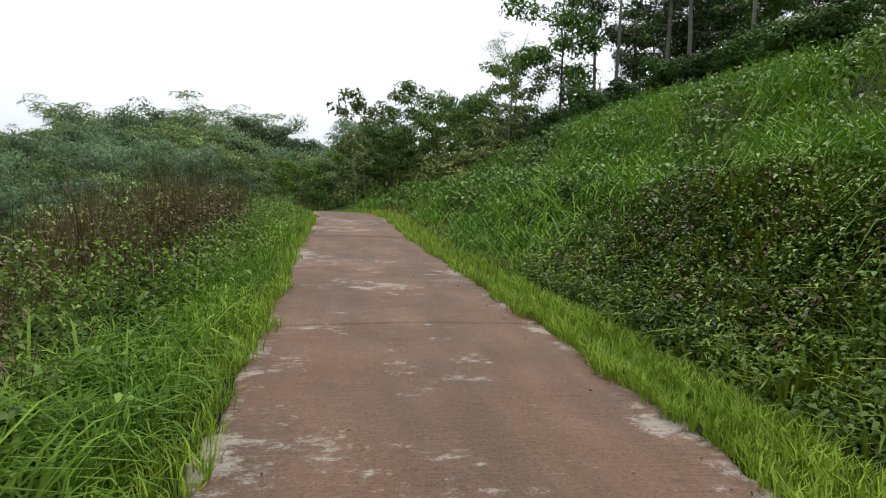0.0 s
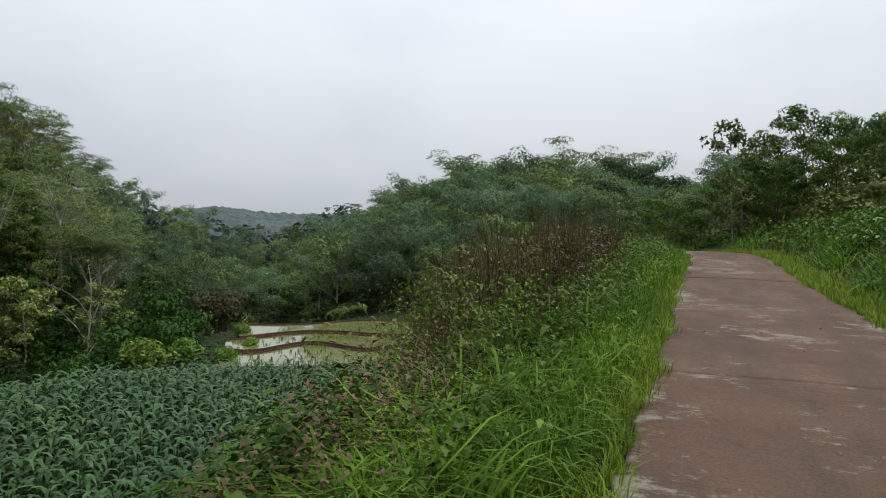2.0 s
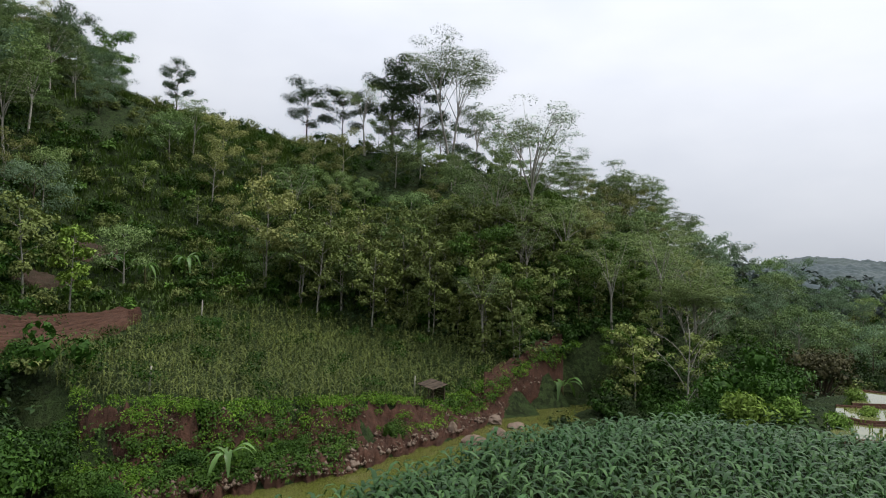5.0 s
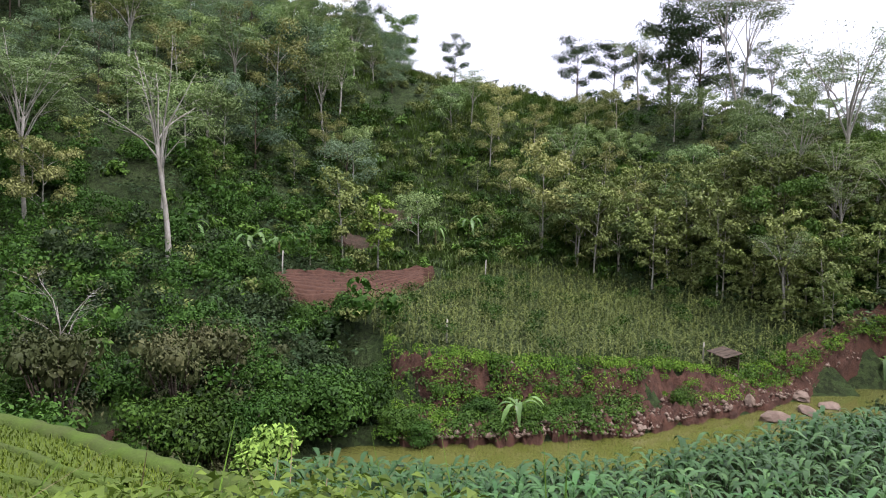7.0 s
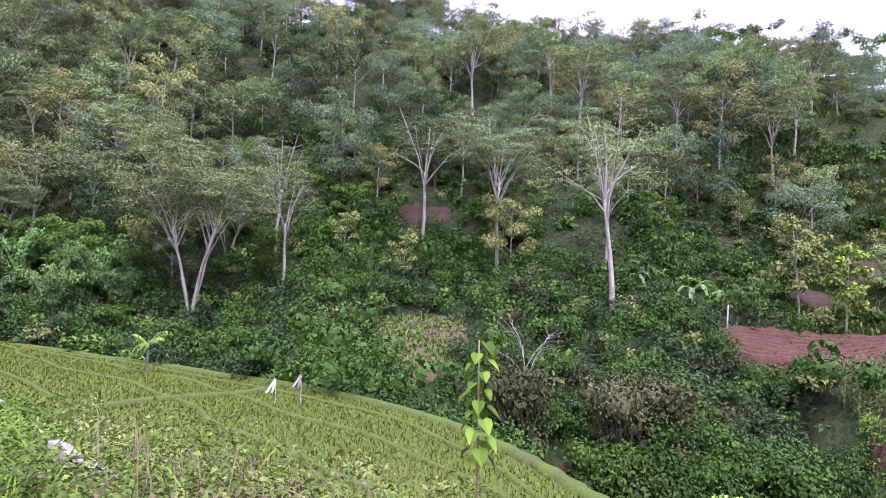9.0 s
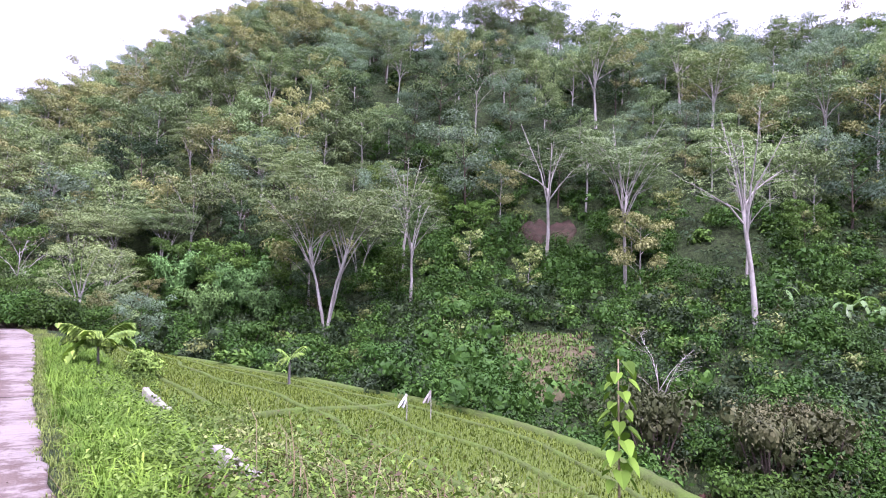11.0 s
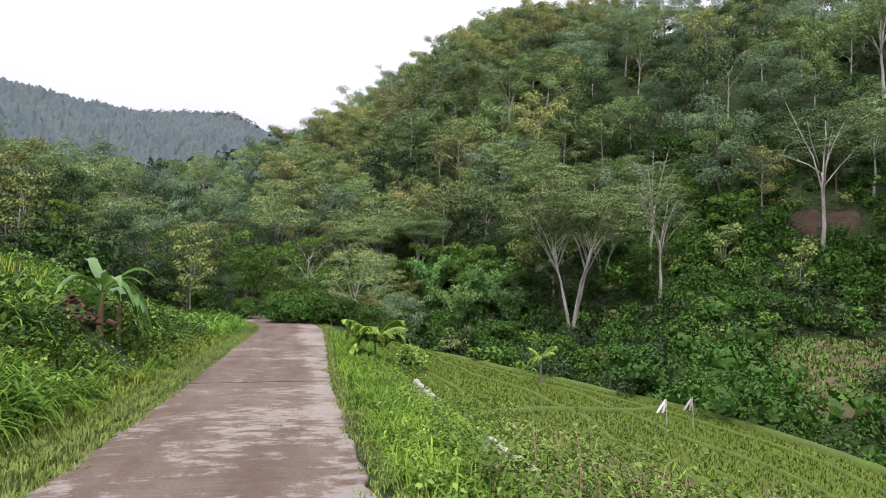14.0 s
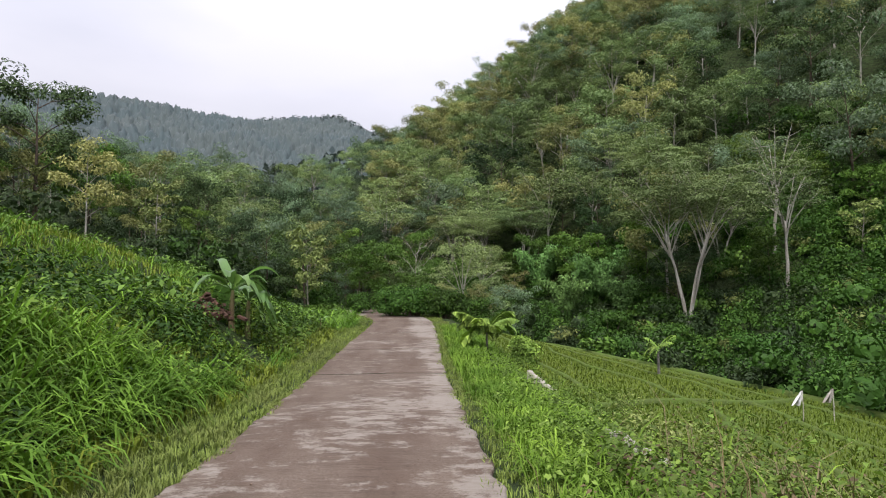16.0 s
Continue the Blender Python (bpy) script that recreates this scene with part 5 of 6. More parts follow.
tagged(new("wet_rice", soup.mesh("wet_rice", (M_RICE,))), "young rice standing in the flooded terraces", "rice", "", "stuff")


# ---- roadside growth ----
def tufts(soup, x, y, per, tall, width, bend, spread=0.1, z=None):
    """Tufts of grass: blades fan out from each foot."""
    z = land(x, y) if z is None else z
    for k in range(per):
        a = rng.uniform(0, 6.28, len(x))
        r = np.abs(rng.normal(scale=spread, size=len(x)))
        hx = tall * rng.uniform(0.55, 1.15, len(x))
        blades(soup, np.stack([x + r * np.cos(a), y + r * np.sin(a), z - 0.03], 1), a + rng.normal(scale=0.5, size=len(x)), hx, width * rng.uniform(0.7, 1.3, len(x)), np.clip(bend * rng.uniform(0.5, 1.4, len(x)), 0.1, 1.25))


def channel_x(y):
    return np.interp(y, [-30, -18.6, -15.3, -10.3, -8.2], [-5.2, -4.3, -4.12, -3.76, -3.62])


def along(u0, u1, y0, y1, count, ragged=0.0):
    y = rng.uniform(y0, y1, count)
    u = rng.uniform(u0, u1, count) + ragged * np.sin(y * 2.3) + ragged * 0.6 * np.sin(y * 5.9 + 1)
    x = road_x(y) + u + np.sign(u) * (road_half(y) - 1.5)
    # the channel and the brick heap stay clear
    off = x - channel_x(y)
    k = (~(((y > -10.9) & (y < -7.8)) | ((y > -19.2) & (y < -14.7))) | (off < -0.3) | (off > 0.45)) & (np.hypot(x - 3.2, y + 16.6) > 1.0)
    return x[k], y[k]


def weeds(soup, x, y, tall, leaf, per=14, bushy=0.35):
    """Broadleaf weeds: leaves in whorls up a leaning stem."""
    z = land(x, y)
    tall = np.minimum(tall, headroom(x, y, z) * 0.9)
    k = tall > 0.1
    x, y, z, tall = x[k], y[k], z[k], tall[k]
    la = rng.uniform(0, 6.28, len(x))
    for k in range(per):
        f = 0.15 + 0.85 * (k + rng.random(len(x))) / per
        r = bushy * tall * (1.05 - f * 0.6) * rng.uniform(0.2, 1, len(x))
        a = rng.uniform(0, 6.28, len(x))
        c = np.stack([x + r * np.cos(a) + np.cos(la) * 0.2 * f * tall, y + r * np.sin(a) + np.sin(la) * 0.2 * f * tall, z + f * tall], 1)
        d = np.stack([np.cos(a), np.sin(a), rng.uniform(-0.5, 0.35, len(x))], 1)
        nn = np.stack([rng.normal(scale=0.4, size=len(x)), rng.normal(scale=0.4, size=len(x)), np.ones(len(x))], 1)
        ln = leaf * rng.uniform(0.6, 1.35, len(x))
        leaves(soup, c, d, nn, ln, ln * 0.55, 0.25)


def stuff(name, soup, material, label, category):
    return tagged(new(name, soup.mesh(name, (material,))), label, category, "", "stuff")


verge, turf = Soup(), Soup()
for u0, u1, y0, y1, c in ((1.44, 2.02, -3, 9, 3600), (1.45, 2.1, 9, 30, 2200), (1.45, 2.6, -14, -3, 4200), (1.45, 2.4, -30, -14, 2800), (1.45, 2.4, -40, -29, 900), (-2.3, -1.45, -40, -29, 900), (-2.1, -1.45, -3, 9, 1800), (-2.0, -1.45, 9, 30, 1500), (-2.2, -1.45, -30, -3, 2800)):
    x, y = along(u0, u1, y0, y1, c, 0.06)
    tufts(verge if y1 > 0 else turf, x, y, 5, 0.26 if y1 > 0 else 0.14, 0.0105, 0.5, 0.035)
stuff("verge_turf", turf, M_TURF, "short olive green turf along the road's edges", "grass")
stuff("verge_grass", verge, M_VERGE, "short bright green grass along the road's edges", "grass")

def headroom(x, y, z):
    """How tall the growth below the road stands, by bearing: high beside the road ahead, low above the crop."""
    az, d = bearing(x, y)
    lim = np.interp(np.where(az > 270, 0, az), [0, 16, 20, 22.5, 24, 29, 34, 39, 55, 70, 90, 110, 125, 150, 180], [0.04, 0.045, 0.0, -0.08, -0.14, -0.21, -0.28, -0.34, -0.35, -0.35, -0.35, -0.32, -0.31, -0.2, -0.1])
    uneven = 0.16 * np.sin(x * 3.1 + y * 1.7) + 0.12 * np.sin(y * 4.3 - x * 2.2)
    return np.where(side(x, y) < -2.3, 1.55 + d * lim - z + uneven * np.interp(d, [6, 9], [0, 1]), 9.0)


def reeds(soup, x, y, per, ln, width):
    """Clumps of long grass whose blades arch over."""
    z = land(x, y)
    for k in range(per):
        a = rng.uniform(0, 6.28, len(x))
        r = rng.uniform(0, 0.12, len(x))
        arch_leaves(soup, np.stack([x + r * np.cos(a), y + r * np.sin(a), z - 0.04], 1), a, ln * rng.uniform(0.55, 1.2, len(x)), width * rng.uniform(0.7, 1.3, len(x)), rng.uniform(0.6, 1.5, len(x)), rng.uniform(0.6, 1.5, len(x)))


def patchy(x, y, f, cut, seed):
    """Keeps what stands in patches."""
    k = bumps(x, y, f, seed) > cut
    return x[k], y[k]


tall = Soup()
for u0, u1, y0, y1, c, h, w in ((2.6, 4.8, -14, 0.5, 940, 0.85, 0.03), (2.4, 5.0, -27, -13, 520, 0.55, 0.026), (2.3, 8.0, -42, -27, 700, 0.8, 0.04), (3.9, 7.0, -28, 0, 560, 0.75, 0.03), (4.8, 7.0, 0, 12, 520, 1.3, 0.02), (3.8, 4.8, 0.5, 4.5, 50, 1.2, 0.018), (2.4, 6.5, 9, 30, 1300, 0.9, 0.026), (6.5, 12, -2, 32, 2300, 1.0, 0.02)):
    x, y = patchy(*along(u0, u1, y0, y1, int(c * 1.5)), 1.1, 0.0, 31)
    reeds(tall, x, y, 11, h, w)
for u0, u1, y0, y1, c, h in ((12, 30, 2, 48, 3600, 0.9), (12, 26, -40, 0, 500, 0.8), (7, 13, -30, -6, 700, 0.8)):
    x, y = patchy(*along(u0, u1, y0, y1, int(c * 1.4)), 0.6, -0.1, 33)
    reeds(tall, x, y, 9, h, 0.026)
stuff("bank_grass", tall, M_GRASS, "tall arching green grass covering the bank above the road", "grass")

low = Soup()
for u0, u1, y0, y1, c, h in ((2.2, 5, -28, 0.5, 1400, 0.3), (2.1, 4.4, 0, 30, 900, 0.28), (2.2, 4.3, 0, 10, 620, 0.5), (4.2, 4.8, 2, 17, 520, 0.34), (4.2, 12, -28, 32, 2200, 0.4)):
    x, y = along(u0, u1, y0, y1, c)
    tufts(low, x, y, 9, h, 0.022, 0.9, 0.12)
stuff("low_grass", low, M_VERGE, "lower bright grass between the clumps on the bank", "grass")

bankbush = Soup()
for u0, u1, y0, y1, c in ((4.5, 14, 4, 34, 130), (10, 28, 10, 46, 160), (3.0, 6, -26, -13, 30), (2.8, 10, -42, -27, 70), (8, 24, -34, -4, 60), (3, 6, 14, 30, 40)):
    x, y = along(u0, u1, y0, y1, c)
    for px, py, pz in zip(x, y, land(x, y)):
        r = rng.uniform(0.3, 0.75)
        clump(bankbush, rng, (px, py, pz + 0.12), (r * 1.4, r * 1.4, r * 0.8), 70, 0.17, 0.5)
bankdark = Soup()
for u0, u1, y0, y1, c in ((4.6, 12, 3, 30, 130), (10, 28, 6, 44, 190), (3.2, 7, -26, -6, 60)):
    x, y = patchy(*along(u0, u1, y0, y1, c * 2), 0.45, 0.3, 19)
    for px, py, pz in zip(x, y, land(x, y)):
        r = rng.uniform(0.3, 0.7)
        clump(bankdark, rng, (px, py, pz + 0.15), (r * 1.5, r * 1.5, r * 0.7), 80, 0.13, 0.5, core=12)
stuff("bank_dark_shrubs", bankdark, M_UNDER, "dark low bushes in the folds of the grassy bank", "shrubs")
stuff("bank_shrubs", bankbush, M_BUSH, "low leafy shrubs scattered over the grassy bank", "shrubs")

mixed_grass = Soup()
for u0, u1, y0, y1, c, h in ((-4.0, -2.1, 2, 20, 560, 0.8), (-3.2, -1.9, 0, 9, 260, 0.55), (-3.4, -1.9, -14, -3, 240, 0.5), (-5.2, -2.8, -9, 2, 170, 0.9), (-4.2, -2.0, -24, -8, 160, 0.5)):
    x, y = along(u0, u1, y0, y1, c)
    z_ = land(x, y)
    k = headroom(x, y, z_) > 0.35
    reeds(mixed_grass, x[k], y[k], 10, h * np.minimum(1, headroom(x[k], y[k], z_[k]) / 0.8), 0.022)
stuff("shoulder_reeds", mixed_grass, M_GRASS, "long arching grass growing through the roadside weeds", "grass")

edge = Soup()
for u0, u1, y0, y1, c, h in ((-2.7, -1.75, -1, 10, 480, 0.52), (-2.9, -1.7, 10, 30, 420, 0.5), (-3.6, -1.8, -14, -1, 700, 0.34), (-3.6, -1.8, -30, -14, 600, 0.4), (-4.0, -2.3, 2, 26, 300, 0.5)):
    x, y = along(u0, u1, y0, y1, c)
    tufts(edge, x, y, 14, h, 0.014, 0.95, 0.07)
stuff("shoulder_grass", edge, M_GRASS, "lush grass tufts on the valley side of the road", "grass")

thicket, pale_thicket = Soup(), Soup()
dead = Soup()
for u0, u1, y0, y1, c, lo_, hi_ in ((-6.6, -2.8, 4.5, 17, 150, 0.3, 0.6), (-7.5, -4.6, 1.5, 8, 50, 0.3, 0.5), (-6.5, -3.2, 16, 27, 60, 0.35, 0.7), (-6.0, -4.2, -7, 1, 40, 0.2, 0.38), (-4.6, -3.4, -14, -6, 26, 0.2, 0.35), (-4.4, -3.0, -8.5, -4, 46, 0.16, 0.3)):
    x, y = along(u0, u1, y0, y1, c)
    for px, py, pz in zip(x, y, land(x, y)):
        r = rng.uniform(lo_, hi_)
        top = min((1.5 if y0 > 2 else 0.35) * rng.uniform(0.35, 1.0) + float(road_z(py)) - pz, float(headroom(px, py, pz)) - r * 0.5)
        if top < 0.15:
            continue
        k = max(int(top / 0.35), 1)
        other_tone = 7 < py < 16 and rng.random() < 0.72
        for j in range(k):
            clump(dead if other_tone else (pale_thicket if (px * 7.3 + py * 3.1) % 1 < 0.4 else thicket), rng, (px + rng.normal(scale=0.15), py + rng.normal(scale=0.15), pz + 0.15 + 0.33 * j), (r, r, r * 0.75), 60, 0.055 if other_tone else 0.07, 0.42, 0.25, 0.35)
stuff("shoulder_thicket", thicket, M_WEED, "thicket of leafy bushes on the slope below the road", "shrubs")
stuff("pale_thicket", pale_thicket, M_TEAK, "yellowish green bushes in the roadside thicket", "shrubs")
stuff("withered_thicket", dead, M_BROWNWEED, "withered reddish brown bushes in the roadside thicket", "shrubs")

weed = Soup()
for u0, u1, y0, y1, c, h, lf in ((2.05, 4.4, 0.5, 9.5, 2700, 0.34, 0.055), (-4.0, -2.1, -1, 6, 280, 0.42, 0.075), (-5.4, -3.4, -6, 7, 700, 0.5, 0.075), (-4.4, -2.2, 6, 24, 1400, 0.7, 0.07), (-6.0, -3.8, 6, 24, 1200, 0.85, 0.075), (-7.4, -5, -3, 16, 700, 0.55, 0.1), (-5.2, -3.0, -10, 1.5, 300, 1.0, 0.06), (2.5, 5.2, -28, -3, 380, 0.42, 0.09), (-4.4, -2.5, -26, -6, 420, 0.35, 0.075), (-4.6, -2.4, -9, -3, 420, 0.45, 0.06), (3.5, 12, 2, 30, 500, 0.5, 0.13)):
    x, y = along(u0, u1, y0, y1, c)
    weeds(weed, x, y, h * rng.uniform(0.5, 1.3, len(x)), lf, 20, 0.22)
stuff("roadside_weeds", weed, M_WEED, "tangled broadleaf weeds and creepers beside the road", "weeds")

lush = Soup()
for u0, u1, y0, y1, c, h, lf in ((2.3, 4.6, 0.5, 10, 800, 0.42, 0.06), (2.4, 5, -26, -3, 220, 0.5, 0.09), (-3.4, -1.9, -14, 8, 380, 0.3, 0.07), (4.2, 9, 1, 24, 400, 0.5, 0.13), (-3.0, -1.9, 8, 26, 200, 0.4, 0.08)):
    x, y = patchy(*along(u0, u1, y0, y1, c), 1.6, -0.2, 77)
    weeds(lush, x, y, h * rng.uniform(0.5, 1.3, len(x)), lf, 16)
stuff("lush_weeds", lush, M_BRIGHT, "fresh light green weeds among the roadside growth", "weeds")

creeper = Soup()
for u0, u1, y0, y1, c, h, lf in ((2.1, 4.6, 0.5, 11, 1700, 0.34, 0.065), (3.0, 5.0, 10, 22, 700, 0.4, 0.09), (2.7, 5.0, -26, -3, 800, 0.45, 0.08), (-5.4, -3.2, -8, 6, 500, 0.35, 0.07), (-4.3, -2.3, 0.5, 8, 520, 0.4, 0.07)):
    x, y = patchy(*along(u0, u1, y0, y1, c), 1.3, -0.35, 91)
    weeds(creeper, x, y, h * rng.uniform(0.5, 1.3, len(x)), lf, 18, 0.3)
stuff("bank_creeper_leaves", creeper, M_UNDER, "dark green creepers matted over the roadside bank", "creepers")

brown = Soup()
for u0, u1, y0, y1, c, h in ((-5.0, -2.8, 7.5, 16, 900, 1.2), (-4.4, -2.4, -7.5, -4, 90, 0.5), (-4.8, -2.6, -4, 6, 330, 0.45), (2.4, 4.3, 4.0, 9.5, 380, 0.36), (-7, -4.5, 0, 6, 260, 0.6), (-5.5, -3.5, -9, -4, 180, 0.4), (-5.2, -3.4, -10, 0, 70, 0.9)):
    x, y = along(u0, u1, y0, y1, c)
    weeds(brown, x, y, h * rng.uniform(0.6, 1.25, len(x)), 0.075 if y0 > 2 else 0.05, 16, 0.25)
stuff("withered_weeds", brown, M_BROWNWEED, "withered reddish brown weeds on the road shoulder", "weeds")

straw = Soup()
for u0, u1, y0, y1, c, h in ((-5.2, -3.0, -9, 2, 90, 1.2), (-5.2, -2.4, -8, 4, 200, 0.4), (-5.5, -2.6, 4, 16, 260, 0.95), (-1.75, -1.42, -28, 28, 260, 0.06), (1.42, 1.66, -28, 28, 380, 0.06), (1.40, 1.60, 1, 13, 520, 0.045), (2.3, 4.0, 3, 9, 90, 0.35)):
    x, y = along(u0, u1, y0, y1, c)
    tufts(straw, x, y, 4, np.minimum(h, np.maximum(headroom(x, y, land(x, y)) * 1.15, 0.05)), 0.009, 0.8, 0.06)
stuff("dry_stalks", straw, M_STRAW, "dry straw-coloured stalks and clippings", "stalks")

# long stalks at the brink of the crop and the rice
for name, material, count, label in (("brink_stalks", M_STRAW, 18, "long dry stalks leaning over the brink"), ("brink_grass", M_GRASS, 60, "long green grass blades at the brink of the fields")):
    x, y = scatter(84, 150, 3.3, 4.6, count)
    z = land(x, y)
    az, d = bearing(x, y)
    reach = np.clip(1.5 - d * rng.uniform(0.23, 0.34, len(x)) - z, 0.3, 1.8)
    soup = Soup()
    for k in range(4):
        blades(soup, np.stack([x + rng.normal(scale=0.06, size=len(x)), y + rng.normal(scale=0.06, size=len(x)), z - 0.03], 1), rng.uniform(0, 6.28, len(x)), reach * rng.uniform(0.75, 1.1, len(x)), 0.014, rng.uniform(0.15, 0.6, len(x)))
    stuff(name, soup, material, label, "grass")

twigs = Soup()
x, y = along(-5.2, -2.8, 7, 16, 700)
z = land(x, y)
room = np.clip(headroom(x, y, z), 0.3, 2.4)
for k in range(3):
    blades(twigs, np.stack([x + rng.normal(scale=0.08, size=len(x)), y + rng.normal(scale=0.08, size=len(x)), z], 1), rng.uniform(0, 6.28, len(x)), room * rng.uniform(0.75, 1.2, len(x)), 0.014, rng.uniform(0.05, 0.35, len(x)))
stuff("withered_stems", twigs, M_BROWNWEED, "thin upright reddish brown stems of withered weeds", "weeds")
shoots = Soup()
x, y = along(-5.6, -2.8, 5, 17, 24)
weeds(shoots, x, y, np.clip(headroom(x, y, land(x, y)), 0.3, 2.4) * rng.uniform(0.9, 1.15, len(x)), 0.06, 30, 0.12)
stuff("green_shoots", shoots, M_BRIGHT, "fresh yellow-green shoots rising over the thicket", "weeds")


# weeds on the brink above the rice and the crop
brink_weed, brink_dry, brink_stem = Soup(), Soup(), Soup()
x, y = scatter(99, 127, 2.6, 4.4, 420)
weeds(brink_weed, x, y, rng.uniform(0.6, 1.7, len(x)), 0.07, 30, 0.16)
cx, cy_ = polar(153.5, 4.3)
for sx_, count, soup_, leaf_ in ((0.5, 90, brink_weed, 0.06), (0.45, 110, brink_dry, 0.05)):
    x, y = cx + rng.normal(scale=sx_, size=count), cy_ + rng.normal(scale=sx_, size=count)
    weeds(soup_, x, y, rng.uniform(0.35, 0.75, count), leaf_, 16, 0.25)
cx, cy_ = polar(128, 4.6)
x, y = cx + rng.normal(scale=0.45, size=120), cy_ + rng.normal(scale=0.45, size=120)
weeds(brink_dry, x, y, rng.uniform(0.3, 0.6, 120), 0.05, 12, 0.25)
x, y = scatter(18, 62, 3.4, 6.5, 420)
weeds(brink_dry, x, y, rng.uniform(0.5, 1.6, len(x)), 0.045, 18, 0.2)
x, y = scatter(24, 64, 4.0, 8.0, 800)
dark_brink = Soup()
weeds(dark_brink, x, y, rng.uniform(0.6, 1.6, len(x)), 0.075, 26, 0.2)
for az, count in ((153.5, 60), (128, 50), (45, 60)):
    cx, cy_ = polar(az, 4.4)
    x, y = cx + rng.normal(scale=0.5, size=count), cy_ + rng.normal(scale=0.5, size=count)
    blades(brink_stem, np.stack([x, y, land(x, y)], 1), rng.uniform(0, 6.28, count), np.clip(headroom(x, y, land(x, y)) * 1.15, 0.25, 1.1) * rng.uniform(0.6, 1.1, count), 0.009, rng.uniform(0.1, 0.6, count))
stuff("brink_weeds", brink_weed, M_WEED, "leafy green weeds along the brink of the fields", "weeds")
stuff("brink_withered_weeds", brink_dry, M_BROWNWEED, "half-withered brown weeds along the brink of the fields", "weeds")
stuff("brink_bushes", dark_brink, M_UNDER, "dark leafy undergrowth on the slope above the crop", "weeds")
stuff("brink_stems", brink_stem, M_BROWNWEED, "thin brown stems of dead weeds on the brink", "stems")


# ---- banana plants and other single plants ----
def banana(name, label, tall, leaf, count, seed, split=True):
    r = np.random.default_rng(seed)
    thing = tagged(new(name), label, "banana plant")
    st = Soup()
    tube(st, [(0, 0, -0.2), (0.02, 0, tall * 0.4), (0, 0.03, tall * 0.72), (0, 0.03, tall * 0.85)], [0.13 * tall / 2, 0.11 * tall / 2, 0.07 * tall / 2, 0.03], 8)
    part("stem", smooth_faces(st.mesh("stem")), M_STEM, thing, "pale green banana stem with dry sheaths")
    for k in range(count):
        s = Soup()
        a = k * 2.4 + r.uniform(-0.3, 0.3)
        ln = leaf * r.uniform(0.75, 1.15)
        rise, droop = r.uniform(0.5, 1.5), r.uniform(0.8, 1.6)
        h, sd, z = np.array([math.cos(a), math.sin(a), 0]), np.array([-math.sin(a), math.cos(a), 0]), np.array([0, 0, 1.0])
        base = np.array([0, 0.03, tall * 0.78])
        q = np.linspace(0, 1, 9)
        mid = base + h * (ln * q * (1 - 0.18 * q))[:, None] + z * (ln * (rise * q - droop * q * q))[:, None]
        w = ln * 0.125 * np.sin(np.clip(q * 1.05 - 0.12, 0.01, 1) ** 0.75 * math.pi) + 0.012
        tear = r.uniform(0.5, 1.15, 9)
        L = mid + sd * (w * tear)[:, None] + z * (w * 0.35)[:, None]
        R = mid - sd * (w * tear[::-1])[:, None] + z * (w * 0.35)[:, None]
        v = np.stack([L, mid, R], 1).reshape(-1, 3)
        i = np.arange(27).reshape(9, 3)
        quads = np.concatenate([np.stack([i[:-1, 0], i[:-1, 1], i[1:, 1], i[1:, 0]], -1), np.stack([i[:-1, 1], i[:-1, 2], i[1:, 2], i[1:, 1]], -1)])
        s.add(v, quads)
        part("leaf", smooth_faces(s.mesh("leaf")), M_BANANA, thing)
    return thing


M_STEM = solid_mat("banana_stem", (0.20, 0.22, 0.09), (0.16, 0.11, 0.06), 3, 20, 0.4, 0.7, 0.01, (1, 1, 0.2))
big_banana = banana("banana_plant", "young banana plant with broad torn leaves on the bank", 1.4, 1.25, 15, 5)
put(big_banana, 3.3, -17.6, 40)
put(banana("banana_plant", "banana plant with low spreading leaves beside the brick heap", 1.35, 1.0, 10, 15), 3.05, -18.1, 120)
put(banana("banana_plant", "small banana plant with upright leaves above the road", 0.8, 0.75, 6, 6), 2.2, -26.2, 10)
mid_banana = banana("banana_plant", "banana plant with spread leaves among the slope shrubs", 1.5, 1.3, 8, 8)
for az, d, sz in ((89.6, 29.3, 1.15), (118, 48, 1.25), (113.2, 48, 1.35), (110.8, 50, 1.2), (97, 60, 1.2), (94, 62, 1.3), (66, 52, 1.3), (61, 50, 1.4), (99.5, 61, 1.1)):
    put(mid_banana, *polar(az, d), rng.uniform(0, 360), sz, 0.1)


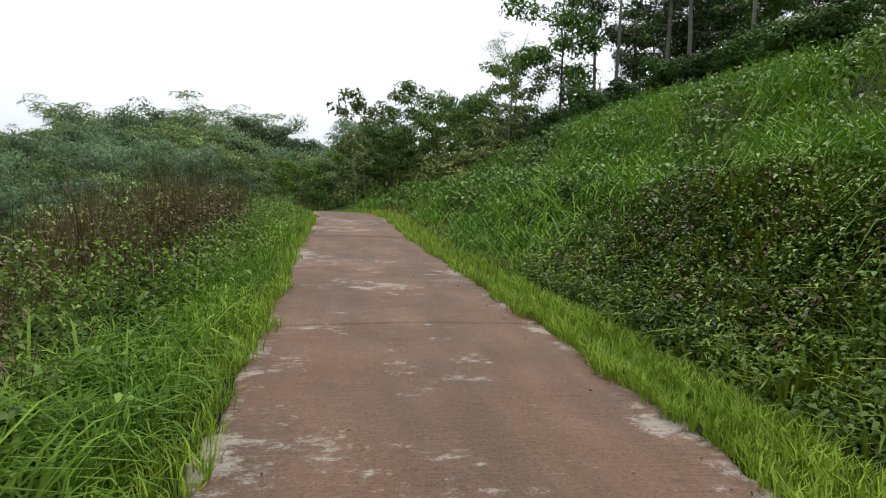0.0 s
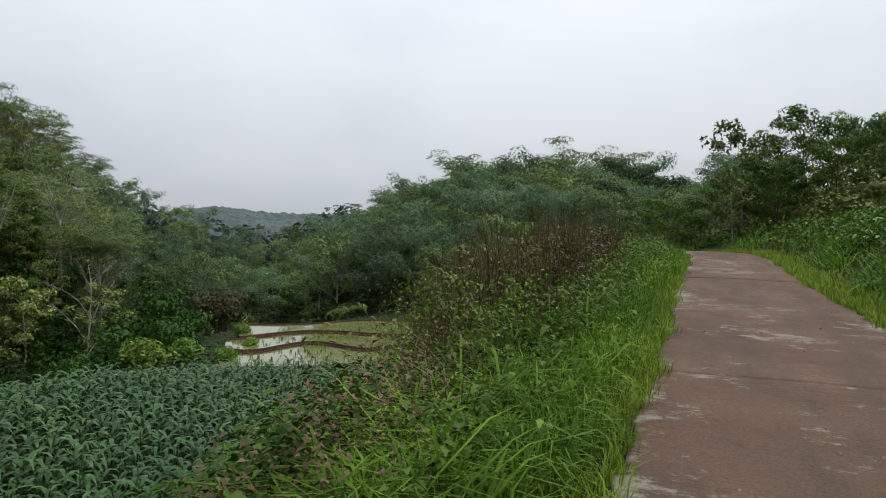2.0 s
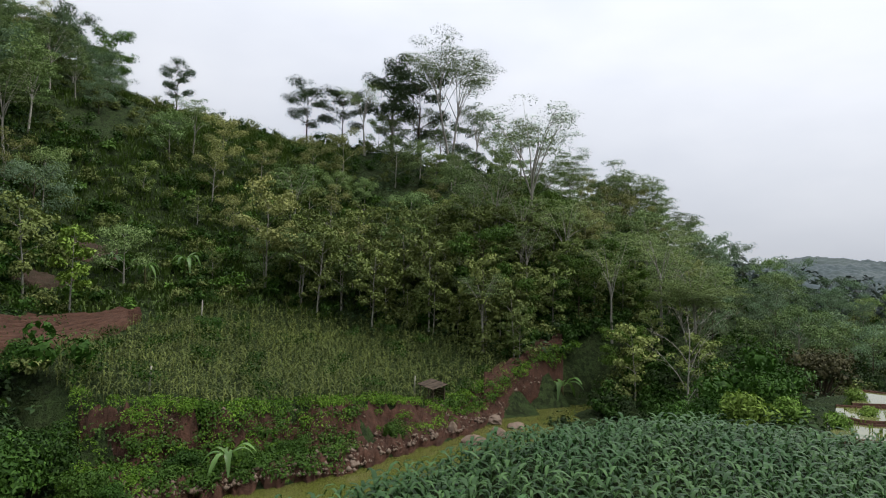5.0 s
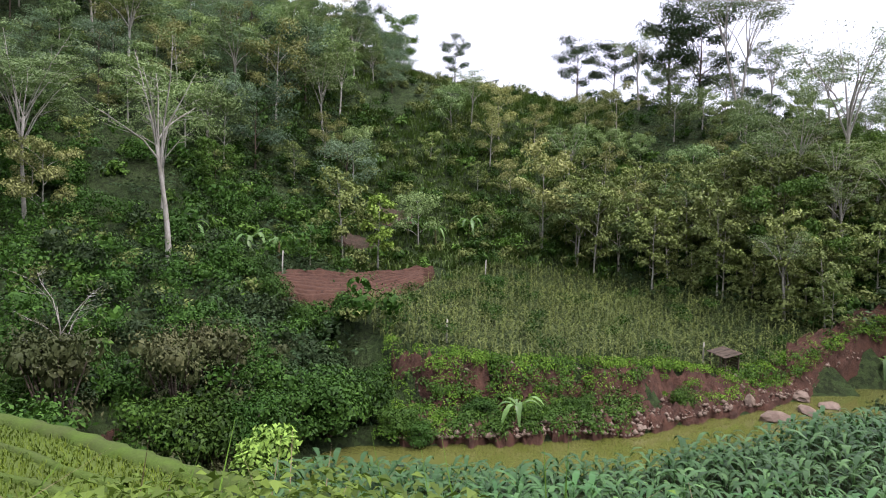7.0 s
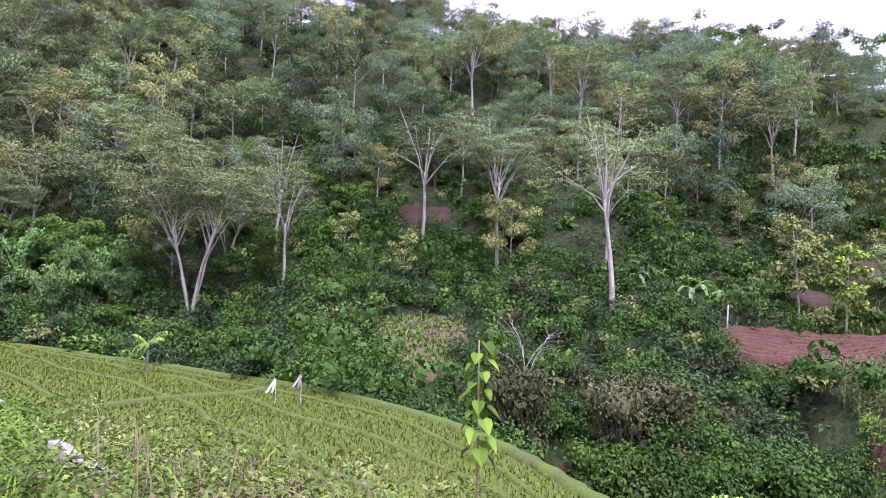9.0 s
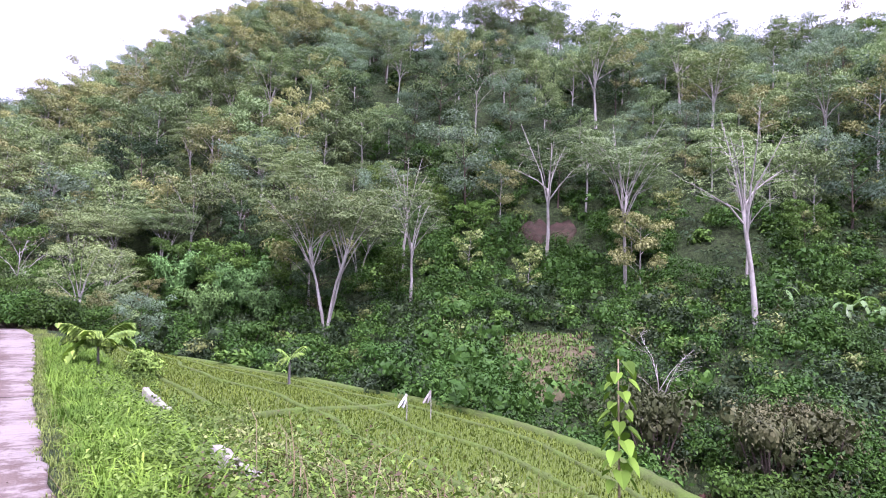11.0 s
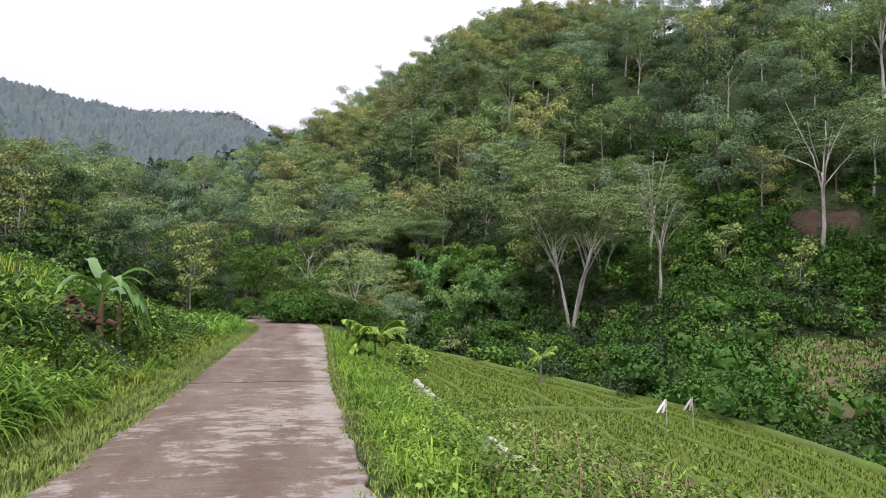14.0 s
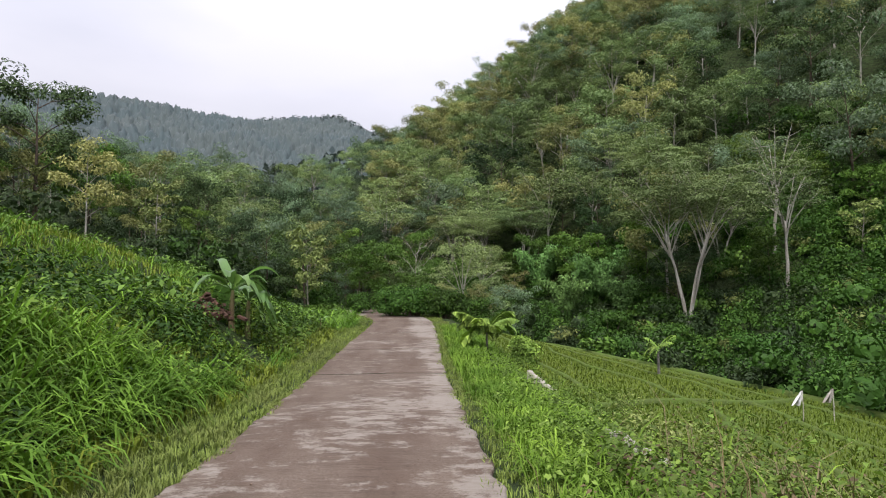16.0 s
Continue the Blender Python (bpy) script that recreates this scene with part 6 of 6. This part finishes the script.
def frond_plant(name, label, category, tall, fronds, ln, seed, trunk_r=0.05, wide=0.5, material=None):
    """A stem with feathered fronds: leaflets in pairs along a midrib."""
    r = np.random.default_rng(seed)
    thing = tagged(new(name), label, category)
    st = Soup()
    tube(st, [(0, 0, -0.2), (0.02 * tall, 0, tall * 0.5), (0.03 * tall, 0.01 * tall, tall)], [trunk_r * 1.3, trunk_r, trunk_r * 0.7], 7)
    part("stem", smooth_faces(st.mesh("stem")), M_PALMBARK, thing)
    for k in range(fronds):
        a = k * 2.4 + r.uniform(-0.2, 0.2)
        l_ = ln * r.uniform(0.8, 1.15)
        rise, droop = r.uniform(0.5, 1.3), r.uniform(0.7, 1.3)
        h, z = np.array([math.cos(a), math.sin(a), 0]), np.array([0, 0, 1.0])
        sd = np.array([-math.sin(a), math.cos(a), 0])
        q = np.linspace(0.05, 1, 16)
        mid = np.array([0.03 * tall, 0.01 * tall, tall]) + h * (l_ * q * (1 - 0.2 * q))[:, None] + z * (l_ * (rise * q - droop * q * q))[:, None]
        s = Soup()
        tube(s, mid[::5], np.linspace(0.018, 0.004, len(mid[::5])), 3)
        for sg in (1, -1):
            d = np.tile(sg * sd * 0.9 + h * 0.5 - z * 0.25, (16, 1)) + r.normal(scale=0.08, size=(16, 3))
            leaves(s, mid, d, np.tile(z, (16, 1)), l_ * 0.34 * np.sin(q * 2.6 + 0.3), l_ * 0.34 * wide * 0.3, 0.3)
        part("frond", s.mesh("frond"), material or M_BANANA, thing)
    return thing


put(frond_plant("broadleaf_shrub", "shrub with large bright green compound leaves by the road", "shrub", 0.9, 14, 1.15, 3, 0.04, 1.6, M_BRIGHT), *polar(173.2, 21.3), 0)
put(frond_plant("young_palm", "young palm with pale drooping fronds on the terrace", "palm", 1.2, 9, 0.75, 4, 0.05, 0.6, M_BRIGHT), *polar(158.7, 25.2), 0)
palm = frond_plant("palm_tree", "tall palm with a slender dark trunk on the hilltop", "palm", 9.0, 14, 2.6, 9, 0.11, 0.35, M_DARKLEAF)
for az, d, sz in ((-24.2, 44, 1.0), (-28.2, 45, 1.1), (-30.1, 44, 1.15), (-34.5, 42, 1.0), (-22.6, 47, 0.9)):
    put(palm, *polar(az, d), rng.uniform(0, 360), sz)
fern = frond_plant("tree_fern", "broad dark fern with arching fronds on the hill", "fern", 0.9, 11, 1.9, 12, 0.09, 0.4, M_WEED)
for az, d, sz in ((-31.4, 36, 1.0), (-39.1, 35, 1.3), (-37.5, 33, 1.0), (30.1, 40, 0.8), (-41, 34, 1.2)):
    put(fern, *polar(az, d), rng.uniform(0, 360), sz)


def bamboo(seed, tall):
    r = np.random.default_rng(seed)
    thing = tagged(new("bamboo_clump"), "arching bamboo clump with fine light green foliage", "bamboo")
    leaf_ = Soup()
    for k in range(16):
        a = r.uniform(0, 6.28)
        h = tall * r.uniform(0.7, 1.05)
        out = tall * r.uniform(0.12, 0.42)
        q = np.linspace(0, 1, 7)
        p_ = np.stack([math.cos(a) * (0.3 + out * q ** 2.2), math.sin(a) * (0.3 + out * q ** 2.2), h * (q - 0.16 * q ** 4)], 1)
        cane = Soup()
        tube(cane, p_, np.linspace(0.05, 0.012, 7), 4)
        part("cane", smooth_faces(cane.mesh("cane")), M_BAMBOO, thing)
        for j in range(7):
            w = r.uniform(0.35, 1.0)
            c = np.array([np.interp(w, q, p_[:, i]) for i in range(3)])
            clump(leaf_, r, c, (0.75, 0.75, 0.55), 40, 0.42, 0.3, 0.5)
    part("foliage", leaf_.mesh("foliage"), M_BAMBOO, thing)
    return thing


bam = bamboo(4, 7.5)
for az, d, sz in ((-11.2, 60, 1.6), (163.3, 52, 0.75), (165.5, 50, 0.6), (161, 50, 0.55), (24, 58, 0.9), (14, 66, 0.95), (20, 72, 1.0), (8, 70, 0.9), (168, 56, 0.7)):
    put(bam, *polar(az, d), rng.uniform(0, 360), sz)


def bush(name, label, material, seed, lumps, leaf, per, r0, high=0.8):
    r = np.random.default_rng(seed)
    thing = tagged(new(name), label, "bush")
    w, c = Soup(), Soup()
    for k in range(lumps):
        a = r.uniform(0, 6.28)
        e = np.array([math.cos(a) * r0 * r.uniform(0.1, 0.75), math.sin(a) * r0 * r.uniform(0.1, 0.75), r0 * high * r.uniform(0.35, 1.5)])
        tube(w, [(0, 0, -0.15), e * 0.5 + r.normal(scale=0.03, size=3), e], [0.035 * r0, 0.025 * r0, 0.01 * r0], 4)
        clump(c, r, e, (r0 * 0.5, r0 * 0.5, r0 * 0.36), per, leaf, 0.5, core=44)
    part("stem", w.mesh("stem"), M_DARKBARK, thing)
    part("foliage", c.mesh("foliage"), material, thing)
    return thing


lime_bush = bush("lime_bush", "dense rounded bright yellow-green bush at the field edge", M_BRIGHT, 3, 14, 0.2, 90, 1.1)
for az, d, sz in ((46.1, 26.5, 1.0), (43.3, 28.5, 0.72), (39.5, 25.5, 0.5), (38.2, 28.5, 0.42), (38.5, 31.5, 0.5), (112.5, 13.2, 0.68), (170.4, 22.5, 0.62)):
    put(lime_bush, *polar(az, d), rng.uniform(0, 360), sz)
dry_tree = bush("reddish_bush", "half-bare reddish brown bush at the wood edge", M_DRYBUSH, 8, 24, 0.15, 70, 2.0, 1.0)
for az, d, sz in ((41.3, 41, 1.0), (127.5, 26.5, 0.95), (119, 27, 0.9), (115.5, 28, 0.9)):
    put(dry_tree, *polar(az, d), rng.uniform(0, 360), sz, 0.15, 1.35)
leafy = bush("leafy_bush", "large leafy green bush above the stream", M_UNDER, 12, 22, 0.17, 150, 1.6, 0.9)
for az, d, sz in ((121, 25.5, 1.1), (117, 25.5, 1.1), (113.5, 26, 1.0), (110, 27, 1.1), (106.5, 28.5, 1.2), (104, 30, 1.0), (130, 28, 1.0), (142.2, 33, 1.1), (145, 35, 1.0), (151, 38, 1.1), (157, 41, 1.0), (162, 44, 1.1), (103, 33, 0.9), (111.3, 39.5, 0.75), (109, 38.3, 0.7), (107, 38.8, 0.65), (112.5, 43, 0.8), (105, 39.5, 0.6), (92, 50, 0.7), (100.5, 28.3, 0.6), (98.5, 27.9, 0.5), (88, 30.5, 0.5), (84, 32, 0.5), (75.5, 35.5, 0.5), (93, 30.3, 0.55), (-19, 33, 0.7), (-22, 36, 0.8), (-25, 33, 0.6), (-28, 35, 0.8), (-31, 33, 0.7), (-34, 32, 0.8), (-37, 30, 0.8), (-40, 30, 0.9), (-16, 37, 0.7), (-13, 39, 0.7), (176.5, 36, 0.75), (179, 36.5, 0.8), (181.2, 37, 0.7), (174, 38, 0.8), (178, 40, 0.7), (181, 42, 0.8), (184, 40, 0.6), (176, 43, 0.7), (187, 42, 0.8)):
    put(leafy, *polar(az, d), rng.uniform(0, 360), sz)


def heart_leaves(soup, c, d, n, size):
    """Broad pointed leaves with two lobes at the stalk, folded along the midrib and drooping."""
    d = unit(d)
    s = unit(np.cross(d, n))
    up = np.cross(s, d)
    half = [(0.0, 0.0), (-0.10, 0.26), (0.10, 0.46), (0.42, 0.42), (0.75, 0.2), (1.0, 0.0)]
    for sg in (1, -1):
        rows = []
        for a, w in half:
            rows.append(c + d * (a * size)[:, None] + s * (sg * w * size)[:, None] + up * ((0.22 * w - 0.28 * a * a) * size)[:, None])
        v = np.stack(rows, 1)
        k = len(c)
        i = np.arange(k)[:, None] * 6
        q = np.concatenate([i + np.array([[0, 1, 2, 3]]), i + np.array([[0, 3, 4, 5]])])
        soup.add(v.reshape(-1, 3), q if sg > 0 else q[:, ::-1])


def climber(name, label, tall, leaf, seed, per=16):
    r = np.random.default_rng(seed)
    thing = tagged(new(name), label, "plant")
    w, c = Soup(), Soup()
    tube(w, [(0, 0, -0.15), (0.03, 0.02, tall * 0.5), (0.05, 0.0, tall)], [0.014, 0.011, 0.005], 5)
    k = np.linspace(0.62 if per > 30 else 0.25, 1, per)
    a = np.arange(per) * 2.4
    d = np.stack([np.cos(a), np.sin(a), r.uniform(-0.6, 0.2, per)], 1)
    d[:, 2] -= 0.5
    stalk = np.stack([np.cos(a), np.sin(a), 0.2 * np.ones(per)], 1) * leaf * 0.35
    heart_leaves(c, np.stack([0.05 * k, 0.01 * k, tall * k], 1) + stalk, d, np.stack([np.cos(a) * 0.8, np.sin(a) * 0.8, np.ones(per)], 1), leaf * r.uniform(0.45, 1.0, per) * (1.15 - 0.5 * k))
    part("stem", w.mesh("stem"), M_STRAW, thing)
    part("foliage", c.mesh("foliage"), M_WEED if leaf < 0.2 else M_GRASS, thing)
    return thing


gz = ground(-5.1, -4.75)
put(climber("broadleaf_sapling", "upright sapling with large heart-shaped pale green leaves", 1.12 - gz, 0.2, 3, 34), -5.1, -4.75, 0, 1, 0.1)
tip = climber("weed_stalk", "thin upright weed stalk with sparse leaves", 1.3, 0.095, 5, 16)
for x, y, sz in ((-8.0, 3.7, 1.1), (-5.3, 7.4, 0.9), (-6.1, 4.3, 0.8), (-7.2, -1.2, 0.7), (-5.0, -2.0, 0.6), (-4.7, -3.9, 0.65), (-4.2, 1.4, 0.6), (-3.2, 10.5, 1.0), (-4.6, 11.5, 1.1), (-3.9, 8.8, 1.0)):
    put(tip, x, y, rng.uniform(0, 360), sz, 0.05)

# ---- built things ----
hut = tagged(new("field_hut"), "small weathered wooden field shelter with sloping roof", "hut")
hx, hy = polar(72.4, 40.6)
hut.scale = (0.72, 0.72, 0.72)
hut.location, hut.rotation_euler = (hx, hy, ground(hx, hy)), (0, 0, radians(20))


def box_bm(sx, sy, sz, bevel=0.01):
    bm = bmesh.new()
    bmesh.ops.create_cube(bm, size=1)
    bmesh.ops.scale(bm, vec=(sx, sy, sz), verts=bm.verts)
    bmesh.ops.bevel(bm, geom=list(bm.edges), offset=bevel, segments=1, affect="EDGES")
    return bm


for px, py, hgt in ((-0.95, -0.6, 1.15), (0.95, -0.6, 1.0), (-0.95, 0.6, 1.4), (0.95, 0.6, 1.25), (0.3, -0.6, 1.05)):
    ob = part("post", box_bm(0.09, 0.09, hgt + 0.9), M_WOOD, hut)
    ob.location = (px, py, hgt / 2 + 0.15)
for k in range(5):
    ob = part("roof_board", box_bm(0.46, 1.65, 0.035), M_WOOD, hut)
    ob.location, ob.rotation_euler = (-0.96 + k * 0.48, 0, 1.85 - k * 0.037 + 0.012 * (k % 2)), (radians(12), radians(4), 0)
for k in range(4):
    ob = part("wall_board", box_bm(1.9, 0.03, 0.2), M_WOOD, hut)
    ob.location = (0, 0.62, 0.7 + k * 0.23)
ob = part("bench", box_bm(1.7, 0.9, 0.05), M_WOOD, hut)
ob.location = (0, 0, 0.45)
for az, d, hgt in ((110.5, 44.5, 2.2), (92.5, 52, 2.0), (96, 36, 1.3), (74, 41.5, 1.2)):
    x, y = polar(az, d)
    ob = tagged(new("field_post"), "bare wooden post standing in the field", "post", "posts in the field")
    s = Soup()
    tube(s, [(0, 0, -0.3), (0.03, 0, hgt / 2), (0.02, 0.03, hgt)], [0.06, 0.05, 0.04], 6)
    part("pole", s.mesh("pole"), M_BARK, ob)
    ob.location = (x, y, ground(x, y))

channel = tagged(new("concrete_channel"), "broken pale concrete irrigation channel beside the road", "channel", "", "structure")
cy = [(-8.0, -9.4), (-9.45, -10.6), (-15.0, -17.0), (-17.05, -18.8)]
for y0, y1 in cy:
    for off, hgt in ((0.0, 0.22),):
        ys = np.linspace(y0, y1, 10)
        xs = channel_x(ys) + off
        pts = np.stack([xs, ys, land(xs, ys) + 0.02], 1)
        s = Soup()
        t = unit(np.gradient(pts[:, :2], axis=0))
        nr = np.stack([-t[:, 1], t[:, 0]], 1)
        jag = hgt + rng.normal(scale=0.02, size=10)
        rows = [np.concatenate([pts[:, :2] + nr * w_, (pts[:, 2] + h_)[:, None]], 1) for w_, h_ in ((-0.075, -0.3 + 0 * jag), (-0.07, jag - 0.02), (-0.055, jag), (0.055, jag), (0.07, jag - 0.02), (0.075, -0.3 + 0 * jag))]
        V = np.stack(rows, 1).reshape(-1, 3)
        i = np.arange(60).reshape(10, 6)
        q = np.stack([i[:-1, :-1], i[:-1, 1:], i[1:, 1:], i[1:, :-1]], -1).reshape(-1, 4)
        s.add(V, np.concatenate([q, [[0, 1, 4, 5], [1, 2, 3, 4], [59, 58, 55, 54], [58, 57, 56, 55]]]))
        part("wall_piece", s.mesh("wall_piece"), M_STONE, channel)


def scarer(x, y, seed, hgt, lab, mat):
    r = np.random.default_rng(seed)
    thing = tagged(new("bird_scarer"), lab, "bird scarer", "bird scarers in the rice")
    s = Soup()
    tube(s, [(0, 0, -0.2), (0.01, 0.01, hgt * 0.5), (0.03, 0, hgt)], [0.015, 0.013, 0.01], 5)
    part("stick", s.mesh("stick"), M_BARK, thing)
    c = Soup()
    q = np.linspace(0, 1, 7)
    for a0 in (0.0, 2.1, 4.2):
        w = 0.02 + 0.045 * np.sin(q * 2.6)
        mid = np.stack([0.03 + 0.10 * q * math.cos(a0) + 0.16 * q, 0.05 * q * math.sin(a0), hgt + 0.03 - 0.36 * q], 1)
        sd = np.array([math.cos(a0 + 1.5), math.sin(a0 + 1.5), 0.1])
        v = np.stack([mid + sd * w[:, None], mid + r.normal(scale=0.012, size=(7, 3)), mid - sd * w[:, None]], 1).reshape(-1, 3)
        i = np.arange(21).reshape(7, 3)
        c.add(v, np.concatenate([np.stack([i[:-1, 0], i[:-1, 1], i[1:, 1], i[1:, 0]], -1), np.stack([i[:-1, 1], i[:-1, 2], i[1:, 2], i[1:, 1]], -1)]))
    part("bag", smooth_faces(c.mesh("bag")), mat, thing)
    thing.location = (x, y, ground(x, y))


scarer(*polar(148.8, 18.6), 1, 0.75, "white plastic bag hung on a stick in the rice", M_CLOTH)
scarer(*polar(146.7, 19.6), 2, 0.85, "greyish torn bag hung on a stick in the rice", M_STONE)

# red bricks dumped on the bank
M_BRICK = solid_mat("broken_brick", (0.11, 0.058, 0.04), (0.065, 0.038, 0.028), 6, 40, 0.5, 0.9, 0.01)
grit = Soup()
for k in range(260):
    y = rng.uniform(-9, 12)
    x = float(road_x(y)) + rng.uniform(-1.4, 1.4)
    r = 0.006 + 0.016 * rng.random() ** 4
    v = np.array([(1, 0, 0), (0, 1, 0), (-1, 0, 0), (0, -1, 0), (0, 0, 0.7), (0, 0, -0.7)]) * r * rng.uniform(0.6, 1.3, (6, 1)) + (x, y, float(road_z(y)) + 0.014 + 0.3 * r)
    grit.add(v, None, [(0, 1, 4), (1, 2, 4), (2, 3, 4), (3, 0, 4), (1, 0, 5), (2, 1, 5), (3, 2, 5), (0, 3, 5)])
stuff("road_grit", grit, M_ROCK, "small stones and clods scattered on the road", "stones")
pile = tagged(new("brick_pile"), "heap of broken red bricks half overgrown on the bank", "bricks")
bx, by = 3.45, -16.0
pile.location = (bx, by, ground(bx, by))
brick_me = bpy.data.meshes.new("brick")
bm = box_bm(0.22, 0.11, 0.07, 0.008)
bm.to_mesh(brick_me)
bm.free()
brick_me.materials.append(M_BRICK)
for k in range(70):
    r_ = abs(rng.normal(scale=0.42))
    a = rng.uniform(0, 6.28)
    ob = new("brick", brick_me)
    ob.parent = pile
    ob.location = (r_ * math.cos(a) * 0.8, r_ * math.sin(a) * 1.3, max(0.05, 0.62 * (1 - r_ / 0.8)) * rng.uniform(0.5, 1.0) + 0.05)
    ob.rotation_euler = (rng.uniform(-0.6, 0.6), rng.uniform(-0.6, 0.6), rng.uniform(0, 3.1))
